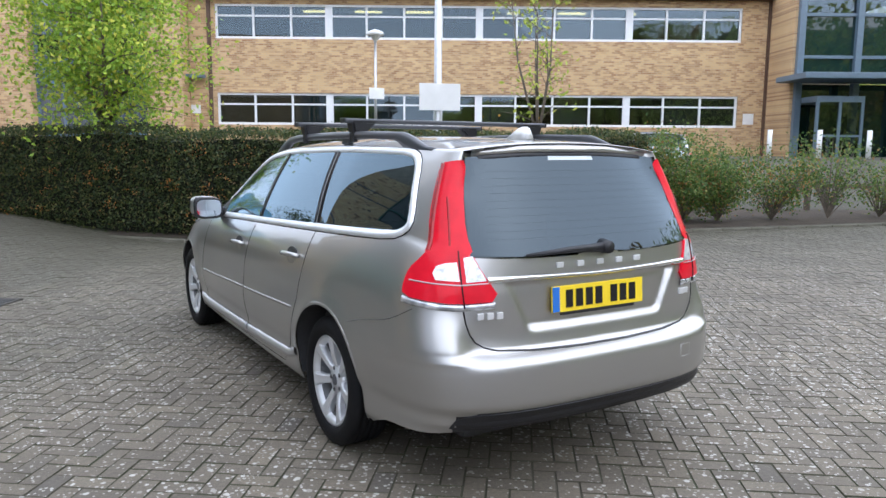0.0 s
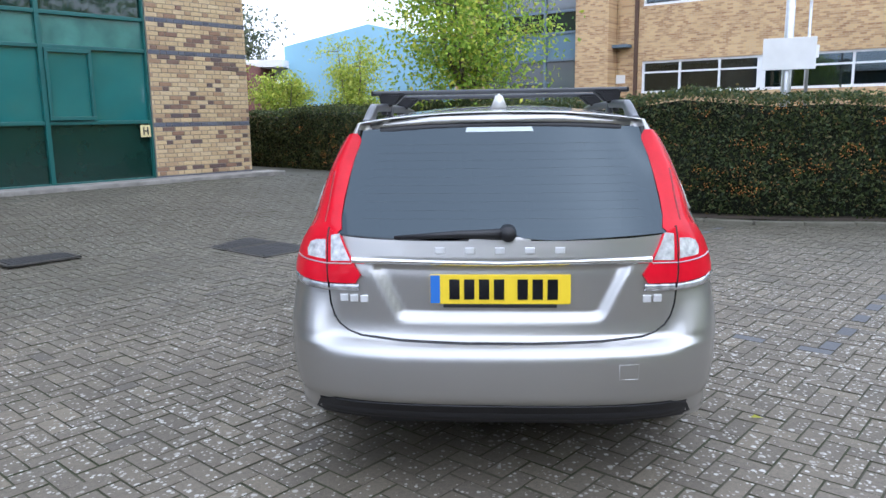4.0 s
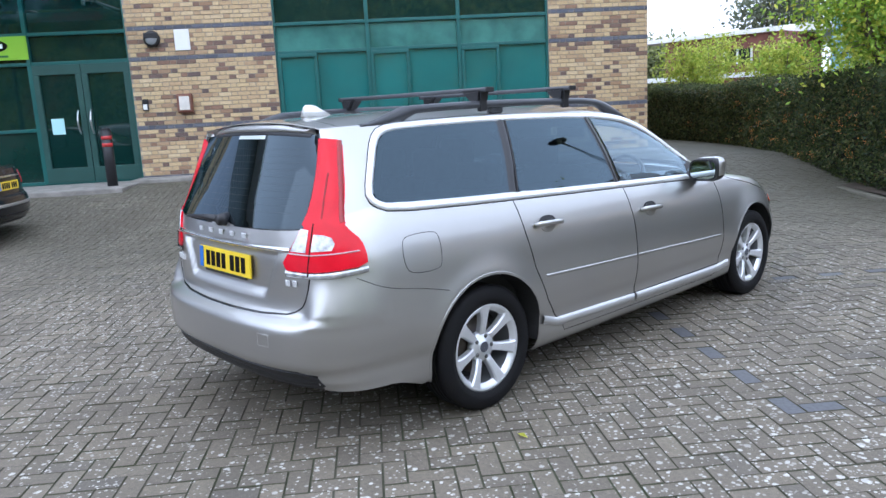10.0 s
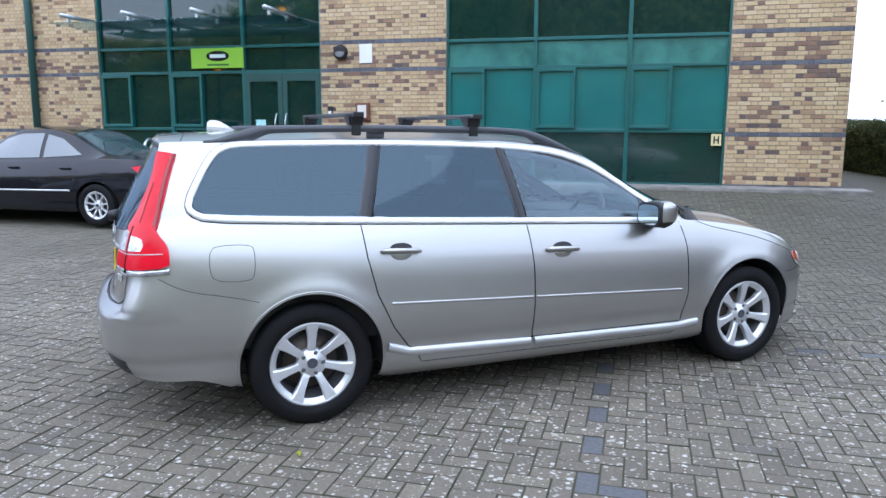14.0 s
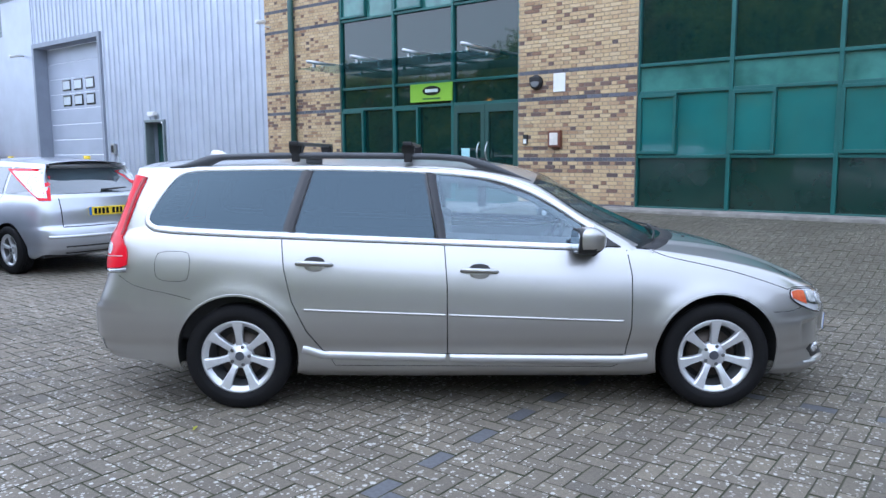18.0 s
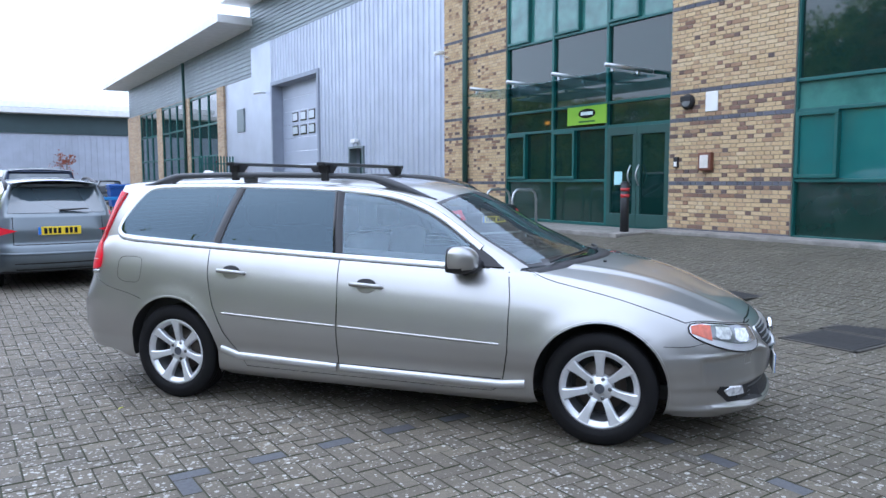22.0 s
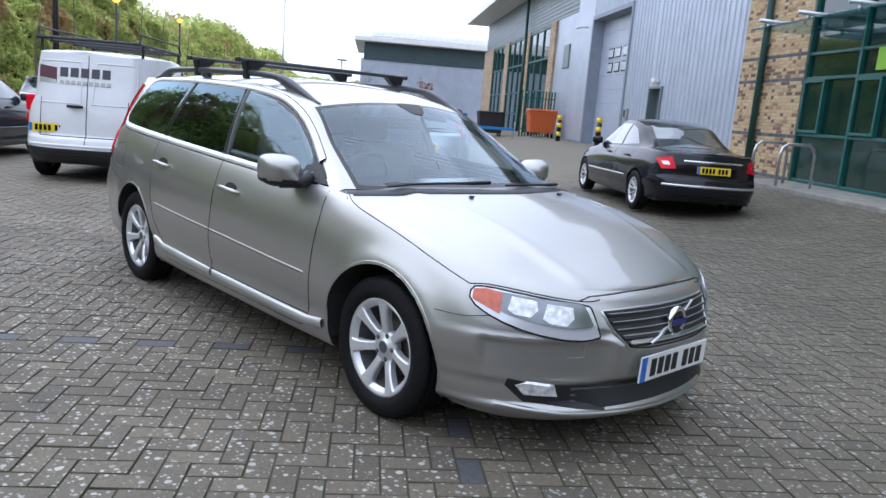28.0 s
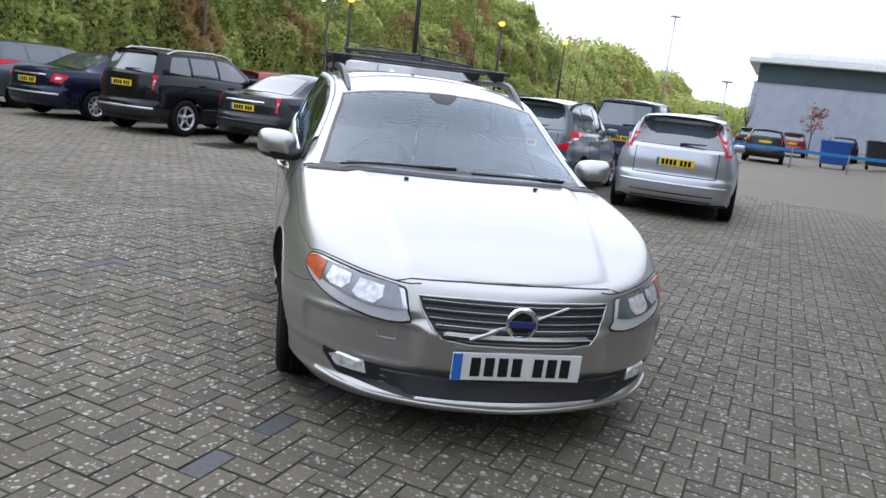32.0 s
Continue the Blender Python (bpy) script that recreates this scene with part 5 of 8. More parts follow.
def estate_car():
    car = empty("estate_car", Matrix(), "silver-beige metallic estate car with black roof bars, parked on block paving", "car")
    bm = shell(V)
    for v in bm.verts:
        x, y, z = v.co
        ax, sg_ = abs(x), (1 if x > 0 else -1)
        if y < -2.0:
            # recess round the plate, and the bumper's corners that stand proud beside the tailgate
            v.co.y += 0.026 * sstep(0.015, -0.012, ax - 0.365 - 0.5 * (z - 0.70)) * sstep(0.695, 0.722, z) * sstep(0.915, 0.9, z)
            v.co.y -= 0.05 * sstep(0.60, 0.73, ax) * sstep(0.58, 0.64, z) * sstep(0.82, 0.62, z)
        if y > 1.95 and z < 0.66:
            # hollow between the nose wedge and the bumper's corners
            v.co.y -= 0.03 * sstep(0.35, 0.43, ax) * sstep(0.84, 0.56, ax) * sstep(0.33, 0.36, z) * sstep(0.56, 0.50, z)
        if y > 1.9 and 0.34 < z < 0.52:
            # scooped face of the bumper below the lamps
            scoop = 0.02 * sstep(0.508, 0.490, z) * max(0, (z - 0.355) / 0.14) * sstep(0.35, 0.42, ax) * sstep(1.93, 1.965, y)
            v.co.y -= scoop
            v.co.x -= sg_ * scoop * 0.8
        if ax > 0.72 and z < 0.85:
            for yc in (-1.408, 1.408):
                d = math.hypot(y - yc, z - 0.328)
                v.co.x += sg_ * 0.013 * math.exp(-((d - 0.362) / 0.065) ** 2) * sstep(0.24, 0.44, z)
    bvh = BVHTree.FromBMesh(bm)
    for yc in (-1.408, 1.408):
        cut_arch(bm, yc, 0.328, 0.362, V["W"])
    RG = [(-0.612, 1.012), (-0.2, 0.995), (-0.09, 1.003), (-0.03, 1.025), (0.03, 1.025), (0.09, 1.003), (0.2, 0.995), (0.612, 1.012), (0.575, 1.24), (0.538, 1.398), (0.25, 1.408), (-0.25, 1.408), (-0.538, 1.398), (-0.575, 1.24)]
    kill, black, screen = [], [], []
    for f in bm.faces:
        c = f.calc_center_median()
        if f.material_index == 1:
            screen.append(f)
            continue
        if c.z > 0.94 and abs(f.normal.x) > 0.35 and inside(RW, c.y, c.z) and c.y < 0.9 and abs(c.x) > 0.4:
            if edge_dist(RW, c.y, c.z) > 0.002:
                kill.append(f)
        elif c.y < -1.9 and f.normal.y < -0.3 and inside(RG, c.x, c.z):
            (kill if edge_dist(RG, c.x, c.z) > 0.03 else black).append(f)
    for f in black:
        f.material_index = 2
    for f in bm.faces:
        c = f.calc_center_median()
        if c.y < -2.0 and c.z < 0.398 - 0.25 * max(0, abs(c.x) - 0.62) and abs(c.x) < 0.70:
            f.material_index = 3
    # windscreen as a pane of its own
    wbm = bm.copy()
    bmesh.ops.delete(wbm, geom=[f for f in wbm.faces if f.material_index != 1], context='FACES')
    for f in wbm.faces:
        f.material_index = 1 if any(v.is_boundary for v in f.verts) else 0
        f.smooth = True
    rim = {v for f in wbm.faces if f.material_index for v in f.verts}
    for f in wbm.faces:
        if f.calc_center_median().z < 1.03 and abs(f.calc_center_median().x) < 0.6 and any(v in rim for v in f.verts):
            f.material_index = 1
    part("windscreen", wbm, [M["screen_glass"], M["gloss_black"]], car, "clear windscreen with a black printed edge")
    bmesh.ops.delete(bm, geom=kill + screen, context='FACES')
    for f in bm.faces:
        f.smooth = True
    for e in bm.edges:
        m_ = (e.verts[0].co + e.verts[1].co) / 2
        if m_.y > 1.9 and m_.z > 0.6 and len(e.link_faces) == 2 and e.calc_face_angle() > 0.4:
            e.smooth = False
    part("body", bm, [M["paint"], M["paint"], M["gloss_black"], M["black"]], car, "silver-beige metallic painted shell")

    def P(name, F, poly, material, off=0.004, label="", **kw):
        return part(name, patch(bvh, F, poly, off, **kw), material, car, label)

    def S(name, F, pts, width, material, off=0.004, closed=False, parent=None, label=""):
        return part(name, strip(bvh, F, pts, width, off, closed), material, parent or car, label)
    for sx, F in ((1, FR["right"]), (-1, FR["left"])):
        # side windows with the bright surround
        S("window_seal", F, inset(soften(RW, True, 1), 0.023), 0.058, M["gloss_black"], 0.0022, True)
        P("quarter_window", F, [(-1.935, 1.112), (-1.875, 1.083), (-1.17, 1.05), (-1.11, 1.05), (-1.01, 1.408), (-1.65, 1.403), (-1.765, 1.39), (-1.822, 1.35), (-1.885, 1.255), (-1.946, 1.145)], M["privacy"], 0.0078, cell=0.03)
        P("rear_door_window", F, [(-1.085, 1.047), (-0.235, 1.008), (-0.305, 1.395), (-0.985, 1.412)], M["privacy"], 0.0078, cell=0.03)
        P("front_door_window", F, [(-0.17, 1.012), (0.72, 0.972), (0.62, 1.078), (0.48, 1.168), (0.34, 1.247), (0.18, 1.303), (0.03, 1.345), (-0.24, 1.385)], M["car_glass"], 0.0078, cell=0.03)
        for (a0, z0), (a1, z1), w, g in (((-1.105, 1.047), (-1.005, 1.408), 0.092, 0.028), ((-0.205, 1.005), (-0.275, 1.390), 0.082, -0.014)):
            pillar = S("pillar_trim", F, [(a0, z0), (a1, z1)], w, M["gloss_black"], 0.0105)
            S("pillar_seal", F, [(a0 + g, z0), (a1 + g, z1)], 0.010, M["black"], 0.0135, parent=pillar)
        P("mirror_panel", F, [(0.60, 0.968), (0.85, 0.957), (0.71, 1.04), (0.63, 1.085)], M["black"], 0.009, cell=0.06)
        ring = inset(soften(RW, True, 1), -0.004)
        tip = max(range(len(ring)), key=lambda k: ring[k][0])
        ring = [q for q in ring[tip + 1:] if q[0] < 0.85] + [q for q in ring[:tip] if q[0] < 0.68]
        S("surround_gap", F, ring, 0.044, M["gloss_black"], 0.003)
        S("window_surround", F, ring, 0.034, M["bright_trim"], 0.0125, label="bright metal strip round the side windows")
        # shut lines
        for pts in ([(-1.14, 1.03), (-1.12, 0.85), (-1.075, 0.66), (-0.99, 0.48), (-0.90, 0.36), (-0.80, 0.345), (0.86, 0.335)], [(-0.185, 0.995), (-0.168, 0.75), (-0.168, 0.34)], [(0.885, 0.94), (0.905, 0.80), (0.90, 0.5), (0.87, 0.335)]):
            S("door_gap", F, pts, 0.007, M["gloss_black"], 0.0012)
        S("fuel_flap_gap", F, soften([(-1.70, 0.945), (-1.85, 0.945), (-1.885, 0.92), (-1.89, 0.82), (-1.86, 0.775), (-1.71, 0.77), (-1.68, 0.80), (-1.675, 0.92)], True), 0.003, M["gloss_black"], 0.0008, True) if sx > 0 else None
        S("side_moulding", F, [(-1.0, 0.608), (-0.18, 0.578)], 0.016, M["paint"], 0.0022)
        S("side_moulding", F, [(-0.155, 0.577), (0.85, 0.538)], 0.016, M["paint"], 0.0022)
        S("sill_trim", F, [(-1.02, 0.372), (-0.9, 0.335), (-0.18, 0.318)], 0.048, M["sill"], 0.014, label="bright silver sill strip")
        S("sill_trim", F, [(-0.155, 0.317), (0.86, 0.303), (1.0, 0.318)], 0.048, M["sill"], 0.014, label="bright silver sill strip")
        S("sill_gap", F, [(-0.86, 0.325), (-0.83, 0.272), (0.80, 0.262), (0.86, 0.29)], 0.004, M["gloss_black"], 0.001)
        S("bumper_gap", F, soften([(-1.665, 0.665), (-1.80, 0.70), (-2.0, 0.735), (-2.12, 0.80)]), 0.003, M["gloss_black"], 0.001)
        S("bumper_gap", F, soften([(1.74, 0.578), (1.86, 0.572), (1.95, 0.59)]), 0.0035, M["gloss_black"], 0.001)
        # arch lips
        for yc in (-1.408, 1.408):
            arc = [(yc + 0.372 * math.cos(a), 0.328 + 0.372 * math.sin(a)) for a in [radians(-14 + 208 * k / 30) for k in range(31)]]
            S("wheel_arch_lip", F, arc, 0.008, M["paint"], 0.001)
        # handles
        for y, z in ((-0.94, 0.872), (0.02, 0.828)):
            ring = [2 * math.pi * k / 20 for k in range(20)]
            # Cup bulges outward to catch light like a hollow's lower half.
            P("handle_cup", F, [(y + 0.058 * math.cos(a), z - 0.010 + 0.034 * math.sin(a)) for a in ring], M["paint"], 0.001, cell=0.02, bulge=0.006)
            # Black patch paints the shade in the top of the hollow.
            P("handle_recess", F, [(y + 0.060 * math.cos(a), z + 0.016 + 0.026 * math.sin(a)) for a in ring], M["black"], 0.0085, cell=0.06)
            h = bmesh.new()
            pts = []
            for dy, o in ((-0.105, 0.004), (-0.085, 0.028), (-0.03, 0.038), (0.04, 0.036), (0.085, 0.026), (0.105, 0.004)):
                p, n = onto(bvh, F, y + dy, z - 0.001 * dy * 40, o)
                pts.append(p)
            add_tube(h, pts, [0.011, 0.014, 0.0135, 0.013, 0.013, 0.010], 10)
            part("door_handle", h, M["paint"], car, smooth=True)
        # mirrors
        mm = bmesh.new()
        bmesh.ops.create_uvsphere(mm, u_segments=24, v_segments=14, radius=1.0)
        for v in mm.verts:
            x, y, z = v.co
            fy = 1 - 0.22 * max(0, y)
            v.co = Vector((sx * (0.108 * fy * (abs(x) ** 0.6) * (1 if x > 0 else -1)), 0.085 * y if y > 0 else 0.13 * max(y, -0.58), 0.080 * fy * (abs(z) ** 0.62) * (1 if z > 0 else -1) + 0.012 * x))
            v.co += Vector((sx * 0.945, 0.65, 1.01))
        for f in mm.faces:
            if f.calc_center_median().z < 0.968 or f.calc_center_median().y < 0.60:
                f.material_index = 1
        mir = part("door_mirror", mm, [M["paint"], M["black"]], car, "painted door mirror with a black underside", True)
        for nm, y, hx, hz, mt in (("mirror_rim", 0.562, 0.094, 0.070, M["black"]), ("mirror_glass", 0.558, 0.083, 0.060, M["mirror_face"])):
            gb = bmesh.new()
            gm = Matrix.Translation((sx * 0.945, y, 1.01)) @ Matrix.Rotation(radians(-3), 4, 'X') @ Matrix.Rotation(sx * radians(7), 4, 'Z')
            ring = []
            for k in range(36):
                c, d = math.cos(math.tau * k / 36), math.sin(math.tau * k / 36)
                ring.append((hx * math.copysign(abs(c) ** 0.55, c), hz * math.copysign(abs(d) ** 0.55, d)))
            out_, in_ = ([gb.verts.new(gm @ Vector((u * q, dy, w * q))) for u, w in ring] for q, dy in ((1.0, 0.02), (0.97, 0.0)))
            for k in range(36):
                gb.faces.new((out_[k], out_[k - 1], in_[k - 1], in_[k]))
            gb.faces.new(in_)
            bmesh.ops.recalc_face_normals(gb, faces=gb.faces[:])
            part(nm, gb, mt, mir)
        part("mirror_arm", tube([(sx * 0.80, 0.70, 0.975), (sx * 0.87, 0.69, 0.955), (sx * 0.96, 0.66, 0.955)], [0.034, 0.028, 0.03], 12), M["black"], mir, smooth=True)
        # roof rail
        rail, rows_ = bmesh.new(), []
        for k in range(49):
            y = -1.87 + (0.35 + 1.87) * k / 48
            fore, aft = 0.35 - y, y + 1.87
            p, _ = onto(bvh, FR["top"], sx * lerp_curve([(-1.87, 0.565), (-0.8, 0.588), (0.35, 0.545)], y), y, 0)
            top = 0.004 + 0.066 * min(sstep(0, 0.30, aft), sstep(0, 0.42, fore))
            low = -0.012 + 0.044 * min(sstep(0.20, 0.34, aft), sstep(0.26, 0.44, fore))
            low = min(low, top - 0.006)
            w = 0.010 + 0.009 * min(1, 6 * aft + 0.2, 6 * fore + 0.2)
            rows_.append([rail.verts.new(p + Vector((sx * u * w, 0, top + (low - top) * h))) for u, h in ((-0.6, 0), (0.4, 0), (0.9, 0.2), (1.0, 0.6), (0.8, 1), (-0.8, 1), (-1, 0.6), (-0.95, 0.2))])
        for p0, p1 in zip(rows_, rows_[1:]):
            for k in range(8):
                rail.faces.new((p0[k - 1], p0[k], p1[k], p1[k - 1]))
        rail.faces.new(rows_[0])
        rail.faces.new(rows_[-1][::-1])
        bmesh.ops.recalc_face_normals(rail, faces=rail.faces[:])
        part("roof_rail", rail, M["roof_trim"], car, "dark graphite roof rail with broad tapered ends", True)
        for y in (-0.98,):
            p, _ = onto(bvh, FR["top"], sx * 0.58, y, 0)
            part("rail_foot", box((p.x, p.y, p.z + 0.03), (0.03, 0.1, 0.06), None, 0.01), M["roof_trim"], car)
        # tail lamps: from the waist up the rear pillar, and the wide lower part
        D = diag(sx, -1)

        def rv(x, z):
            p, _ = onto(bvh, FR["rear"], sx * x, z, 0)
            u = D.transposed() @ p
            return (u.x, u.y)

        def sv(y, z):
            p, _ = onto(bvh, F, y, z, 0)
            u = D.transposed() @ p
            return (u.x, u.y)
        outer = [sv(-2.11, 1.012), sv(-2.097, 1.07), sv(-2.065, 1.16), sv(-2.03, 1.28), sv(-1.995, 1.372)]
        up = [rv(0.595, 1.005), rv(0.70, 1.005)] + outer + [rv(0.575, 1.385), rv(0.535, 1.388), rv(0.578, 1.25), rv(0.606, 1.10)]
        up_ob = P("tail_lamp", D, soften(up, True, 1), M["lamp_red"], 0.008, "tall red light strip up the rear pillar", thick=0.014, cell=0.02)
        part("lens_border", strip(bvh, D, [sv(-2.118, 1.03), sv(-2.108, 1.07), sv(-2.082, 1.16), sv(-2.047, 1.28), sv(-2.012, 1.37)], 0.022, 0.0135), M["lamp_deep"], up_ob)
        part("lens_groove", strip(bvh, D, [rv(0.672, 1.05), rv(0.640, 1.24)], 0.008, 0.0115), M["lamp_deep"], up_ob)
        low = [rv(0.50, 0.835), rv(0.66, 0.828), sv(-2.2, 0.835), sv(-2.065, 0.85), sv(-2.06, 0.90), sv(-2.068, 0.955), sv(-2.10, 0.995), rv(0.735, 1.03), rv(0.605, 1.025), rv(0.575, 0.95)]
        low_ob = P("tail_lamp", D, soften(low, True, 1), M["lamp_red"], 0.011, "wide red and clear lower rear light", thick=0.014, cell=0.03)
        part("clear_lens", patch(bvh, D, [rv(0.56, 0.915), rv(0.638, 0.91), rv(0.638, 1.005), rv(0.605, 1.012), rv(0.585, 0.965)], 0.014, thick=0.004), M["lamp_bowl"], low_ob)
        part("clear_lens", patch(bvh, D, [rv(0.662, 0.915), rv(0.738, 0.920), rv(0.742, 0.945), rv(0.728, 0.972), rv(0.70, 0.984), rv(0.662, 0.988)], 0.014, thick=0.004), M["lamp_bowl"], low_ob)
        part("lens_divider", strip(bvh, D, [rv(0.555, 0.905), rv(0.66, 0.90), rv(0.80, 0.912)], 0.006, 0.016), M["silver_trim"], low_ob)
        part("lens_edge", strip(bvh, D, [rv(0.53, 0.818), rv(0.66, 0.812), sv(-2.2, 0.818), sv(-2.065, 0.834)], 0.030, 0.009), M["lamp_clear"], low_ob)
        part("lens_gap", strip(bvh, D, [rv(0.65, 0.81), rv(0.65, 1.03)], 0.007, 0.015), M["gloss_black"], low_ob)
        # headlamps
        E2 = diag(sx, 1)

        def eg(x, y, z):
            u = E2.transposed() @ Vector((sx * x, y + 0.042, z - 0.004))
            return (u.x, u.y)
        hl = [eg(0.462, 2.235, 0.522), eg(0.463, 2.234, 0.54), eg(0.492, 2.205, 0.635), eg(0.505, 2.195, 0.648), eg(0.62, 2.10, 0.668), eg(0.74, 1.99, 0.69), eg(0.80, 1.91, 0.70), eg(0.83, 1.86, 0.693), eg(0.85, 1.875, 0.64), eg(0.81, 1.97, 0.588), eg(0.70, 2.08, 0.54), eg(0.56, 2.185, 0.512)]
        hl = soften(hl, True, 1)
        H = P("headlamp", E2, hl, M["lamp_lens"], 0.005, "clear headlamp with an amber indicator", thick=0.012, cell=0.03)
        mid = (sum(p[0] for p in hl) / len(hl), sum(p[1] for p in hl) / len(hl))
        ins = [(mid[0] + (a - mid[0]) * 0.86, mid[1] + (b - mid[1]) * 0.66 + 0.016) for a, b in hl]
        part("lamp_bezel", patch(bvh, E2, ins, 0.008, thick=0.003, cell=0.03), M["lamp_cell"], H)
        part("indicator", patch(bvh, E2, [eg(0.79, 1.985, 0.605), eg(0.843, 1.885, 0.648), eg(0.826, 1.872, 0.685), eg(0.795, 1.915, 0.692), eg(0.765, 1.97, 0.68)], 0.011, thick=0.004), M["lamp_amber"], H)
        for x0, x1, z0, z1, t in ((0.74, 0.655, 0.605, 0.672, 0.0), (0.64, 0.55, 0.578, 0.652, 0.0)):
            ca = [eg(x0, 2.11 - (x0 - 0.6) * 0.95, z0 + 0.02), eg(x0 - 0.01, 2.11 - (x0 - 0.61) * 0.95, z1), eg(x1 + 0.01, 2.11 - (x1 - 0.6) * 0.95, z1 - 0.012), eg(x1, 2.11 - (x1 - 0.6) * 0.95, z0 + 0.022), eg(x1 + 0.02, 2.11 - (x1 - 0.58) * 0.95, z0 - 0.004), eg(x0 - 0.02, 2.11 - (x0 - 0.62) * 0.95, z0 + 0.004)]
            part("reflector", patch(bvh, E2, ca, 0.012, thick=0.003, cell=0.03), M["lamp_bowl"], H)
        part("lamp_edge", strip(bvh, E2, hl, 0.008, 0.007, True), M["gloss_black"], H)
        # fog lamps in the lower bumper
        def low_eg(x, y, z):
            u = E2.transposed() @ Vector((sx * x, y + 0.03, z - 0.034))
            return (u.x, u.y)
        fo = P("fog_lamp_recess", E2, [low_eg(0.42, 2.30, 0.350), low_eg(0.62, 2.19, 0.362), low_eg(0.74, 2.09, 0.378), low_eg(0.772, 2.055, 0.384), low_eg(0.778, 2.05, 0.350), low_eg(0.73, 2.11, 0.288), low_eg(0.42, 2.28, 0.258)], M["black"], 0.003)
        part("fog_lamp", patch(bvh, E2, [low_eg(0.62, 2.19, 0.315), low_eg(0.73, 2.11, 0.320), low_eg(0.755, 2.085, 0.36), low_eg(0.72, 2.11, 0.378), low_eg(0.63, 2.18, 0.365)], 0.012), M["lamp_bowl"], fo)
        # wheels, arches
        for y in (-1.408, 1.408):
            wheel(car, sx * 0.788, y, 0.315, 0.219, 7)
            well = bmesh.new()
            arc = [(radians(-10 + 200 * k / 18)) for k in range(19)]
            ra = [[well.verts.new((sx * xx, y + 0.375 * math.cos(a), 0.328 + 0.375 * math.sin(a))) for a in arc] for xx in (0.50,)]
            ra.append([well.verts.new((sx * (abs(onto(bvh, F, y + 0.375 * math.cos(a), max(0.22, 0.328 + 0.375 * math.sin(a)), 0)[0].x) - 0.012), y + 0.375 * math.cos(a), 0.328 + 0.375 * math.sin(a))) for a in arc])
            for k in range(18):
                well.faces.new((ra[0][k], ra[0][k + 1], ra[1][k + 1], ra[1][k]))
            cen = well.verts.new((sx * 0.50, y, 0.33))
            for k in range(18):
                well.faces.new((ra[0][k], ra[0][k + 1], cen))
            part("wheel_well", well, M["interior"], car)
    # tail
    R = FR["rear"]
    P("rear_window", R, RG, M["tail_glass"], 0.006, "dark tinted tailgate window", cell=0.06)
    for sx in (-1, 1):
        S("rear_pillar_seal", R, [(sx * 0.610, 1.015), (sx * 0.580, 1.24), (sx * 0.541, 1.40)], 0.026, M["gloss_black"], 0.0045)
    for k in range(10):
        z = 1.07 + 0.03 * k
        hw = 0.525 - 0.2 * (z - 1.07)
        S("heater_line", R, [(-hw, z), (hw, z)], 0.0016, M["heater"], 0.0068)
    S("roof_gap", FR["top"], [(-0.545, -1.975), (-0.3, -1.945), (0, -1.94), (0.3, -1.945), (0.545, -1.975)], 0.004, M["gloss_black"], 0.001)
    S("tailgate_strip", R, [(-0.555, 0.918), (0, 0.905), (0.555, 0.918)], 0.026, M["chrome"], 0.016, label="chrome strip over the plate")
    S("tailgate_gap", R, soften([(-0.66, 0.845), (-0.645, 0.72), (-0.60, 0.655), (-0.5, 0.628), (0, 0.618), (0.5, 0.628), (0.60, 0.655), (0.645, 0.72), (0.66, 0.845)], False, 1), 0.007, M["gloss_black"], 0.0015)
    P("bumper_skirt", R, [(-0.72, 0.335), (-0.70, 0.372), (-0.64, 0.392), (-0.3, 0.398), (0.3, 0.398), (0.64, 0.392), (0.70, 0.372), (0.72, 0.335), (0.68, 0.322), (0.3, 0.318), (-0.3, 0.318), (-0.68, 0.322)], M["black"], 0.005, "black plastic skirt of the rear bumper", cell=0.05)
    S("tow_cover_gap", R, [(0.43, 0.50), (0.50, 0.50), (0.50, 0.555), (0.43, 0.555)], 0.003, M["satin"], 0.001, True)
    p, n = onto(bvh, R, 0, 0.815, 0.012)
    number_plate("rear_number_plate", car, Matrix.Translation(p) @ Matrix.Rotation(radians(-4), 4, 'X'), False)
    part("plate_frame", box((p.x, p.y - 0.001, p.z - 0.062), (0.42, 0.012, 0.014), None, 0.003), M["black"], car)
    for x in (-0.22, -0.11, 0.0, 0.11, 0.22):
        p, n = onto(bvh, R, x, 0.96, 0.006)
        part("badge_letter", box(tuple(p), (0.036, 0.008, 0.024), None, 0.003), M["bright_trim"], car)
    for x0, k in ((-0.59, 3), (0.54, 2)):
        for i in range(k):
            p, n = onto(bvh, R, x0 + 0.04 * i, 0.775, 0.006)
            part("badge_letter", box(tuple(p), (0.03, 0.008, 0.028), None, 0.003), M["bright_trim"], car)
    P("high_brake_lamp", R, [(-0.13, 1.385), (0.13, 1.385), (0.125, 1.402), (-0.125, 1.402)], mat("pale_lens", (0.55, 0.6, 0.6), 0.2), 0.008)
    p, n = onto(bvh, R, 0.03, 1.012, 0.02)
    wp = part("rear_wiper", tube([p, p + Vector((-0.18, 0.002, 0.0)), p + Vector((-0.42, 0.012, -0.012))], [0.022, 0.014, 0.006], 10), M["black"], car, smooth=True)
    part("wiper_hub", tube([p + Vector((0.0, 0.03, 0)), p + Vector((0, -0.025, 0.0))], [0.034, 0.026], 14), M["black"], wp, smooth=True)
    edge = [(x, 1.42 + 0.028 * (1 - (abs(x) / 0.58) ** 2.3)) for x in [0.036 * k for k in range(-14, 15)]]
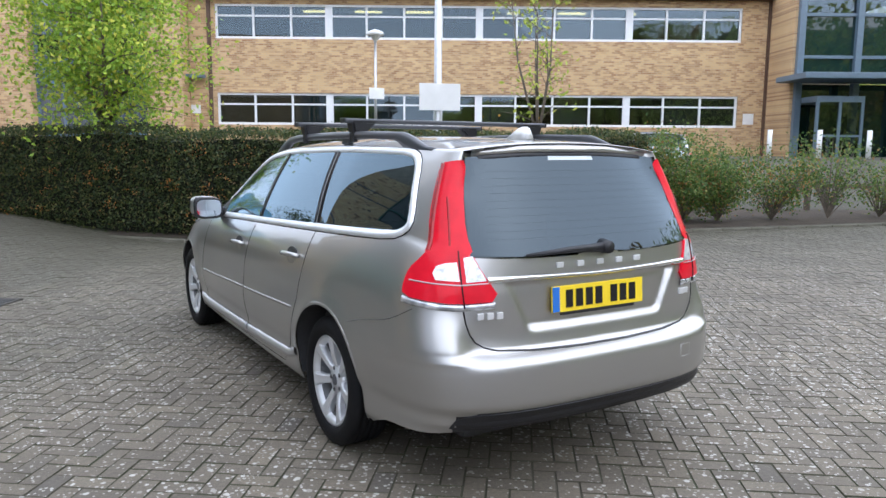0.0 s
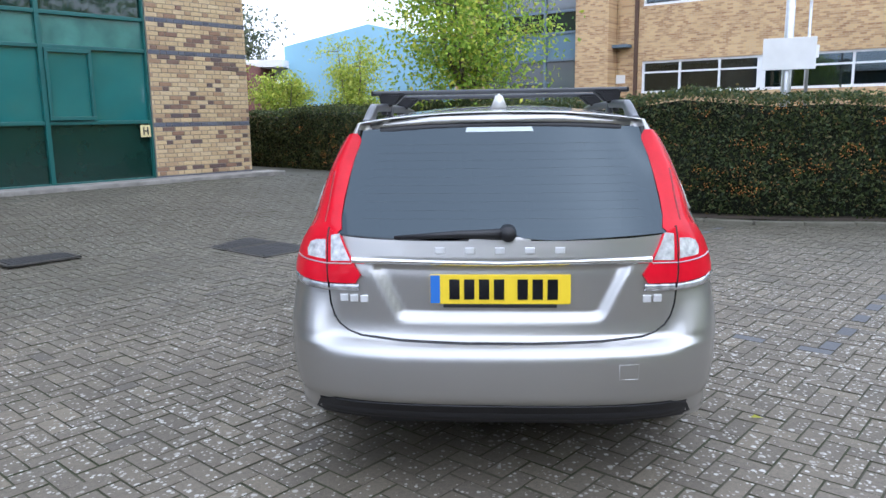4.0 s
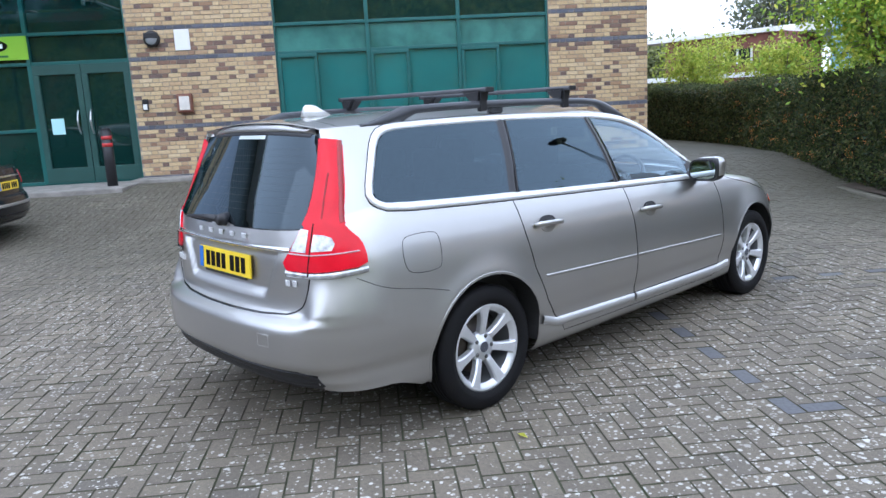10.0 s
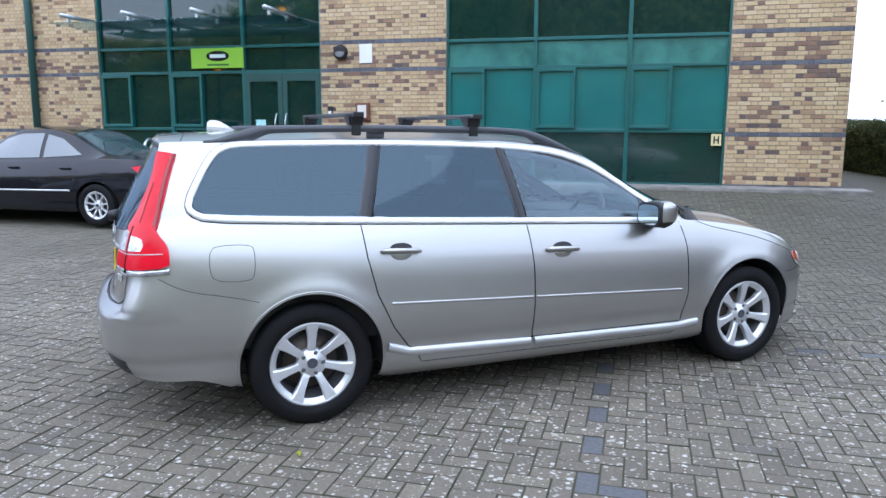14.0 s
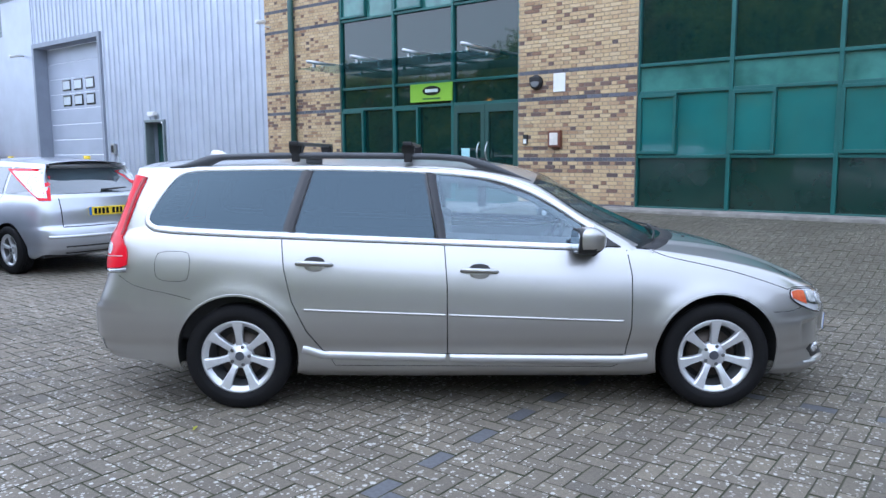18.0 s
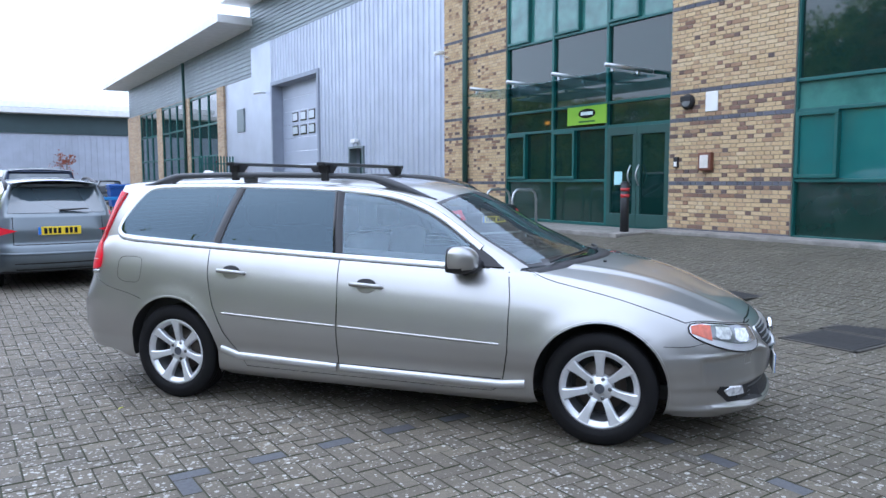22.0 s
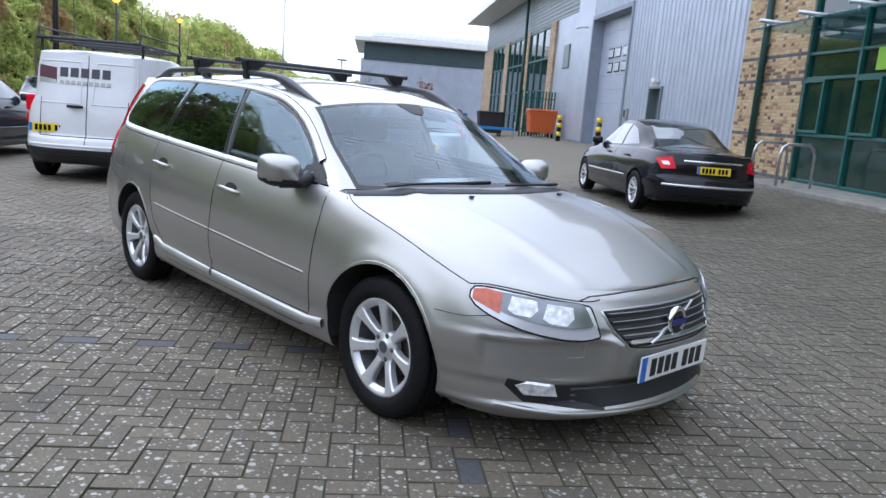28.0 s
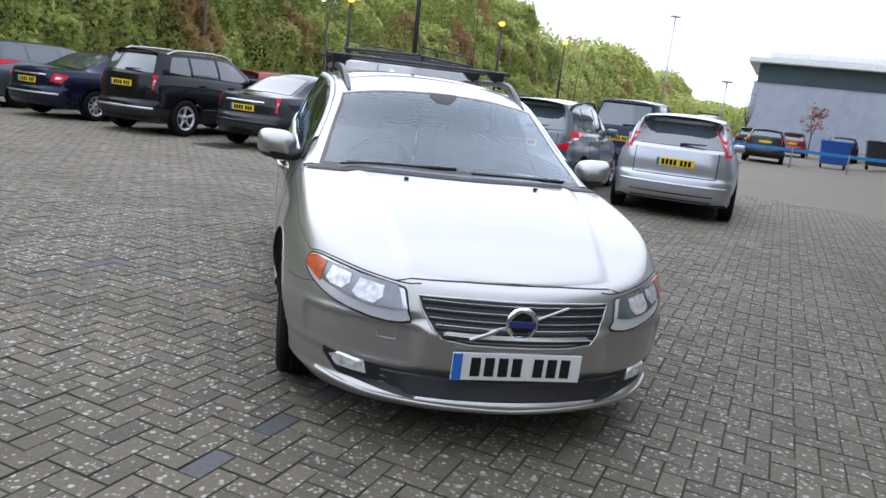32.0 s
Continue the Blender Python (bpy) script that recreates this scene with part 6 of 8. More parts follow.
    S("roof_spoiler", R, [(x, z - 0.011) for x, z in edge], 0.030, M["paint"], 0.017)
    # Black strip paints the shade under the roof lip.
    S("spoiler_gap", R, [(x, z - 0.034) for x, z in edge if abs(x) < 0.48], 0.026, M["black"], 0.008)
    p, n = onto(bvh, FR["top"], 0, -1.72, 0)
    fin = bmesh.new()
    add_box(fin, (0, 0, 0.018), (0.075, 0.17, 0.05))
    for v in fin.verts:
        if v.co.z > 0.02:
            v.co = Vector((v.co.x * 0.3, -0.03 + (v.co.y + 0.0) * 0.35 - 0.015, 0.058))
    bmesh.ops.bevel(fin, geom=fin.edges[:], offset=0.008, segments=2, affect='EDGES')
    bmesh.ops.translate(fin, vec=p, verts=fin.verts)
    part("roof_aerial", fin, mat("pale_silver_paint", (0.7, 0.7, 0.68), 0.3, 0.3), car, "pale shark-fin aerial", True)
    # nose
    Fr = FR["front"]
    GO = [(-0.39, 0.624), (-0.2, 0.628), (0.2, 0.628), (0.39, 0.624), (0.372, 0.575), (0.335, 0.515), (0.30, 0.482), (0.2, 0.470), (-0.2, 0.470), (-0.30, 0.482), (-0.335, 0.515), (-0.37, 0.575)]
    gr = P("grille", Fr, GO, M["black"], 0.004, "black grille with thin bright bars")
    for z, hw in ((0.605, 0.37), (0.576, 0.36), (0.547, 0.345), (0.518, 0.325), (0.492, 0.295)):
        part("grille_bar", strip(bvh, Fr, [(-hw, z), (hw, z)], 0.011, 0.012), M["black"], gr)
        part("bar_edge", strip(bvh, Fr, [(-hw, z + 0.006), (hw, z + 0.006)], 0.004, 0.017), M["silver_trim"], gr)
    part("grille_surround", strip(bvh, Fr, GO, 0.007, 0.009, True), M["silver_trim"], gr)
    part("diagonal_bar", strip(bvh, Fr, [(0.20, 0.492), (-0.20, 0.610)], 0.011, 0.024), M["silver_trim"], gr)
    p, n = onto(bvh, Fr, 0, 0.552, 0.03)
    bd = bmesh.new()
    add_lathe(bd, [(0.044, -0.02), (0.064, -0.015), (0.066, 0.0), (0.058, 0.008), (0.046, 0.002)], 32, Matrix.Translation(p) @ Matrix.Rotation(-math.pi / 2, 4, 'X'))
    part("badge_ring", bd, M["chrome"], gr, smooth=True)
    bd = bmesh.new()
    add_lathe(bd, [(0.047, -0.01), (0.045, 0.001), (0.001, 0.002)], 24, Matrix.Translation(p) @ Matrix.Rotation(-math.pi / 2, 4, 'X'))
    part("badge_face", bd, M["gloss_black"], gr)
    part("badge_bar", box((p.x, p.y + 0.006, p.z), (0.108, 0.01, 0.026), None, 0.002), M["badge_blue"], gr)
    lg = P("lower_grille", Fr, [(-0.60, 0.332), (-0.3, 0.318), (0.3, 0.318), (0.60, 0.332), (0.60, 0.258), (0.4, 0.234), (-0.4, 0.234), (-0.60, 0.258)], M["black"], 0.004, "black lower grille", cell=0.05)
    for z in (0.258, 0.283, 0.308):
        part("grille_bar", strip(bvh, Fr, [(-0.5, z), (0, z - 0.008), (0.5, z)], 0.012, 0.010), M["roof_trim"], lg)
    S("front_lip", Fr, [(-0.74, 0.238), (-0.55, 0.212), (0, 0.198), (0.55, 0.212), (0.74, 0.238)], 0.022, M["paint"], 0.006)
    p, n = onto(bvh, Fr, 0, 0.392, 0.006)
    number_plate("front_number_plate", car, Matrix.Translation(p) @ Matrix.Rotation(math.pi, 4, 'Z') @ Matrix.Rotation(radians(2), 4, 'X'), True)
    S("tow_cover_gap", Fr, [(0.46, 0.44), (0.53, 0.44), (0.53, 0.50), (0.46, 0.50)], 0.003, M["satin"], 0.001, True)
    for sx in (-1, 1):
        E2 = diag(sx, 1)
        run = [E2.transposed() @ Vector((sx * x, y, z)) for x, y, z in ((0.83, 1.89, 0.698), (0.80, 1.947, 0.706), (0.74, 2.027, 0.698), (0.62, 2.142, 0.674), (0.505, 2.242, 0.656), (0.46, 2.265, 0.664))]
        S("bonnet_gap", E2, soften([(p.x, p.y) for p in run]), 0.005, M["gloss_black"], 0.0008)
        side = [E2.transposed() @ Vector((sx * x, y, z)) for x, y, z in ((0.775, 0.99, 0.945), (0.825, 1.10, 0.905), (0.838, 1.28, 0.868), (0.84, 1.5, 0.818), (0.838, 1.7, 0.757))]
        S("bonnet_gap", E2, soften([(p.x, p.y) for p in side] + [(run[0].x, run[0].y)]), 0.005, M["gloss_black"], 0.0008)
    S("bonnet_gap", Fr, [(-0.47, 0.662), (-0.41, 0.675), (-0.2, 0.68), (0.2, 0.68), (0.41, 0.675), (0.47, 0.662)], 0.005, M["gloss_black"], 0.0008)
    S("cowl_edge", FR["top"], [(0.80 * k / 14 - 0.0, 0.955 + 0.05 + 0.30 * (1 - (k / 14) ** 2)) for k in range(-14, 15)], 0.085, M["black"], 0.004)
    for x0, x1, y0 in ((0.05, 0.62, 1.12), (-0.55, -0.02, 1.17)):
        pts = []
        for k in range(6):
            x = x0 + (x1 - x0) * k / 5
            q, _ = onto(bvh, FR["top"], x, y0 - 0.06 + 0.16 * (1 - (x / 0.72) ** 2) - 0.02, 0.02)
            pts.append(q)
        part("windscreen_wiper", tube(pts, [0.010] * 2 + [0.006] * 4, 8), M["black"], car, smooth=True)
    for x in (-0.33, 0.33):
        q, _ = onto(bvh, FR["top"], x, 1.36, 0.006)
        part("washer_jet", box(tuple(q), (0.022, 0.02, 0.010), None, 0.004), M["black"], car)
    # bars across the roof rails
    for y in (-1.09, -0.405):
        z = 1.572 if y < -1 else 1.566
        rb = part("roof_bar", box((0, y, z), (1.30, 0.055, 0.024), None, 0.009), M["roof_trim"], car, "black load bar across the roof", True)
        for sx in (-1, 1):
            ft = bmesh.new()
            add_box(ft, (0, 0, 0), (0.15, 0.085, 0.068))
            for v in ft.verts:
                if v.co.z < 0:
                    v.co.x = v.co.x * 0.42 + 0.03
                    v.co.y *= 0.8
            bmesh.ops.bevel(ft, geom=ft.edges[:], offset=0.012, segments=2, affect='EDGES')
            for v in ft.verts:
                v.co = Vector((sx * (v.co.x + 0.545), v.co.y + y, v.co.z + z - 0.034))
            bmesh.ops.recalc_face_normals(ft, faces=ft.faces[:])
            foot = part("bar_foot", ft, M["black"], rb)
            part("foot_clamp", box((sx * 0.594, y, z - 0.075), (0.03, 0.05, 0.07), None, 0.008), M["black"], foot)
            part("end_cap", box((sx * 0.652, y, z), (0.012, 0.057, 0.026), None, 0.005), M["black"], rb)
    # under the body and in the cabin
    part("underbody", box((0, 0, 0.24), (1.1, 4.2, 0.1), None, 0.03), M["interior"], car)
    part("cabin_floor", box((0, -0.5, 0.42), (1.46, 2.9, 0.05)), M["interior"], car)
    for sx in (-1, 1):
        part("door_lining", box((sx * 0.755, -0.50, 0.67), (0.05, 2.6, 0.54), None, 0.02), M["interior"], car)
    part("dashboard", box((0, 0.80, 0.80), (1.45, 0.45, 0.26), None, 0.06), M["interior"], car, smooth=True)
    part("rear_shelf", box((0, -1.75, 0.86), (1.2, 0.75, 0.03), None, 0.01), M["interior"], car)
    sw = bmesh.new()
    sm = Matrix.Translation((0.36, 0.50, 0.93)) @ Matrix.Rotation(radians(65), 4, 'X')
    add_tube(sw, [sm @ Vector((0.18 * math.cos(a), 0.18 * math.sin(a), 0)) for a in [2 * math.pi * k / 28 for k in range(29)]], 0.015, 8)
    st = part("steering_wheel", sw, M["black"], car, smooth=True)
    part("wheel_boss", box((0, 0, 0), (0.3, 0.07, 0.04), sm, 0.015), M["black"], st)
    for x, y in ((0.36, -0.12), (-0.36, -0.12), (0.40, -1.02), (-0.40, -1.02), (0, -1.02)):
        b = bmesh.new()
        add_box(b, (x, y - 0.18, 0.82), (0.46 if abs(x) > 0.1 else 0.3, 0.14, 0.58), Matrix.Translation((x, y - 0.18, 0.55)) @ Matrix.Rotation(radians(-10), 4, 'X') @ Matrix.Translation((-x, -(y - 0.18), -0.55)), 0.05)
        s = part("seat_back", b, M["seat"], car, smooth=True)
        part("headrest", box((x, y - 0.26, 1.2), (0.27, 0.1, 0.17), None, 0.04), M["seat"], s, smooth=True)
        part("seat_cushion", box((x, y + 0.1, 0.55), (0.48 if abs(x) > 0.1 else 0.3, 0.5, 0.16), None, 0.05), M["seat"], s, smooth=True)
    rm = part("rear_view_mirror", box((0, 0.42, 1.27), (0.24, 0.03, 0.07), None, 0.015), M["black"], car)
    part("sensor_cover", patch(bvh, FR["top"], [(-0.085, 0.435), (0.085, 0.435), (0.08, 0.50), (0.05, 0.55), (-0.01, 0.56), (-0.05, 0.53), (-0.08, 0.48)], 0.002, thick=0.006), M["black"], rm, "black sensor cover behind the windscreen")
    part("sensor_housing", box((0, 0.45, 1.325), (0.10, 0.12, 0.06), None, 0.02), M["black"], car)
    return car


estate_car()

# ---- parked cars ----
def car_shape(L, W, H, style):
    """Shell numbers for an everyday car of that size."""
    k = L / 4.8
    belt = {"hatch": 0.98, "saloon": 0.96, "suv": 1.10, "van": 1.12, "mpv": 1.08}[style]
    zr = H - 0.055
    P = dict(V)
    P.update(W=W / 2, yr=-L / 2, yf=L / 2, r0=-L * 0.27, f0=L * 0.22, step=0.075, ya=L * 0.20, yw=L * 0.055, ra=0.85, rb=0.27, fa=1.1, fb=0.5, wr=0.97)
    P["zb"] = (0.2, 0.26, 0.2) if style not in ("suv",) else (0.3, 0.36, 0.3)
    P["ztop"] = [(-L / 2, belt), (-L * 0.3, belt + 0.03), (0, belt), (L * 0.20, belt - 0.06), (L * 0.34, belt - 0.16), (L * 0.44, belt - 0.27), (L / 2, belt - 0.36)]
    if style == "saloon":
        P["zg"] = [(-L / 2, belt), (-L * 0.33, belt + 0.05), (-L * 0.26, belt + 0.17), (-L * 0.17, zr - 0.07), (-L * 0.08, zr), (0.0, zr - 0.01), (L * 0.055, zr - 0.09), (L * 0.13, belt + 0.16), (L * 0.20, belt - 0.055)]
        P["k"] = [(-L / 2, 0.97), (-L * 0.33, 0.86), (-L * 0.17, 0.76), (0, 0.75), (L * 0.055, 0.76), (L * 0.20, 0.96)]
        P["crown"] = [(-L / 2, 0.03), (-L * 0.3, 0.03), (-L * 0.15, 0.05), (0.2, 0.055), (L * 0.2, 0.02)]
        P["rake"] = 0.05
    else:
        r = {"hatch": 0.56, "suv": 0.34, "van": 0.10, "mpv": 0.3}[style]
        kk = {"hatch": 0.76, "suv": 0.80, "van": 0.90, "mpv": 0.80}[style]
        P["zg"] = [(-L / 2, zr - 0.05), (-L * 0.36, zr - 0.03), (-L * 0.1, zr), (0.0, zr - 0.02), (L * 0.055, zr - 0.09), (L * 0.13, belt + (zr - belt) * 0.45), (L * 0.20, belt - 0.055)]
        P["k"] = [(-L / 2, kk), (0, kk), (L * 0.055, kk), (L * 0.13, (kk + 0.95) / 2), (L * 0.20, 0.96)]
        P["crown"] = [(-L / 2, 0.03), (-L * 0.3, 0.05), (0.2, 0.055), (L * 0.2, 0.02)]
        P["rake"] = r
    P["rear"] = [(0.26, 0.11), (0.34, 0.03), (0.45, 0.0), (0.58, 0.02), (0.64, 0.07), (0.8, 0.08), (belt, 0.12)]
    P["hood"] = [(L * 0.18, 0.05), (L * 0.35, 0.06), (L * 0.45, 0.03), (L / 2, 0.0)]
    P["bow2"] = 0.28
    return P, belt, zr


PAINTS = {}


def parked_car(name, label, r, f, L, W, H, style, colour, tail="block", far=False, metal=0.5, turn=0.0, rails=False, wheel_r=0.31, plain=False):
    if colour not in PAINTS:
        dark_ = max(colour) < 0.13
        PAINTS[colour] = mat("car_paint", colour, 0.2 if dark_ else 0.28, metal, vary=0.12, scale=3, coat=0.5 if dark_ else 0.8, spec=0.15 if dark_ else 0.5)
    paint = PAINTS[colour]
    P, belt, zr = car_shape(L, W, H, style)
    cx, cy = DX * (f + L / 2) - NX * r, DY * (f + L / 2) - NY * r
    m = Matrix.Translation((cx, cy, gz(cx, cy))) @ Matrix.Rotation(math.atan2(DY, DX) - math.pi / 2 + turn, 4, 'Z')
    car = empty(name, m, label, "van" if style == "van" else "car", "parked cars")
    bm = shell(P)
    bvh = BVHTree.FromBMesh(bm)
    wb = L * 0.295
    wy = (-wb, wb * 0.98)
    for y in wy:
        cut_arch(bm, y, wheel_r, wheel_r + 0.045, P["W"])
    for fc in bm.faces:
        fc.smooth = True
        c = fc.calc_center_median()
        if style in ("suv", "van") and c.z < (0.50 if style == "suv" else 0.46) and (c.y < -L * 0.36 or style == "suv"):
            fc.material_index = 2
    part("body", bm, [paint, M["dark_glass"], M["black"]], car)

    def PT(nm, F, poly, mt, off=0.006, **kw):
        return part(nm, patch(bvh, F, poly, off, 0.09, 0.008), mt, car)
    for sx, F in ((1, FR["right"]), (-1, FR["left"])):
        t0, t1 = belt + 0.035, zr - 0.075
        if style == "saloon":
            side = [[(-L * 0.235, t0 + 0.04), (-L * 0.10, t0), (-L * 0.10, t1 + 0.005), (-L * 0.155, t1 - 0.06)], [(-L * 0.085, t0), (L * 0.145, t0 - 0.03), (L * 0.06, t1 - 0.07), (-L * 0.0, t1 + 0.01), (-L * 0.085, t1 + 0.02)]]
        elif style == "van":
            side = [[(L * 0.02, t0 + 0.04), (L * 0.165, t0), (L * 0.10, t1 - 0.15), (L * 0.05, t1 - 0.06), (L * 0.02, t1 - 0.05)]]
        else:
            side = [[(-L * 0.37, t0 + 0.05), (-L * 0.25, t0 + 0.01), (-L * 0.25, t1), (-L * 0.34, t1 - 0.02)], [(-L * 0.235, t0 + 0.01), (-L * 0.075, t0), (-L * 0.085, t1 + 0.01), (-L * 0.235, t1)], [(-L * 0.06, t0), (L * 0.15, t0 - 0.035), (L * 0.06, t1 - 0.08), (0, t1), (-L * 0.065, t1 + 0.01)]]
        for q in side:
            PT("side_window", F, q, M["dark_glass"])
        if not far:
            for pts in ([(-L * 0.07, t0), (-L * 0.065, 0.3)], [(-L * 0.24, t0), (-L * 0.21, 0.5)], [(L * 0.17, belt - 0.06), (L * 0.165, 0.32)]):
                part("door_gap", strip(bvh, F, pts, 0.01, 0.002), M["gloss_black"], car)
            for y in (-L * 0.19, L * 0.0):
                p, n = onto(bvh, F, y, belt - 0.12, 0.02)
                part("door_handle", box(tuple(p), (0.03, 0.17, 0.03), None, 0.008), paint, car)
            part("side_strip", strip(bvh, F, [(-wb + 0.42, 0.52), (wb - 0.42, 0.50)], 0.03, 0.008), M["silver_trim"] if style == "saloon" and tail == "wedge" else paint, car)
            p, n = onto(bvh, F, L * 0.15, belt - 0.0, 0)
            mb = part("door_mirror", box((p.x + sx * 0.10, p.y, p.z + 0.05), (0.19, 0.10, 0.13), None, 0.04), paint if style != "van" else M["black"], car, smooth=True)
        # tail lamps
        R = FR["rear"]
        Dg = diag(sx, -1)

        def rv(x, z):
            p, _ = onto(bvh, R, sx * x, z, 0)
            u = Dg.transposed() @ p
            return (u.x, u.y)

        def sv(y, z):
            p, _ = onto(bvh, F, y, z, 0)
            u = Dg.transposed() @ p
            return (u.x, u.y)
        w = W / 2
        if tail == "tall":
            q = [rv(w * 0.80, belt - 0.12), sv(-L / 2 + 0.26, belt - 0.10), sv(-L / 2 + 0.36, zr - 0.16), rv(w * 0.66, zr - 0.12)]
        elif tail == "high":
            q = [rv(w * 0.70, belt - 0.03), rv(w * 0.80, belt - 0.03), rv(w * 0.70, zr - 0.10), rv(w * 0.63, zr - 0.10)]
        elif tail == "wedge":
            q = [rv(w * 0.60, belt - 0.22), sv(-L / 2 + 0.26, belt - 0.24), sv(-L / 2 + 0.42, belt - 0.09), rv(w * 0.66, belt - 0.05)]
        elif tail == "leaf":
            q = [rv(w * 0.56, belt - 0.18), rv(w * 0.80, belt - 0.24), sv(-L / 2 + 0.30, belt - 0.12), sv(-L / 2 + 0.45, belt + 0.06), rv(w * 0.84, belt + 0.03)]
        else:
            q = [rv(w * 0.74, belt - 0.26), sv(-L / 2 + 0.22, belt - 0.26), sv(-L / 2 + 0.24, belt + 0.0), rv(w * 0.76, belt + 0.0)]
        if style == "van":
            p, n = onto(bvh, R, sx * w * 0.86, 0.96, 0.0)
            tl = part("tail_lamp", box((p.x, p.y + 0.02, 0.96), (0.11, 0.09, 0.36), None, 0.025), M["lamp_red"], car)
            part("clear_lens", box((p.x, p.y + 0.02, 0.90), (0.113, 0.093, 0.07), None, 0.02), M["lamp_clear"], tl)
        else:
            tl = PT("tail_lamp", Dg, q, M["lamp_red"], 0.012)
        if not far and style != "van":
            ca, cb2 = sum(p[0] for p in q) / len(q), sum(p[1] for p in q) / len(q)
            ka, kb = (0.80, 0.84) if tail == "high" else (0.45, 0.3)
            part("clear_lens", patch(bvh, Dg, [(ca + (a - ca) * ka, cb2 + (b - cb2) * kb) for a, b in q], 0.017, 0.09, 0.004), M["lamp_clear"], tl)
        for y in wy:
            if far:
                bw = bmesh.new()
                add_lathe(bw, [(0.001, 0.09), (wheel_r * 0.62, 0.095), (wheel_r * 0.66, 0.10), (wheel_r, 0.08), (wheel_r, -0.1)], 20, Matrix.Translation((sx * (w - 0.12), y, wheel_r)) @ Matrix.Rotation(math.pi / 2 * sx, 4, 'Y'))
                part("wheel", bw, M["rubber"], car)
            else:
                wheel(car, sx * (w - 0.125), y, wheel_r, wheel_r * 0.66, 5 if style != "saloon" else 9, 0.2, "thin" if style == "saloon" else "seven")
        if rails:
            rp = []
            for kq in range(9):
                y = -L * 0.36 + L * 0.42 * kq / 8
                p, _ = onto(bvh, FR["top"], sx * w * 0.66, y, 0.0)
                rp.append(p + Vector((0, 0, 0.05 if 0 < kq < 8 else 0.0)))
            part("roof_rail", tube(rp, 0.022, 8), M["steel"] if rails == "steel" else M["black"], car, smooth=True)
    R = FR["rear"]
    w = W / 2
    if style == "saloon":
        T = FR["top"]
        part("rear_window", patch(bvh, T, [(-w * 0.60, -L * 0.325), (w * 0.60, -L * 0.325), (w * 0.52, -L * 0.175), (-w * 0.52, -L * 0.175)], 0.006, 0.09, 0.008), M["dark_glass"], car)
        part("boot_strip", strip(bvh, R, [(-w * 0.5, belt - 0.10), (w * 0.5, belt - 0.10)], 0.03, 0.012), M["chrome"], car)
    elif style == "van":
        part("door_gap", strip(bvh, R, [(0.05, zr - 0.06), (0.05, 0.48)], 0.012, 0.003), M["black"], car)
        part("door_handle", box((-0.08, -L / 2 + 0.05, 1.02), (0.2, 0.05, 0.04), None, 0.012), M["black"], car)
        for z0, z1, a, b in ((1.06, zr - 0.16, -0.62, -0.02), (1.06, zr - 0.16, 0.12, 0.66)):
            part("door_panel", strip(bvh, R, [(a, z0), (b, z0), (b - 0.02, z1), (a + 0.04, z1)], 0.014, 0.008, True), paint, car)
        lg = part("logo", patch(bvh, R, [(-0.60, zr - 0.40), (-0.36, zr - 0.43), (-0.36, zr - 0.25), (-0.60, zr - 0.22)], 0.010, 0.1, 0.006), mat("maroon_grey_print", (0.10, 0.03, 0.045), 0.5), car)
        part("logo_stripe", patch(bvh, R, [(-0.60, zr - 0.44), (-0.36, zr - 0.45), (-0.36, zr - 0.41), (-0.60, zr - 0.38)], 0.012, 0.1, 0.004), M["silver_trim"], lg)
        for kq in range(5):
            a = -0.31 + 0.135 * kq
            part("print_bar", patch(bvh, R, [(a, zr - 0.36), (a + 0.10, zr - 0.36), (a + 0.10, zr - 0.24), (a, zr - 0.24)], 0.010, 0.1, 0.005), mat("dark_grey_print", (0.06, 0.06, 0.07), 0.5), car)
        for kq in range(9):
            a = -0.31 + 0.075 * kq
            part("print_bar", patch(bvh, R, [(a, zr - 0.46), (a + 0.05, zr - 0.46), (a + 0.05, zr - 0.41), (a, zr - 0.41)], 0.010, 0.1, 0.005), mat("pale_grey_print", (0.45, 0.45, 0.46), 0.5), car)
        rk = part("roof_rack", tube([(-0.66, -L / 2 + 0.35, zr + 0.14), (0.66, -L / 2 + 0.35, zr + 0.14)], 0.025, 8), M["black"], car)
        for y in (-L / 2 + 0.8, -0.6, 0.1):
            part("rack_bar", tube([(-0.66, y, zr + 0.12), (0.66, y, zr + 0.12)], 0.02, 8), M["black"], rk)
        for x in (-0.66, 0.66):
            part("rack_rail", tube([(x, -L / 2 + 0.35, zr + 0.14), (x, 0.35, zr + 0.14)], 0.022, 8), M["black"], rk)
            part("rack_rail", tube([(x, -L / 2 + 0.35, zr + 0.14), (x, -L / 2 + 0.4, zr + 0.27), (x, 0.2, zr + 0.27), (x, 0.35, zr + 0.14)], 0.014, 8), M["black"], rk)
            for y in (-L / 2 + 0.5, 0.2):
                part("rack_foot", tube([(x, y, zr - 0.04), (x, y, zr + 0.14)], 0.02, 8), M["black"], rk)
    else:
        z0, z1 = belt + 0.05, zr - 0.10
        part("rear_window", patch(bvh, R, [(-w * 0.68, z0), (w * 0.68, z0), (w * 0.58, z1), (-w * 0.58, z1)], 0.006, 0.09, 0.008), M["dark_glass"], car)
        if not far:
            p, n = onto(bvh, R, 0.02, z0 + 0.02, 0.02)
            part("rear_wiper", tube([p, p + Vector((0.36, 0.005, 0.02))], [0.016, 0.008], 8), M["black"], car)
        part("spoiler", strip(bvh, R, [(-w * 0.60, zr - 0.06), (w * 0.60, zr - 0.06)], 0.05, 0.04), paint, car)
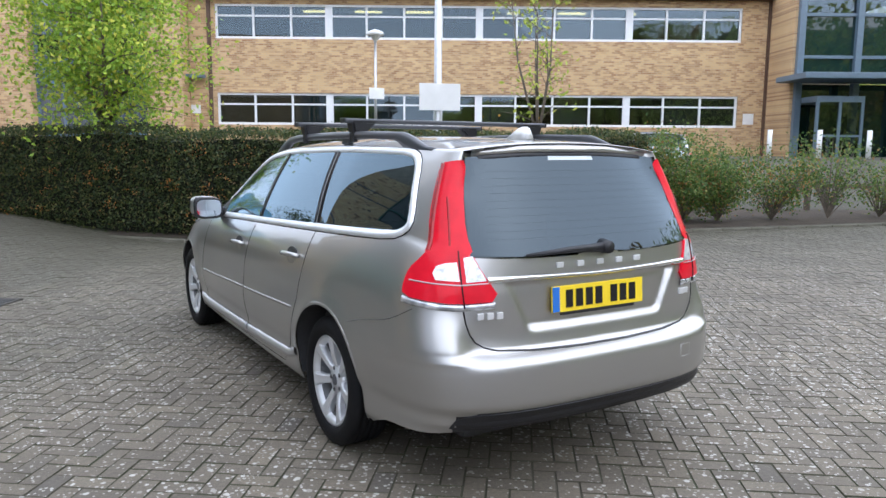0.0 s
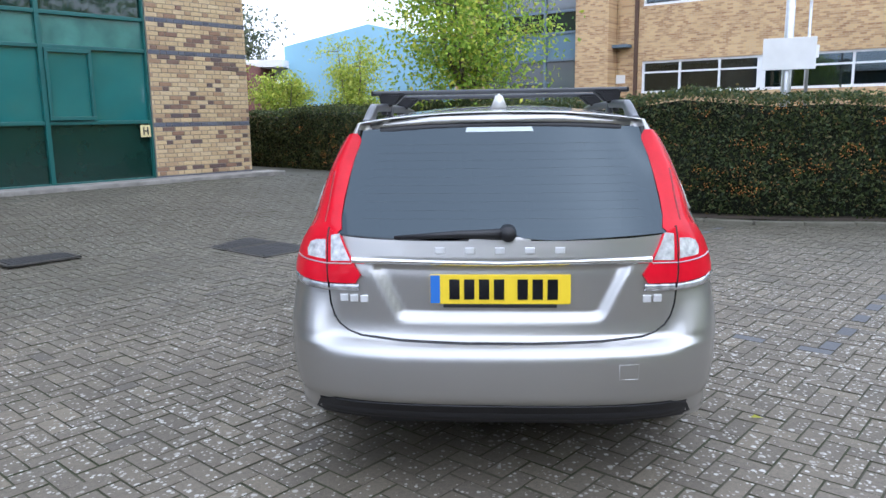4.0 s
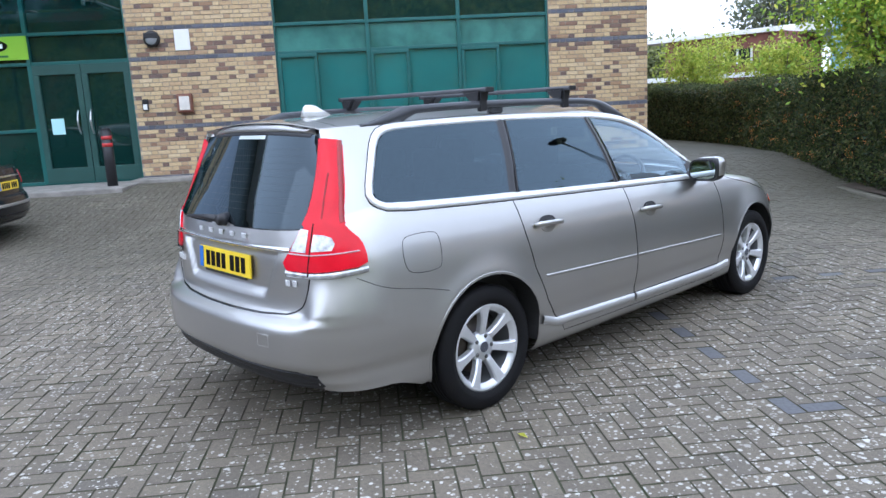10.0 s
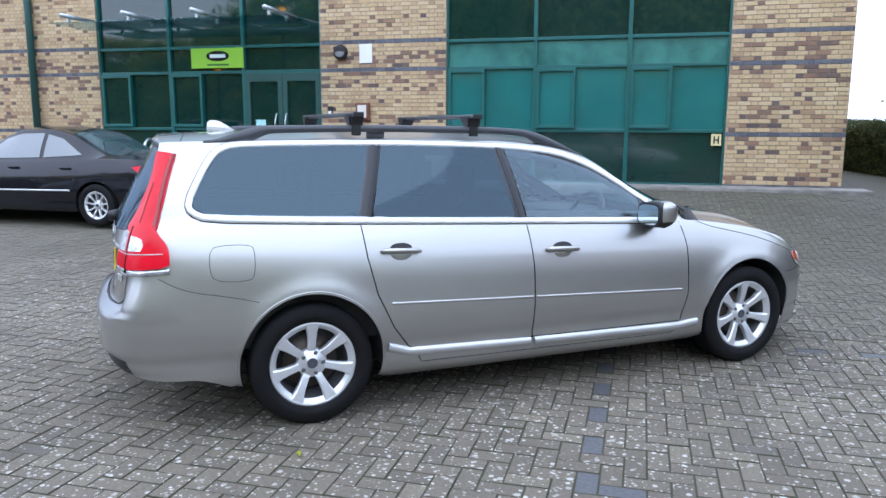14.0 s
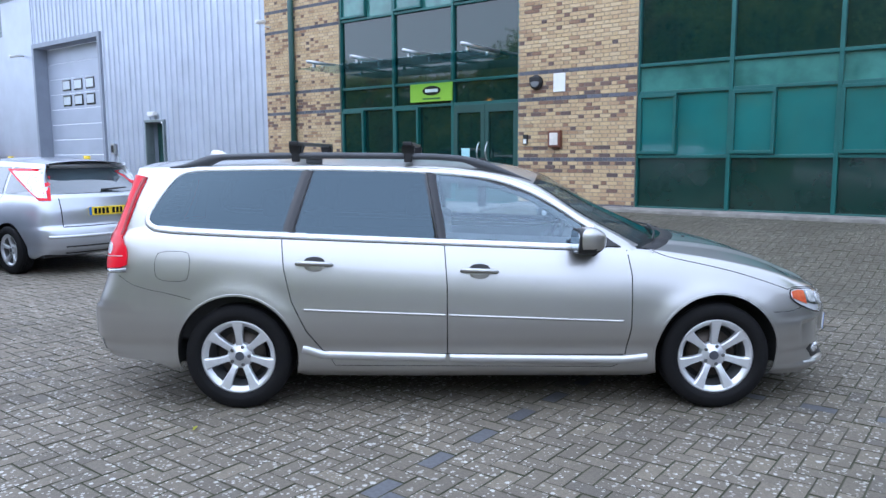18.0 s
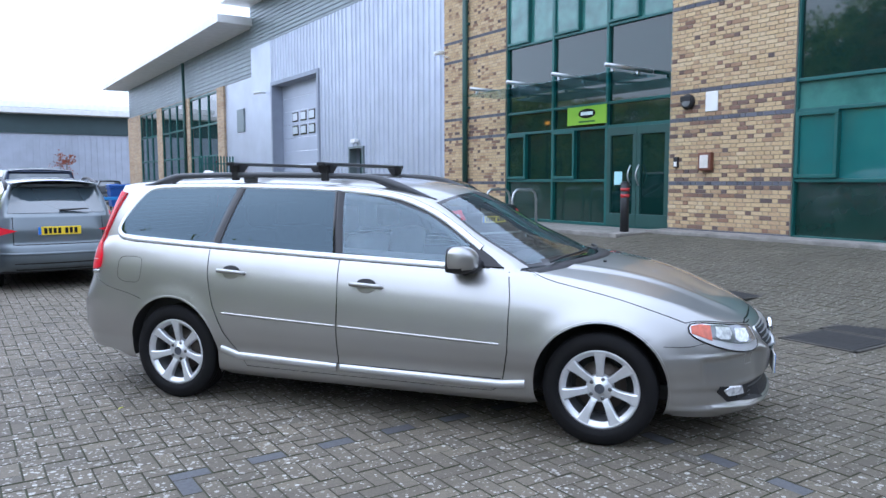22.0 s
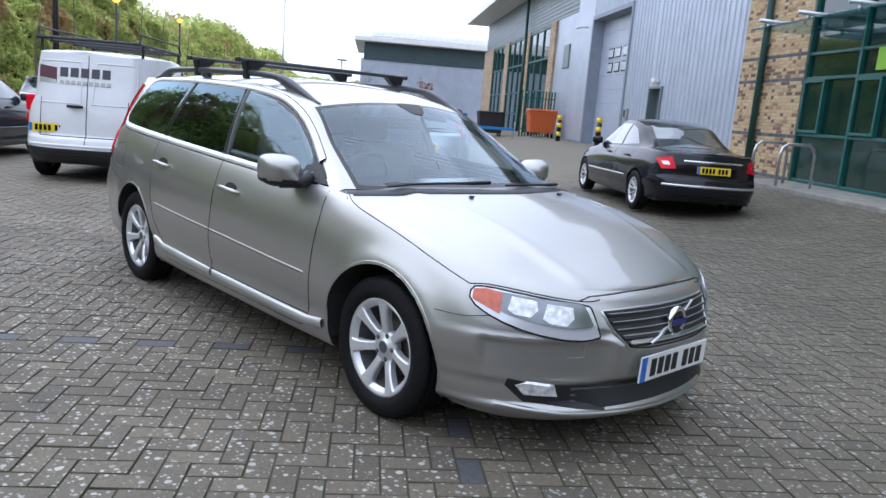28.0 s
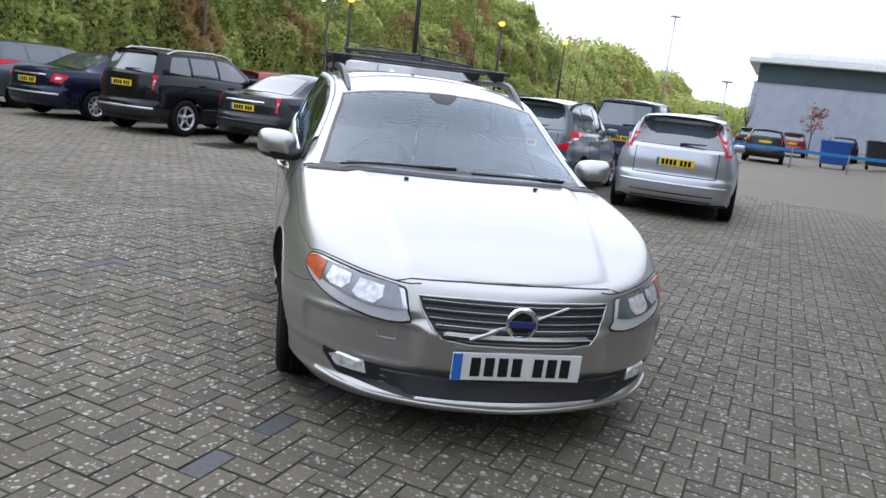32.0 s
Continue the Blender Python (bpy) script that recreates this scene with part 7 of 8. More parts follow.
    if not far:
        part("boot_gap", strip(bvh, R, [(-w * 0.62, belt), (-w * 0.62, 0.62), (w * 0.62, 0.62), (w * 0.62, belt)], 0.012, 0.002), M["gloss_black"], car)
        part("bumper_strip", strip(bvh, R, [(-w * 0.8, 0.50), (w * 0.8, 0.50)], 0.04, 0.008), M["silver_trim"] if tail in ("wedge", "high") or style == "suv" else paint, car)
        part("bumper_skirt", patch(bvh, R, [(-w * 0.6, 0.28), (w * 0.6, 0.28), (w * 0.62, 0.38), (-w * 0.62, 0.38)], 0.006, 0.1, 0.006), M["black"], car)
    zp = {"hatch": 0.80, "saloon": 0.74, "suv": 0.92, "van": 0.72, "mpv": 0.85}[style]
    p, n = onto(bvh, R, 0 if style != "van" else -0.42, zp, 0.012)
    if far:
        part("number_plate", box(tuple(p), (0.52, 0.012, 0.11)), M["yellow"], car)
    else:
        number_plate("number_plate", car, Matrix.Translation(p), False)
    part("underbody", box((0, 0, 0.36), (W * 0.82, L * 0.86, 0.26)), M["interior"], car)
    return car


parked_car("van", "white panel van with a black roof rack and printed rear doors", -3.78, 5.6, 4.38, 1.81, 1.82, "van", (0.74, 0.75, 0.77), "mid", metal=0.0)
parked_car("hatchback", "dark grey estate hatchback with leaf-shaped red lamps", -1.55, 6.6, 4.15, 1.75, 1.52, "hatch", (0.135, 0.16, 0.175), "leaf", rails="black")
parked_car("hatchback", "silver five-door hatchback with lamps high on the rear pillars", 0.66, 6.4, 4.34, 1.84, 1.50, "hatch", (0.48, 0.50, 0.54), "high", metal=0.7, turn=0.08)
parked_car("saloon", "black saloon with amber-red tail lamps and thin-spoked wheels", 5.15, 5.75, 4.82, 1.82, 1.46, "saloon", (0.018, 0.018, 0.022), "wedge")
parked_car("saloon", "dark grey notchback car with block tail lamps", -6.75, 6.3, 4.2, 1.71, 1.43, "saloon", (0.035, 0.038, 0.045), "block")
parked_car("suv", "black compact off-roader with silver roof rails and bumper strip", -9.2, 5.8, 4.32, 1.78, 1.62, "suv", (0.014, 0.014, 0.017), "block", rails="steel", wheel_r=0.35)
parked_car("saloon", "dark blue saloon with wide red tail lamps", -11.75, 5.8, 4.85, 1.84, 1.45, "saloon", (0.012, 0.016, 0.045), "wedge")
parked_car("estate", "grey estate car with bright window strip", -14.3, 6.0, 4.8, 1.84, 1.48, "hatch", (0.10, 0.11, 0.13), "leaf", far=True)
parked_car("hatchback", "black hatchback behind the van", -3.6, 12.2, 4.2, 1.76, 1.48, "hatch", (0.02, 0.02, 0.024), "leaf")
parked_car("people_carrier", "dark navy people carrier in the second row", -1.2, 12.4, 4.6, 1.86, 1.76, "mpv", (0.015, 0.025, 0.05), "block")
parked_car("hatchback", "red car half hidden behind the saloon", -11.8, 12.0, 4.2, 1.75, 1.45, "hatch", (0.30, 0.02, 0.02), "block", far=True)
parked_car("estate", "silver car behind the off-roader", -7.0, 12.3, 4.4, 1.76, 1.45, "hatch", (0.4, 0.42, 0.45), "block", far=True)
for r, f, c, st, lb in ((-3.4, 24, (0.62, 0.64, 0.66), "hatch", "white car far down the car park"), (-0.8, 27, (0.5, 0.52, 0.55), "mpv", "silver car far down the car park"), (1.4, 31, (0.03, 0.03, 0.035), "suv", "black car far down the car park"), (-5.2, 33, (0.02, 0.03, 0.08), "hatch", "blue car far down the car park"),
                     (0.2, 44, (0.02, 0.02, 0.025), "hatch", "black car before the warehouse"), (2.6, 46, (0.25, 0.02, 0.02), "hatch", "dark red car before the warehouse"), (5.2, 43, (0.04, 0.045, 0.05), "mpv", "grey car before the warehouse"), (-3.0, 50, (0.65, 0.66, 0.68), "van", "white van before the warehouse")):
    parked_car("car", lb, r, f, 4.3, 1.78, 1.5 if st != "van" else 2.0, st, c, "block", far=True)
cb_ = parked_car("hatchback", "silver hatchback parked behind the shrubs", 0, 0, 4.0, 1.7, 1.47, "hatch", (0.5, 0.55, 0.6), "block", far=True)
cb_.matrix_world = Matrix.Translation((11.2, 8.2, 0.35)) @ Matrix.Rotation(radians(-35), 4, 'Z')

# ---- yard furniture ----
bo = tagged(mesh_ob("bollard", tube([wall_m() @ Vector((9.72, 0.95, z)) for z in (0.36, 0.9, 1.40)], 0.085, 16), M["black"], smooth=True), "black bollard with red bands before the door", "bollard")
for z in (1.16, 1.28):
    part("red_band", tube([wall_m() @ Vector((9.72, 0.95, z - 0.03)), wall_m() @ Vector((9.72, 0.95, z + 0.03))], 0.088, 16), mat("red_band_film", (0.45, 0.03, 0.03), 0.4), bo, smooth=True)
part("cap", tube([wall_m() @ Vector((9.72, 0.95, 1.40)), wall_m() @ Vector((9.72, 0.95, 1.44))], [0.085, 0.05], 16), M["black"], bo, smooth=True)
for s in (12.55, 13.5):
    pts = [Vector((s, 0.75, 0.38)), Vector((s, 0.75, 1.05)), Vector((s, 0.79, 1.18)), Vector((s, 0.88, 1.25)), Vector((s, 1.30, 1.25)), Vector((s, 1.39, 1.18)), Vector((s, 1.43, 1.05)), Vector((s, 1.43, 0.36))]
    hp = tagged(mesh_ob("cycle_stand", tube([wall_m() @ p for p in pts], 0.028, 12), M["steel"], smooth=True), "galvanised steel hoop for cycles by the entrance", "cycle stand", "cycle stands")


def bin_1100(s, n, body, lid, label):
    m = wall_m(s, n, gz(CX + DX * s + NX * n, CY + DY * s + NY * n)) @ Matrix.Rotation(radians(90), 4, 'Z')
    e = empty("wheeled_bin", m, label, "bin", "waste bins")
    b = bmesh.new()
    add_box(b, (0, 0, 0.68), (1.3, 1.0, 0.95), None, 0.05)
    for v in b.verts:
        if v.co.z < 0.5:
            v.co.x *= 0.88
            v.co.y *= 0.86
    part("tub", b, body, e)
    part("rim", box((0, 0, 1.15), (1.38, 1.08, 0.06), None, 0.02), body, e)
    l = part("lid", box((0, 0, 1.24), (1.36, 1.06, 0.13), None, 0.06), lid, e, smooth=True)
    for x in (-0.25, 0.25):
        part("lid_rib", box((x, 0, 1.31), (0.06, 0.9, 0.03), None, 0.01), lid, l)
    for x in (-0.5, 0.5):
        for y in (-0.38, 0.38):
            part("castor", tube([(x - 0.03, y, 0.1), (x + 0.03, y, 0.1)], 0.1, 14), M["rubber"], e)
    part("print_bar", box((0, -0.51, 0.85), (0.5, 0.01, 0.1)), M["white"], e)


bin_1100(35.0, 0.85, mat("orange_plastic", (0.55, 0.11, 0.02), 0.5, vary=0.2), mat("orange_plastic_lid", (0.5, 0.10, 0.02), 0.5), "orange four-wheeled waste bin by the wing")
bin_1100(38.2, 2.8, mat("black_bin_plastic", (0.02, 0.02, 0.022), 0.5, vary=0.2), M["black"], "black four-wheeled waste bin with its lid shut")
bin_1100(39.4, 4.6, mat("blue_plastic", (0.02, 0.09, 0.36), 0.45, vary=0.2), mat("blue_plastic_lid", (0.02, 0.10, 0.38), 0.45), "blue four-wheeled waste bin beyond the barrier")
br = empty("barrier", Matrix(), "blue rail barrier across the car park on thin posts", "barrier")
pa, pb = (34.5, 2.2), (33.0, 15.0)
for k in range(7):
    s, n = pa[0] + (pb[0] - pa[0]) * k / 6, pa[1] + (pb[1] - pa[1]) * k / 6
    x, y = CX + DX * s + NX * n, CY + DY * s + NY * n
    part("post", tube([(x, y, gz(x, y) - 0.02), (x, y, gz(x, y) + 0.78)], 0.035, 8), M["steel"], br)
part("rail", box((0, 0, 0), (12.9, 0.05, 0.13), wall_m((pa[0] + pb[0]) / 2, (pa[1] + pb[1]) / 2, 0.72) @ Matrix.Rotation(math.atan2(pb[1] - pa[1], pb[0] - pa[0]), 4, 'Z'), 0.01), mat("blue_rail_paint", (0.03, 0.22, 0.55), 0.5), br)

# lamp columns and signs
lc = tagged(mesh_ob("street_lamp", tube([(3.95, 5.72, 0), (3.95, 5.72, 1.2), (3.95, 5.72, 5.0)], [0.075, 0.07, 0.045], 14), M["steel"], smooth=True), "grey lamp column rising from the hedge with a blank white board", "street lamp")
hd = bmesh.new()
add_lathe(hd, [(0.05, -0.12), (0.10, -0.05), (0.26, 0.0), (0.27, 0.04), (0.16, 0.10), (0.001, 0.12)], 20, Matrix.Translation((3.95, 5.72, 5.0)))
part("lamp_head", hd, M["black"], lc, "flat dark lantern", True)
bd = part("sign_board", box((0.0, 0.0, 0), (0.66, 0.03, 0.42), Matrix.Translation((3.93, 5.62, 2.22)) @ Matrix.Rotation(radians(-20), 4, 'Z'), 0.006), M["white"], lc)
part("board_bracket", box((0, 0, 0), (0.2, 0.04, 0.03), Matrix.Translation((3.95, 5.66, 2.3)) @ Matrix.Rotation(radians(-20), 4, 'Z')), M["steel"], bd)
l2 = tagged(mesh_ob("street_lamp", tube([(10.0, 20.4, 0.8), (10.0, 20.4, 5.4)], [0.06, 0.045], 12), M["steel"], smooth=True), "slim lamp post with a round head before the office", "street lamp")
hd = bmesh.new()
add_lathe(hd, [(0.05, -0.2), (0.2, 0.0), (0.32, 0.05), (0.28, 0.15), (0.1, 0.22), (0.001, 0.23)], 20, Matrix.Translation((10.0, 20.4, 5.4)))
part("lamp_head", hd, M["white"], l2, smooth=True)
part("sign_board", box((10.0, 20.3, 3.35), (0.6, 0.04, 0.4), None, 0.006), M["white"], l2)
for x, y, h in ((-28.6, -50.0, 9.2), (-31.5, -46.0, 4.6)):
    q = tagged(mesh_ob("street_lamp", tube([(x, y, 0), (x, y, h)], [0.09, 0.05], 10), M["steel"], smooth=True), "tall grey street lamp far down the car park", "street lamp")
    part("lamp_head", box((x, y, h), (0.8, 0.3, 0.14), None, 0.05), M["steel"], q)
M["amber_glow"] = glow_mat("amber_street_light", (1.0, 0.42, 0.03), 3.0)
for r, f, h in ((-7.6, 14.5, 6.5), (-14.5, 22, 4.6), (-12.2, 33, 5.2), (-12.5, 46, 5.6)):
    x, y = DX * f - NX * r, DY * f - NY * r
    q = tagged(mesh_ob("street_lamp", tube([(x, y, 0), (x, y, h)], [0.08, 0.05], 10), M["black"], smooth=True), "dark lamp post with an amber light before the trees", "street lamp", "amber lamps")
    hd = bmesh.new()
    add_lathe(hd, [(0.03, -0.1), (0.16, 0.0), (0.15, 0.1), (0.001, 0.14)], 14, Matrix.Translation((x, y, h)))
    part("lamp_head", hd, M["amber_glow"], q, smooth=True)

# covers in the paving
M["iron"] = mat("cast_iron_cover", (0.028, 0.027, 0.026), 0.8, 0.1, vary=0.4, scale=20, bump=0.5, bscale=90)
M["cover_frame"] = mat("worn_cover_frame", (0.06, 0.056, 0.048), 0.85, vary=0.5, scale=9)
for x, y, w, d in ((-4.88, 2.32, 0.62, 0.62), (-2.55, 3.10, 0.62, 0.62), (-3.15, 3.52, 0.62, 0.62), (2.2, 6.2, 0.4, 0.4), (1.9, -9.2, 0.6, 0.6)):
    m = Matrix.Translation((x, y, gz(x, y))) @ Matrix.Rotation(FA, 4, 'Z')
    mh = tagged(mesh_ob("manhole_cover", box((0, 0, 0.004), (w, d, 0.02), m, 0.004), M["iron"]), "dark cast-iron cover set flush in the paving", "manhole cover", "paving covers")
    for k in range(4):
        a = k * math.pi / 2
        part("cover_frame", box((w / 2 + 0.03, 0, 0.004), (0.04, d + 0.1, 0.018), m @ Matrix.Rotation(a, 4, 'Z'), 0.003), M["cover_frame"], mh)
    for k in range(-4, 5):
        part("tread_bar", box((k * w / 10, 0, 0.014), (0.02, d * 0.85, 0.003), m), M["iron"], mh)
lf = bmesh.new()
vs = [lf.verts.new(v) for v in ((-0.03, 0, 0.012), (0, -0.014, 0.016), (0.035, 0, 0.010), (0, 0.014, 0.02))]
lf.faces.new(vs)
bmesh.ops.solidify(lf, geom=lf.faces[:], thickness=0.002)
bmesh.ops.translate(lf, vec=(1.22, -1.56, 0), verts=lf.verts)
tagged(mesh_ob("fallen_leaf", lf, mat("yellow_leaf", (0.5, 0.5, 0.06), 0.6)), "small yellow-green leaf fallen on the paving", "leaf")

# ---- bricks of the three piers ----
for ob, a, b in PIERS:
    brick_run(ob, a, b, 0.46, 6.5, wall_m(), 300)

# ---- plants ----
def leaf_mat(name, stops, brown=None, scale=0.35, glow=0.35):
    m = brick_mat(name, stops, True, 0.6)
    n, l = m.node_tree.nodes, m.node_tree.links
    b = n["Principled BSDF"]
    for k in list(b.inputs["Normal"].links):
        l.remove(k)
    if brown:
        tc, t, r, mx = n.new("ShaderNodeTexCoord"), n.new("ShaderNodeTexNoise"), n.new("ShaderNodeValToRGB"), n.new("ShaderNodeMix")
        t.inputs["Scale"].default_value, t.inputs["Detail"].default_value = scale, 3
        l.new(tc.outputs["Object"], t.inputs["Vector"])
        r.color_ramp.elements[0].position, r.color_ramp.elements[1].position = 0.56, 0.66
        l.new(t.outputs["Fac"], r.inputs[0])
        mx.data_type = 'RGBA'
        src = b.inputs["Base Color"].links[0].from_socket
        l.new(r.outputs[0], mx.inputs["Factor"])
        l.new(src, mx.inputs["A"])
        mx.inputs["B"].default_value = (*brown, 1)
        l.new(mx.outputs["Result"], b.inputs["Base Color"])
    thin, both = n.new("ShaderNodeBsdfTranslucent"), n.new("ShaderNodeMixShader")
    both.inputs[0].default_value = glow
    l.new(b.inputs["Base Color"].links[0].from_socket, thin.inputs[0])
    l.new(b.outputs[0], both.inputs[1])
    l.new(thin.outputs[0], both.inputs[2])
    l.new(both.outputs[0], n["Material Output"].inputs["Surface"])
    return m


def leaf_cloud(name, pts, size, material, parent, rng, up=0.3, slim=0.55):
    """Many small folded leaves as one mesh."""
    n = len(pts)
    a = rng.normal(size=(n, 3))
    a /= np.linalg.norm(a, axis=1)[:, None]
    b = rng.normal(size=(n, 3))
    b -= (b * a).sum(1)[:, None] * a
    b /= np.linalg.norm(b, axis=1)[:, None]
    c = np.cross(a, b)
    s = (size * rng.uniform(0.6, 1.3, n))[:, None]
    v = np.empty((n, 4, 3))
    v[:, 0] = pts - a * s
    v[:, 1] = pts + b * s * slim + c * s * 0.15
    v[:, 2] = pts + a * s
    v[:, 3] = pts - b * s * slim + c * s * 0.15
    f = np.arange(4 * n).reshape(n, 4)
    me = bpy.data.meshes.new(name)
    me.vertices.add(4 * n)
    me.vertices.foreach_set("co", v.reshape(-1))
    me.loops.add(4 * n)
    me.loops.foreach_set("vertex_index", f.reshape(-1))
    me.polygons.add(n)
    me.polygons.foreach_set("loop_start", np.arange(n) * 4)
    me.update(calc_edges=True)
    me.materials.append(material)
    o = new(name, me)
    o.parent = parent
    o["kind"] = "stuff"
    return o


rng = np.random.default_rng(7)
M["hedge_leaf"] = leaf_mat("hedge_leaves", [(0, (0.024, 0.042, 0.012)), (0.45, (0.05, 0.076, 0.02)), (0.8, (0.09, 0.115, 0.03)), (0.93, (0.16, 0.15, 0.045)), (1, (0.17, 0.11, 0.045))])
M["hedge_core"] = mat("hedge_inner_shade", (0.012, 0.016, 0.007), 0.95, vary=0.5, scale=8)
M["berry"] = mat("orange_berry", (0.50, 0.20, 0.03), 0.45, vary=0.6, scale=4, dark=(0.30, 0.10, 0.02))
HEDGE = [(-13.5, 17.6), (-8.3, 14.9), (-6.1, 13.8), (-4.4, 12.3), (-1.9, 9.3), (0.2, 7.0), (1.6, 5.85), (3.6, 5.05), (6.4, 4.75), (7.5, 4.58)]


def along(line, d):
    for a, b in zip(line, line[1:]):
        l = math.hypot(b[0] - a[0], b[1] - a[1])
        if d <= l:
            t = d / l
            return (a[0] + (b[0] - a[0]) * t, a[1] + (b[1] - a[1]) * t), ((b[0] - a[0]) / l, (b[1] - a[1]) / l)
        d -= l
    a, b = line[-2], line[-1]
    l = math.hypot(b[0] - a[0], b[1] - a[1])
    return b, ((b[0] - a[0]) / l, (b[1] - a[1]) / l)


def line_len(line):
    return sum(math.hypot(b[0] - a[0], b[1] - a[1]) for a, b in zip(line, line[1:]))


HL, HH, HW = line_len(HEDGE), 1.66, 1.25


def hedge_top(d):
    return HH + 0.05 * math.sin(d * 1.3) + 0.04 * math.sin(d * 3.1 + 1)


hedge = empty("hedge", Matrix(), "long dark green clipped hedge with orange berries beside the paving", "hedge")
# Near-black inner sheet: the shade between leaves is put into its colour.
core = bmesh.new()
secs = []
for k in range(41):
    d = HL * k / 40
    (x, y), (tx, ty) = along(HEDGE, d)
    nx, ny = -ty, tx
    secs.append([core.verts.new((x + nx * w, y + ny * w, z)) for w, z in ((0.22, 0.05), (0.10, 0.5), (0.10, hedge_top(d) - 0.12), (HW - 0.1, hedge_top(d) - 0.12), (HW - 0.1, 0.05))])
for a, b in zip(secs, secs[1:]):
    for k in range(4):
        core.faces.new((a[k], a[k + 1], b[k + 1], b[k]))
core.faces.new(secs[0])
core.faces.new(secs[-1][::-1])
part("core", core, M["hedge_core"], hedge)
pts, ber = [], []
for i in range(112000):
    d = HL * rng.random()
    (x, y), (tx, ty) = along(HEDGE, d)
    nx, ny = -ty, tx
    q = rng.random()
    if q < 0.68:
        z = hedge_top(d) * rng.random() ** 0.85
        lump = 0.07 * noise.noise(Vector((d * 1.6, z * 2.0, 0))) + 0.05 * noise.noise(Vector((d * 5, z * 5, 3)))
        w = lump + rng.normal() * 0.035 + (0.13 * (1 - z / 0.35) if z < 0.35 else 0)
        if z < 0.12 and rng.random() < 0.5:
            continue
    elif q < 0.95:
        w = HW * rng.random()
        z = hedge_top(d) + 0.05 * noise.noise(Vector((d * 3, w * 3, 5))) + rng.normal() * 0.035
    else:
        d = HL
        (x, y), (tx, ty) = along(HEDGE, d)
        nx, ny = -ty, tx
        w = HW * rng.random()
        z = hedge_top(d) * rng.random()
        x, y = x + tx * rng.normal() * 0.08, y + ty * rng.normal() * 0.08
    pts.append((x + nx * w, y + ny * w, z))
leaf_cloud("leaves", np.array(pts), 0.026, M["hedge_leaf"], hedge, rng)
bb = []
for i in range(165):
    d = HL * (0.25 + 0.75 * rng.random() ** 0.5)
    (x, y), (tx, ty) = along(HEDGE, d)
    nx, ny = -ty, tx
    z = 0.35 + 1.15 * rng.random()
    for k in range(int(rng.integers(3, 16))):
        ox = rng.normal() * 0.07
        bb.append((x + tx * ox + nx * (-0.05 + 0.03 * rng.normal()), y + ty * ox + ny * (-0.05 + 0.03 * rng.normal()), z + 0.04 * rng.normal()))


def berry_mesh(name, pts, r, parent):
    v, f = [], []
    for p in pts:
        b = len(v)
        for o in ((r, 0, 0), (-r, 0, 0), (0, r, 0), (0, -r, 0), (0, 0, r), (0, 0, -r)):
            v.append((p[0] + o[0], p[1] + o[1], p[2] + o[2]))
        f += [(b + i, b + j, b + k) for i, j, k in ((0, 2, 4), (2, 1, 4), (1, 3, 4), (3, 0, 4), (2, 0, 5), (1, 2, 5), (3, 1, 5), (0, 3, 5))]
    me = bpy.data.meshes.new(name)
    me.from_pydata(v, [], f)
    me.materials.append(M["berry"])
    o = new(name, me)
    o.parent = parent
    o["kind"] = "stuff"


berry_mesh("berry_cluster", bb, 0.010, hedge)

# kerb before hedge and shrubs
KERB = [(-9.0, 14.3), (-6.5, 13.1), (-5.2, 12.6), (-4.5, 12.15), (-2.05, 9.15), (0.05, 6.85), (1.45, 5.65), (3.5, 4.85), (6.4, 4.55), (8.6, 4.0), (12.2, 3.15), (18, 1.9)]
M["kerb"] = mat("mossy_kerb_concrete", (0.15, 0.14, 0.115), 0.92, vary=0.8, scale=2.2, dark=(0.07, 0.07, 0.04), bump=0.4, fine=0.3)
kerb = tagged(mesh_ob("kerb", box((0.1, 6.9, -0.1), (0.2, 0.2, 0.05)), M["concrete"]), "low pale concrete kerb edging the planted bed", "kerb", kind="structure")
KL, k = line_len(KERB), 0.0
kme = None
while k < KL - 0.5:
    (x, y), (tx, ty) = along(KERB, k + 0.31)
    b = part("kerb_stone", box((0, 0, -0.03), (0.60, 0.125, 0.16), None, 0.015), M["kerb"], kerb) if kme is None else None
    if b is None:
        b = new("kerb_stone", kme)
        b.parent = kerb
    kme = b.data
    b.matrix_local = Matrix.Translation((x, y, 0)) @ Matrix.Rotation(math.atan2(ty, tx), 4, 'Z')
    k += 0.61
M["soil"] = mat("dark_bed_soil", (0.06, 0.045, 0.03), 0.95, vary=0.6, scale=3, bump=0.8, bscale=20)
bed = bmesh.new()
vb = []
for i in range(31):
    (x, y), (tx, ty) = along(KERB, KL * i / 30)
    vb.append((bed.verts.new((x - ty * 0.05, y + tx * 0.05, 0.06)), bed.verts.new((x - ty * 3.2, y + tx * 3.2, 0.10))))
for a, b in zip(vb, vb[1:]):
    bed.faces.new((a[0], b[0], b[1], a[1]))
tagged(mesh_ob("planting_bed", bed, M["soil"]), "dark soil bed under hedge and shrubs", "ground", kind="structure")


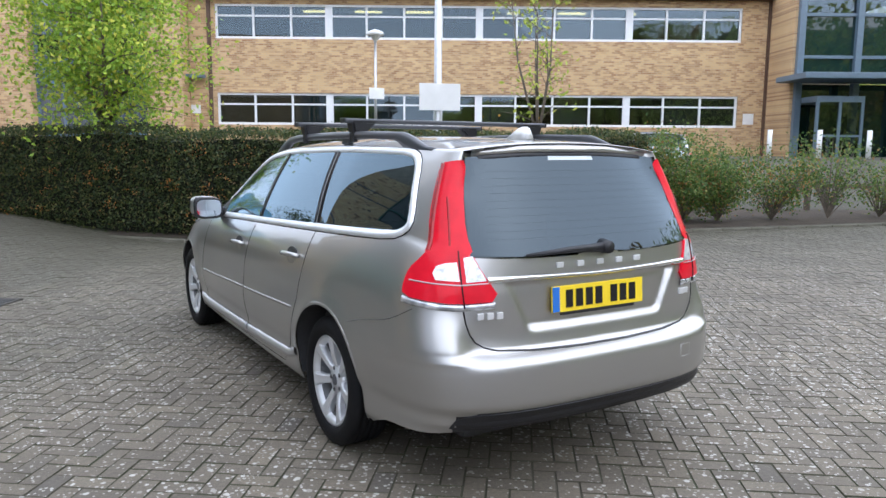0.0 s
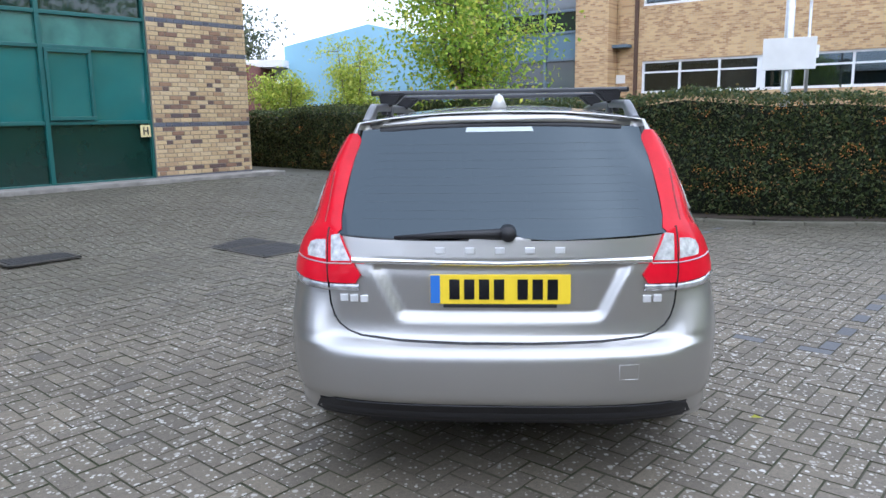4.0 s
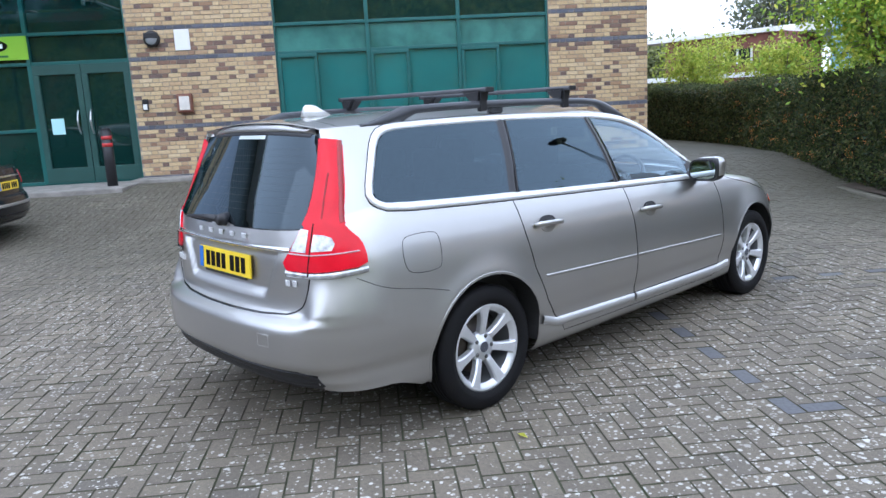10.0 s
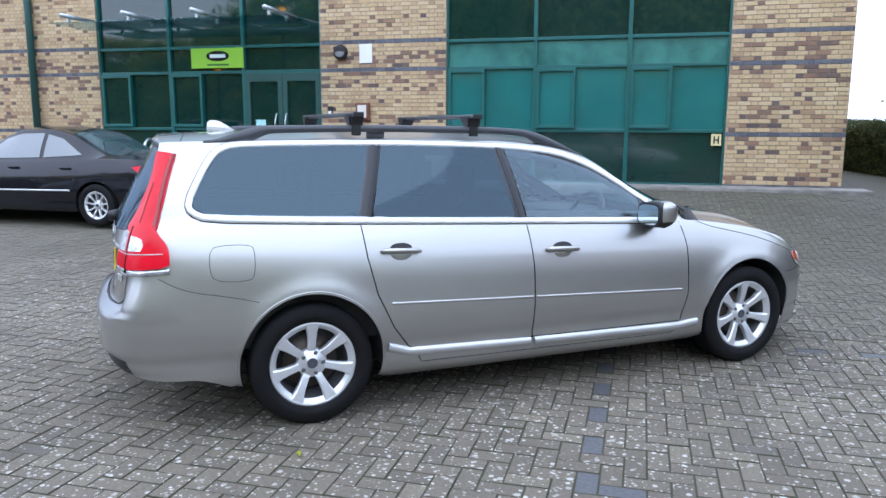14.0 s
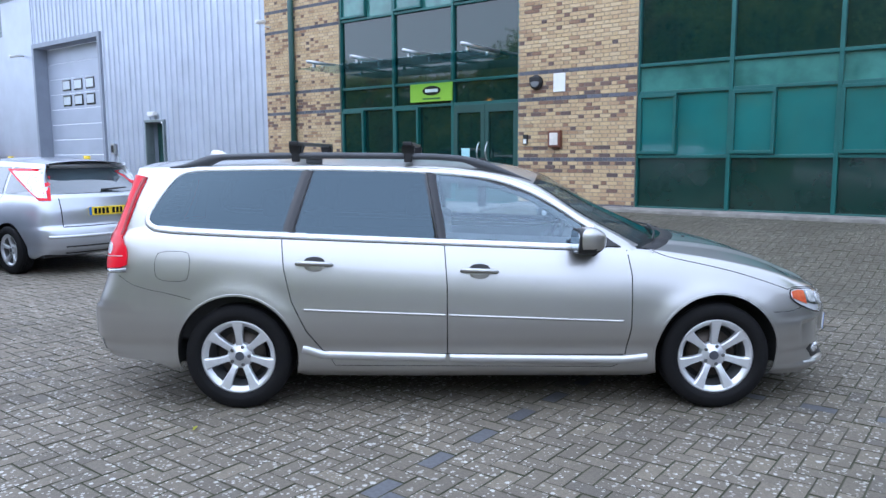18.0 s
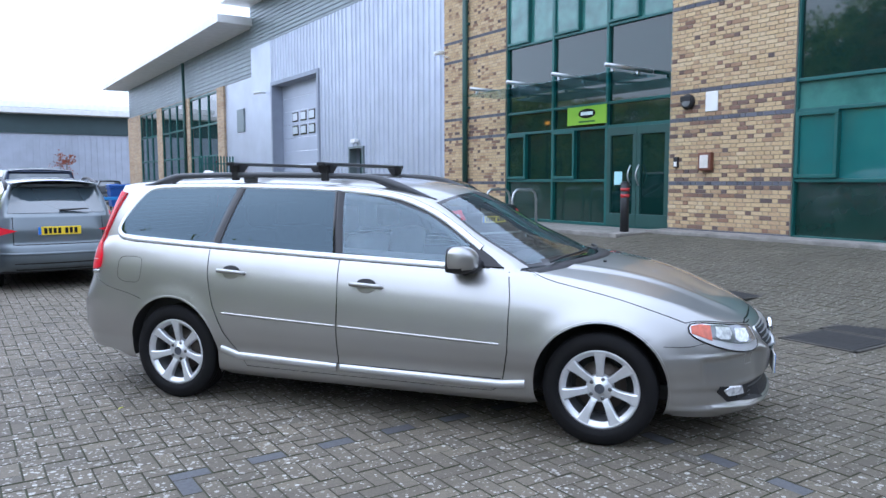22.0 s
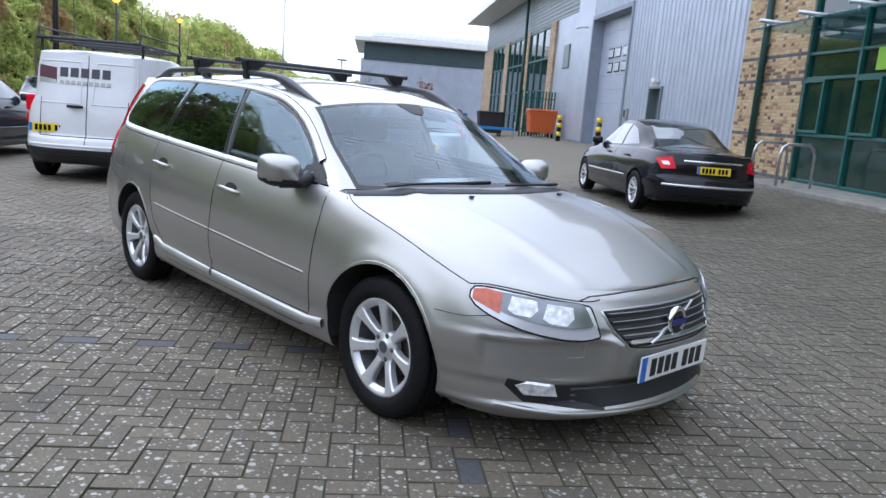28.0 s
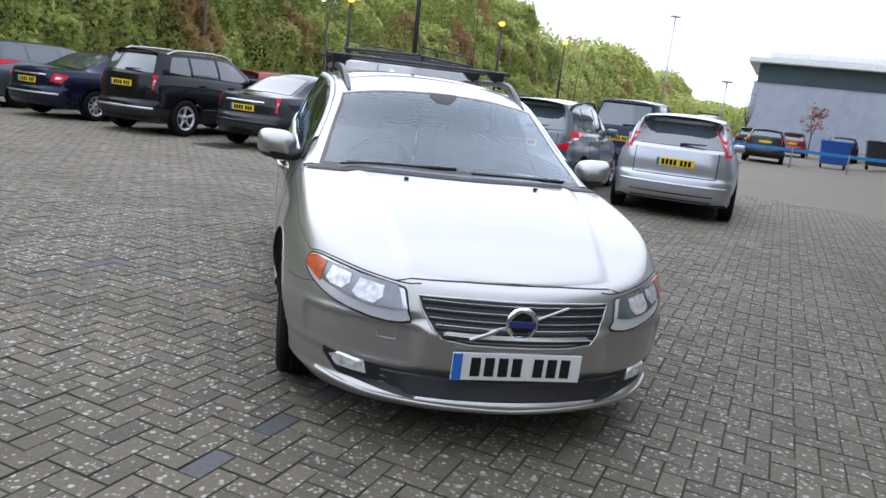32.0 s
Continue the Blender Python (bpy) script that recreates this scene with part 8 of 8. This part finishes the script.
def tree(name, label, x, y, z0, crotch, height, radius, leaves, leaf_size, material, seed, multi=4, bare=False, trunk=0.07, low=0.0):
    """Tapered trunk, limbs, twigs, and leaves gathered in clumps round the twig ends."""
    rg = random.Random(seed)
    t = empty(name, Matrix.Translation((x, y, z0)), label, "tree")
    tb = bmesh.new()
    add_tube(tb, [(0, 0, -0.05), (0.02, 0.01, crotch * 0.5), (0, 0, crotch)], [trunk * 1.25, trunk, trunk * 0.9], 10)
    part("trunk", tb, M["bark"], t, smooth=True)
    ends = []
    for i in range(multi):
        a = 2 * math.pi * i / multi + rg.uniform(-0.4, 0.4)
        lean = rg.uniform(0.25, 0.75) if i else 0.1
        top = Vector((math.cos(a) * radius * lean, math.sin(a) * radius * lean, height * rg.uniform(0.82, 0.98)))
        p0 = Vector((0, 0, crotch * 0.9))
        mid = p0.lerp(top, 0.5) + Vector((math.cos(a), math.sin(a), 0)) * radius * 0.12
        limb = bmesh.new()
        add_tube(limb, [p0, p0.lerp(mid, 0.5) + Vector((0, 0, -0.03)), mid, mid.lerp(top, 0.5), top], [trunk * 0.7, trunk * 0.55, trunk * 0.4, trunk * 0.22, 0.006], 7)
        lo = part("limb", limb, M["bark"], t, smooth=True)
        for j in range(11):
            u = rg.uniform(0.12, 0.97)
            base = p0.lerp(mid, u * 2) if u < 0.5 else mid.lerp(top, u * 2 - 1)
            b = rg.uniform(0, 2 * math.pi)
            ln = radius * rg.uniform(0.35, 0.75) * (1.15 - 0.6 * u)
            tip = base + Vector((math.cos(b) * ln, math.sin(b) * ln, ln * rg.uniform(0.1, 0.8) - low * ln))
            tw = bmesh.new()
            add_tube(tw, [base, base.lerp(tip, 0.5) + Vector((0, 0, 0.05)), tip], [trunk * 0.2, trunk * 0.12, 0.004], 5)
            ends += [tip, base.lerp(tip, 0.65), base.lerp(tip, 0.35)]
            part("twig", tw, M["bark"], lo, smooth=True)
        ends.append(top)
    if leaves:
        g = np.random.default_rng(seed)
        e = np.array([tuple(p) for p in ends])
        idx = g.integers(0, len(e), leaves)
        sp = radius * 0.16 if not bare else radius * 0.08
        p = e[idx] + g.normal(size=(leaves, 3)) * np.array((sp, sp, sp * 0.7))
        leaf_cloud("crown", p, leaf_size, material, t, g)
    return t


M["ash_leaf"] = leaf_mat("yellow_green_leaves", [(0, (0.17, 0.30, 0.03)), (0.45, (0.29, 0.44, 0.045)), (0.8, (0.44, 0.54, 0.06)), (1, (0.62, 0.58, 0.07))])
M["lime_leaf"] = leaf_mat("pale_yellow_leaves", [(0, (0.26, 0.36, 0.04)), (0.6, (0.42, 0.50, 0.07)), (1, (0.58, 0.58, 0.10))])
M["dull_leaf"] = leaf_mat("dull_yellow_leaves", [(0, (0.13, 0.16, 0.07)), (0.6, (0.22, 0.25, 0.10)), (1, (0.32, 0.32, 0.13))])
# Lightened and greyed leaves: distance haze is put into their colour.
M["dark_leaf"] = leaf_mat("hazed_green_leaves", [(0, (0.08, 0.10, 0.06)), (0.6, (0.13, 0.15, 0.085)), (1, (0.19, 0.19, 0.11))])
tree("tree", "young tree with yellow-green leaves behind the hedge", -0.55, 8.8, 0.1, 1.7, 4.6, 1.95, 17000, 0.042, M["ash_leaf"], 3, 7, low=0.3)
tree("tree", "pale yellow-green tree farther behind the hedge", -7.6, 21.5, 0.2, 0.8, 2.9, 1.2, 6000, 0.06, M["lime_leaf"], 5, 6, low=0.3)
tree("tree", "small yellowing tree behind the hedge", -5.2, 22.5, 0.2, 1.2, 4.0, 1.6, 6500, 0.06, M["lime_leaf"], 9, 5, low=0.3)
tree("tree", "green tree at the far side of the hedge", -9.8, 20.5, 0.2, 1.0, 3.2, 1.6, 6000, 0.06, M["lime_leaf"], 12, 5, low=0.3)
tree("tree", "large round tree far off over the roofs", -26, 66, 0, 3, 11.5, 6.0, 7000, 0.22, M["dark_leaf"], 21, 7, trunk=0.25, low=0.2)
tree("tree", "broad dull green tree far off", -38, 62, 0, 2, 7.0, 5.0, 6000, 0.26, M["dull_leaf"], 22, 7, trunk=0.25, low=0.2)
tree("tree", "nearly bare young tree with a few yellow leaves before the office", 8.9, 9.4, 0.2, 1.6, 5.2, 1.25, 420, 0.06, M["lime_leaf"], 31, 5, True, 0.055)
tree("tree", "thin rust-leaved tree before the warehouse", -34, -39, 0, 1.5, 3.8, 1.0, 260, 0.09, leaf_mat("rust_leaves", [(0, (0.25, 0.06, 0.03)), (1, (0.38, 0.12, 0.05))]), 41, 4, True, 0.05)
tree("tree", "thin bare tree before the warehouse", -31, -42, 0, 1.5, 4.6, 1.2, 0, 0.09, M["bark"], 42, 5, True, 0.05)

# shrubs past the end of the hedge
M["shrub_leaf"] = leaf_mat("shrub_leaves", [(0, (0.05, 0.10, 0.02)), (0.5, (0.10, 0.18, 0.035)), (0.85, (0.22, 0.28, 0.06)), (1, (0.34, 0.16, 0.06))])
for i, (x, y, rr, hh, nl) in enumerate(((8.0, 5.3, 0.9, 1.6, 8000), (8.9, 4.95, 0.95, 1.55, 8000), (9.5, 4.65, 0.8, 1.25, 5000), (10.7, 4.35, 0.8, 1.3, 3200), (12.0, 4.0, 0.7, 1.6, 1800), (13.3, 3.7, 0.9, 1.3, 2200))):
    g = np.random.default_rng(50 + i)
    sh_ = empty("shrub", Matrix.Translation((x, y, 0.08)), "loose berried shrub beside the kerb" if i < 4 else "thin straggling shrub beside the kerb", "shrub", "shrubs by the kerb")
    tips = []
    for k in range(30):
        a, l = g.uniform(0, 2 * math.pi), g.uniform(0.4, 1.0)
        tip = Vector((math.cos(a) * rr * l, math.sin(a) * rr * l, hh * g.uniform(0.45, 1.0)))
        st_ = bmesh.new()
        add_tube(st_, [(0, 0, 0), tip * 0.5 + Vector((0, 0, 0.1)), tip], [0.014, 0.009, 0.003], 5)
        tips += [tip, tip * 0.75 + Vector((0, 0, 0.05)), tip * 0.5]
        part("stem", st_, M["bark"], sh_)
    e = np.array([tuple(p) for p in tips])
    p = e[g.integers(0, len(e), nl)] + g.normal(size=(nl, 3)) * rr * 0.16
    p[:, 2] = np.maximum(p[:, 2], 0.03)
    leaf_cloud("leaves", p, 0.032, M["shrub_leaf"], sh_, g)
    if i < 4:
        q = e[g.integers(0, len(e), 420)] + g.normal(size=(420, 3)) * rr * 0.15
        berry_mesh("berry_cluster", q, 0.013, sh_)

# knee rail and white posts before the office car park
kr = empty("knee_rail", Matrix(), "low timber rail on posts before the office car park", "fence")
for k in range(6):
    x, y = 9.5 + 1.9 * k, 7.2 - 0.95 * k
    part("post", box((x, y, 0.35), (0.1, 0.1, 0.7), None, 0.01), M["bark"], kr)
part("rail", box((0, 0, 0), (10.8, 0.09, 0.09), Matrix.Translation((14.25, 4.85, 0.62)) @ Matrix.Rotation(math.atan2(-0.95, 1.9), 4, 'Z'), 0.01), M["bark"], kr)
for k in range(5):
    p = OM @ Vector((20.6 + 1.7 * k, 6.5, 0))
    tagged(mesh_ob("bollard", tube([(p.x, p.y, gz(p.x, p.y)), (p.x, p.y, gz(p.x, p.y) + 0.95)], 0.08, 10), M["white"], smooth=True), "white bollard before the office entrance", "bollard", "white bollards")

# ---- woods along the far side ----
M["wood_leaf"] = leaf_mat("autumn_wood_leaves", [(0, (0.28, 0.35, 0.10)), (0.4, (0.44, 0.52, 0.15)), (0.75, (0.57, 0.60, 0.20)), (1, (0.68, 0.62, 0.24))], (0.46, 0.32, 0.15), 0.22, 0.6)
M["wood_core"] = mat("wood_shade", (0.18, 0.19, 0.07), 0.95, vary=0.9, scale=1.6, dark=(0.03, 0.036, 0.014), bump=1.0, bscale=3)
woods = tagged(new("woods"), "bank of mixed green and rust autumn trees beyond the car park", "woods", kind="stuff")


def wood_top(s):
    return lerp_curve([(-60, 9), (-8, 9.5), (1, 10.2), (9, 10.8), (13, 11.0), (18, 13.0), (24, 12.2), (38, 8.3), (70, 9.4), (110, 10.5)], s) + 1.1 * math.sin(s * 0.11 + 1) + 0.9 * noise.noise(Vector((s * 0.25, 2, 0))) * 1.5 + 0.7 * noise.noise(Vector((s * 0.8, 5, 0)))


# Mottled sheet behind the leaves; its dark tones paint the depth shade in gaps.
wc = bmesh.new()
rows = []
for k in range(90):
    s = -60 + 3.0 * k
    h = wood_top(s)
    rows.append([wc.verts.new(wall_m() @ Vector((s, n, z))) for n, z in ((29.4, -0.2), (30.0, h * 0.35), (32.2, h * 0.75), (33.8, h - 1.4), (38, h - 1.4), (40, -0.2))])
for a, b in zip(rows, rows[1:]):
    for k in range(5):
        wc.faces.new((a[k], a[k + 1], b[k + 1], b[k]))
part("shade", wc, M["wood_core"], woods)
wp_ = []
sz = []
W3 = wall_m()
for i in range(240000):
    s = -55 + 245 * rng.random() if i % 4 == 0 else 10 + 62 * rng.random()
    h = wood_top(s)
    t = rng.random() ** 0.9
    lump = noise.noise(Vector((s * 0.38, h * t * 0.42, 1))) * 1.7 + noise.noise(Vector((s * 1.15, h * t * 1.2, 4))) * 0.7
    n = 27.0 + 5.2 * t ** 1.6 - lump
    z = h * t + 0.35 * lump + rng.normal() * 0.12
    if t > 0.93:
        n = 31 + 5 * rng.random()
    wp_.append((s, n, max(0.02, z)))
    sz.append(0.34 if s > 90 else (0.2 if s > 60 or s < 5 else 0.12))
wa = np.array(wp_)
R3 = np.array([[c for c in r] for r in W3])
wa = np.c_[wa, np.ones(len(wa))] @ R3.T
leaf_cloud("leaves", wa[:, :3], np.array(sz) * 1.0, M["wood_leaf"], woods, rng, slim=0.6)
tk = bmesh.new()
for k in range(16):
    s = 4 + 6.5 * k + rng.normal() * 0.6
    p = W3 @ Vector((s, 26.7 + rng.random(), 0))
    h = wood_top(s) * 0.75
    add_tube(tk, [(p.x, p.y, -0.1), (p.x + 0.1, p.y, h * 0.5), (p.x + rng.normal() * 0.3, p.y, h)], [0.07, 0.05, 0.02], 6)
part("trunks", tk, M["bark"], woods)
# low far trees closing the view down the car park
g = np.random.default_rng(99)
fp = []
for i in range(22000):
    s = 112 + 30 * g.random()
    n = 8 + 34 * g.random()
    t = g.random()
    h = 4.6 + 2.0 * noise.noise(Vector((n * 0.25, 1, 7)))
    q = W3 @ Vector((s, n, h * t))
    fp.append((q.x, q.y, q.z))
ft = tagged(new("far_trees"), "low rust and green trees closing the view", "woods", kind="stuff")
leaf_cloud("leaves", np.array(fp), 0.32, M["wood_leaf"], ft, g)

# ---- paving blocks ----
import functools


def paving_mat(name, island):
    m = brick_mat(name, [(0, (0.102, 0.088, 0.067)), (0.35, (0.142, 0.121, 0.090)), (0.7, (0.120, 0.103, 0.079)), (0.93, (0.168, 0.144, 0.105)), (1, (0.086, 0.077, 0.064))], island, 0.8)
    n, l = m.node_tree.nodes, m.node_tree.links
    b = n["Principled BSDF"]
    src = b.inputs["Base Color"].links[0].from_socket
    geo = n.new("ShaderNodeNewGeometry")

    def noise(scale, detail, rough=0.5):
        t = n.new("ShaderNodeTexNoise")
        t.inputs["Scale"].default_value, t.inputs["Detail"].default_value, t.inputs["Roughness"].default_value = scale, detail, rough
        l.new(geo.outputs["Position"], t.inputs["Vector"])
        return t.outputs["Fac"]

    def calc(op, a, b2, c=None):
        t = n.new("ShaderNodeMath")
        t.operation = op
        for i, v in enumerate((a, b2, c)):
            if v is None:
                continue
            if isinstance(v, (int, float)):
                t.inputs[i].default_value = v
            else:
                l.new(v, t.inputs[i])
        return t.outputs[0]

    def blend(mode, fac, a, bb):
        t = n.new("ShaderNodeMix")
        t.data_type, t.blend_type = 'RGBA', mode
        for key, v in (("Factor", fac), ("A", a), ("B", bb)):
            if isinstance(v, (int, float)):
                t.inputs[key].default_value = v
            elif isinstance(v, tuple):
                t.inputs[key].default_value = (*v, 1)
            else:
                l.new(v, t.inputs[key])
        return t.outputs["Result"]
    grit = noise(230, 2, 0.7)
    col = blend('OVERLAY', 0.75, src, grit)
    patchy = noise(0.55, 4)
    # pale lichen spots of several sizes, thicker in some places
    for scale, lo, hi in ((26, 0.0, 0.42), (48, 0.02, 0.52)):
        vo = n.new("ShaderNodeTexVoronoi")
        vo.inputs["Scale"].default_value = scale
        l.new(geo.outputs["Position"], vo.inputs["Vector"])
        sc_ = n.new("ShaderNodeSeparateColor")
        l.new(vo.outputs["Color"], sc_.inputs[0])
        ragged = calc('MULTIPLY_ADD', noise(scale * 5, 2), 0.30, vo.outputs["Distance"])
        limit = calc('MULTIPLY_ADD', calc('POWER', sc_.outputs[0], 2.2), hi - lo, calc('MULTIPLY_ADD', patchy, 0.36, lo - 0.06))
        spot = n.new("ShaderNodeMapRange")
        spot.inputs["From Min"].default_value, spot.inputs["From Max"].default_value = -0.03, 0.03
        l.new(calc('SUBTRACT', limit, ragged), spot.inputs["Value"])
        col = blend('MIX', calc('MULTIPLY', spot.outputs[0], calc('MULTIPLY_ADD', sc_.outputs[1], 0.6, 0.35)), col, (0.56, 0.55, 0.50))
    # damp stains and a brown or green cast here and there
    col = blend('OVERLAY', 0.5, col, noise(1.1, 4))
    col = blend('MIX', calc('MULTIPLY', noise(2.3, 3), 0.35), col, (0.118, 0.096, 0.066))
    l.new(col, b.inputs["Base Color"])
    return area_toned(m)


M["paver_p"], M["paver_j"] = paving_mat("grey_brown_paver", False), paving_mat("grey_brown_pavers", True)
M["paver_dark"] = brick_mat("slate_blue_paver", [(0, (0.062, 0.064, 0.070)), (1, (0.095, 0.096, 0.102))], True, 0.7)


@functools.lru_cache(None)
def gz_at(x, y):
    return gz(x, y)


def gz_flat(x, y):
    """The ground sheet's own height between its metre-wide corners."""
    x0, y0 = math.floor(x), math.floor(y)
    a, b = x - x0, y - y0
    return (gz_at(x0, y0) * (1 - a) + gz_at(x0 + 1, y0) * a) * (1 - b) + (gz_at(x0, y0 + 1) * (1 - a) + gz_at(x0 + 1, y0 + 1) * a) * b


def block_verts(lx, ly, c=0.0028, h=0.0):
    a, b = lx / 2, ly / 2
    return [(-a, -b, -0.014), (a, -b, -0.014), (a, b, -0.014), (-a, b, -0.014), (-a, -b, -0.004), (a, -b, -0.004), (a, b, -0.004), (-a, b, -0.004), (-a + c, -b + c, h), (a - c, -b + c, h), (a - c, b - c, h), (-a + c, b - c, h)]


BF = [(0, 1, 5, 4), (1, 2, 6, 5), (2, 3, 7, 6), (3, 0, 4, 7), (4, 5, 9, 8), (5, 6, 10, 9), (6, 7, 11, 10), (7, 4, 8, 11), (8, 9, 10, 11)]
# Slot 1 darkens sides and bevels: joint dirt, with gap shade in the colour.
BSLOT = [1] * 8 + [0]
M["joint"] = mat("mossy_joint_sand_and_shade", (0.062, 0.056, 0.040), 0.95, vary=0.8, scale=2.5, dark=(0.035, 0.045, 0.015), bump=0.5, bscale=150)
rp_ = random.Random(5)
UX, UY = Vector((DX, DY, 0)), Vector((NX, NY, 0))
shape = {True: block_verts(0.1955, 0.0955), False: block_verts(0.0955, 0.1955)}
single = {}
for k, v in shape.items():
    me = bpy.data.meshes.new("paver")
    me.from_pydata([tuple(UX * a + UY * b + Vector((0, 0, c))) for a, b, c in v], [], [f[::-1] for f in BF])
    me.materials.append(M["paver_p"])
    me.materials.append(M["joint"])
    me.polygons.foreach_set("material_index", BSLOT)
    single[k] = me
runs = {False: ([], []), True: ([], [])}
n_single = 0
for i in range(-175, 130):
    for j in range(-130, 150):
        t = (i - j) % 4
        if t == 0:
            hor, u, v = True, (i + 1) * 0.1 - 0.05, (j + 0.5) * 0.1 + 0.03
        elif t == 2:
            hor, u, v = False, (i + 0.5) * 0.1 - 0.05, j * 0.1 + 0.03
        else:
            continue
        x, y = DX * u + NX * v, DY * u + NY * v
        if wall_n(x, y) < 0.65 or math.hypot(x - 0.3, y + 0.3) > 12.6:
            continue
        if y > 13.5 or (x > -5 and 0.86 * y + 0.5 * x > 9.0) or (x < 0.2 and y > 6.95 - 1.17 * (x - 0.2)) or (x >= 0.2 and y > 6.9 - 0.5 * (x - 0.2) and y > 4.5):
            continue
        dark = (hor and j in (-6, 18) and -5.6 < u < -0.8) or (not hor and i == -8 and -0.7 < v < 2.0)
        z = gz_flat(x, y)
        tz = rp_.uniform(-0.0022, 0.0022)
        if not dark and 1.3 < x < 3.6 and -1.4 < y < 1.2 and n_single < 300:
            o = new("paver", single[hor])
            o.parent = ground
            o.matrix_local = Matrix.Translation((x, y, z + tz))
            n_single += 1
            continue
        vs, fs = runs[dark]
        b = len(vs)
        ta, tb = rp_.uniform(-0.012, 0.012), rp_.uniform(-0.012, 0.012)
        for a, c, h in shape[hor]:
            px, py = x + DX * a + NX * c, y + DY * a + NY * c
            vs.append((px, py, gz_flat(px, py) + tz + h + ta * a + tb * c))
        fs += [(b + f[3], b + f[2], b + f[1], b + f[0]) for f in BF]
for dark, (vs, fs) in runs.items():
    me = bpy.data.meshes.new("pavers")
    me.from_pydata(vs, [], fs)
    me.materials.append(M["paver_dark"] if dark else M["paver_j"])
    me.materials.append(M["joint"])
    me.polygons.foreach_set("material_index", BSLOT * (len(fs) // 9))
    o = new("dark_pavers" if dark else "pavers", me)
    o.parent = ground
    o["kind"] = "stuff"

# dark sand and moss in the joints
jv, jf, ji = [], [], {}
for i in range(-56, 56):
    for j in range(-56, 56):
        x, y = i * 0.25, j * 0.25
        if all(wall_n(x + a, y + b) > 0.6 and math.hypot(x + a, y + b) < 12.4 for a in (0, 0.25) for b in (0, 0.25)):
            q = []
            for a, b in ((0, 0), (1, 0), (1, 1), (0, 1)):
                k = (i + a, j + b)
                if k not in ji:
                    ji[k] = len(jv)
                    jv.append((k[0] * 0.25, k[1] * 0.25, gz_flat(k[0] * 0.25, k[1] * 0.25) - 0.0048))
                q.append(ji[k])
            jf.append(q)
me = bpy.data.meshes.new("joint_sand")
me.from_pydata(jv, [], jf)
me.materials.append(M["joint"])
o = new("joint_sand", me)
o.parent = ground
o["kind"] = "stuff"
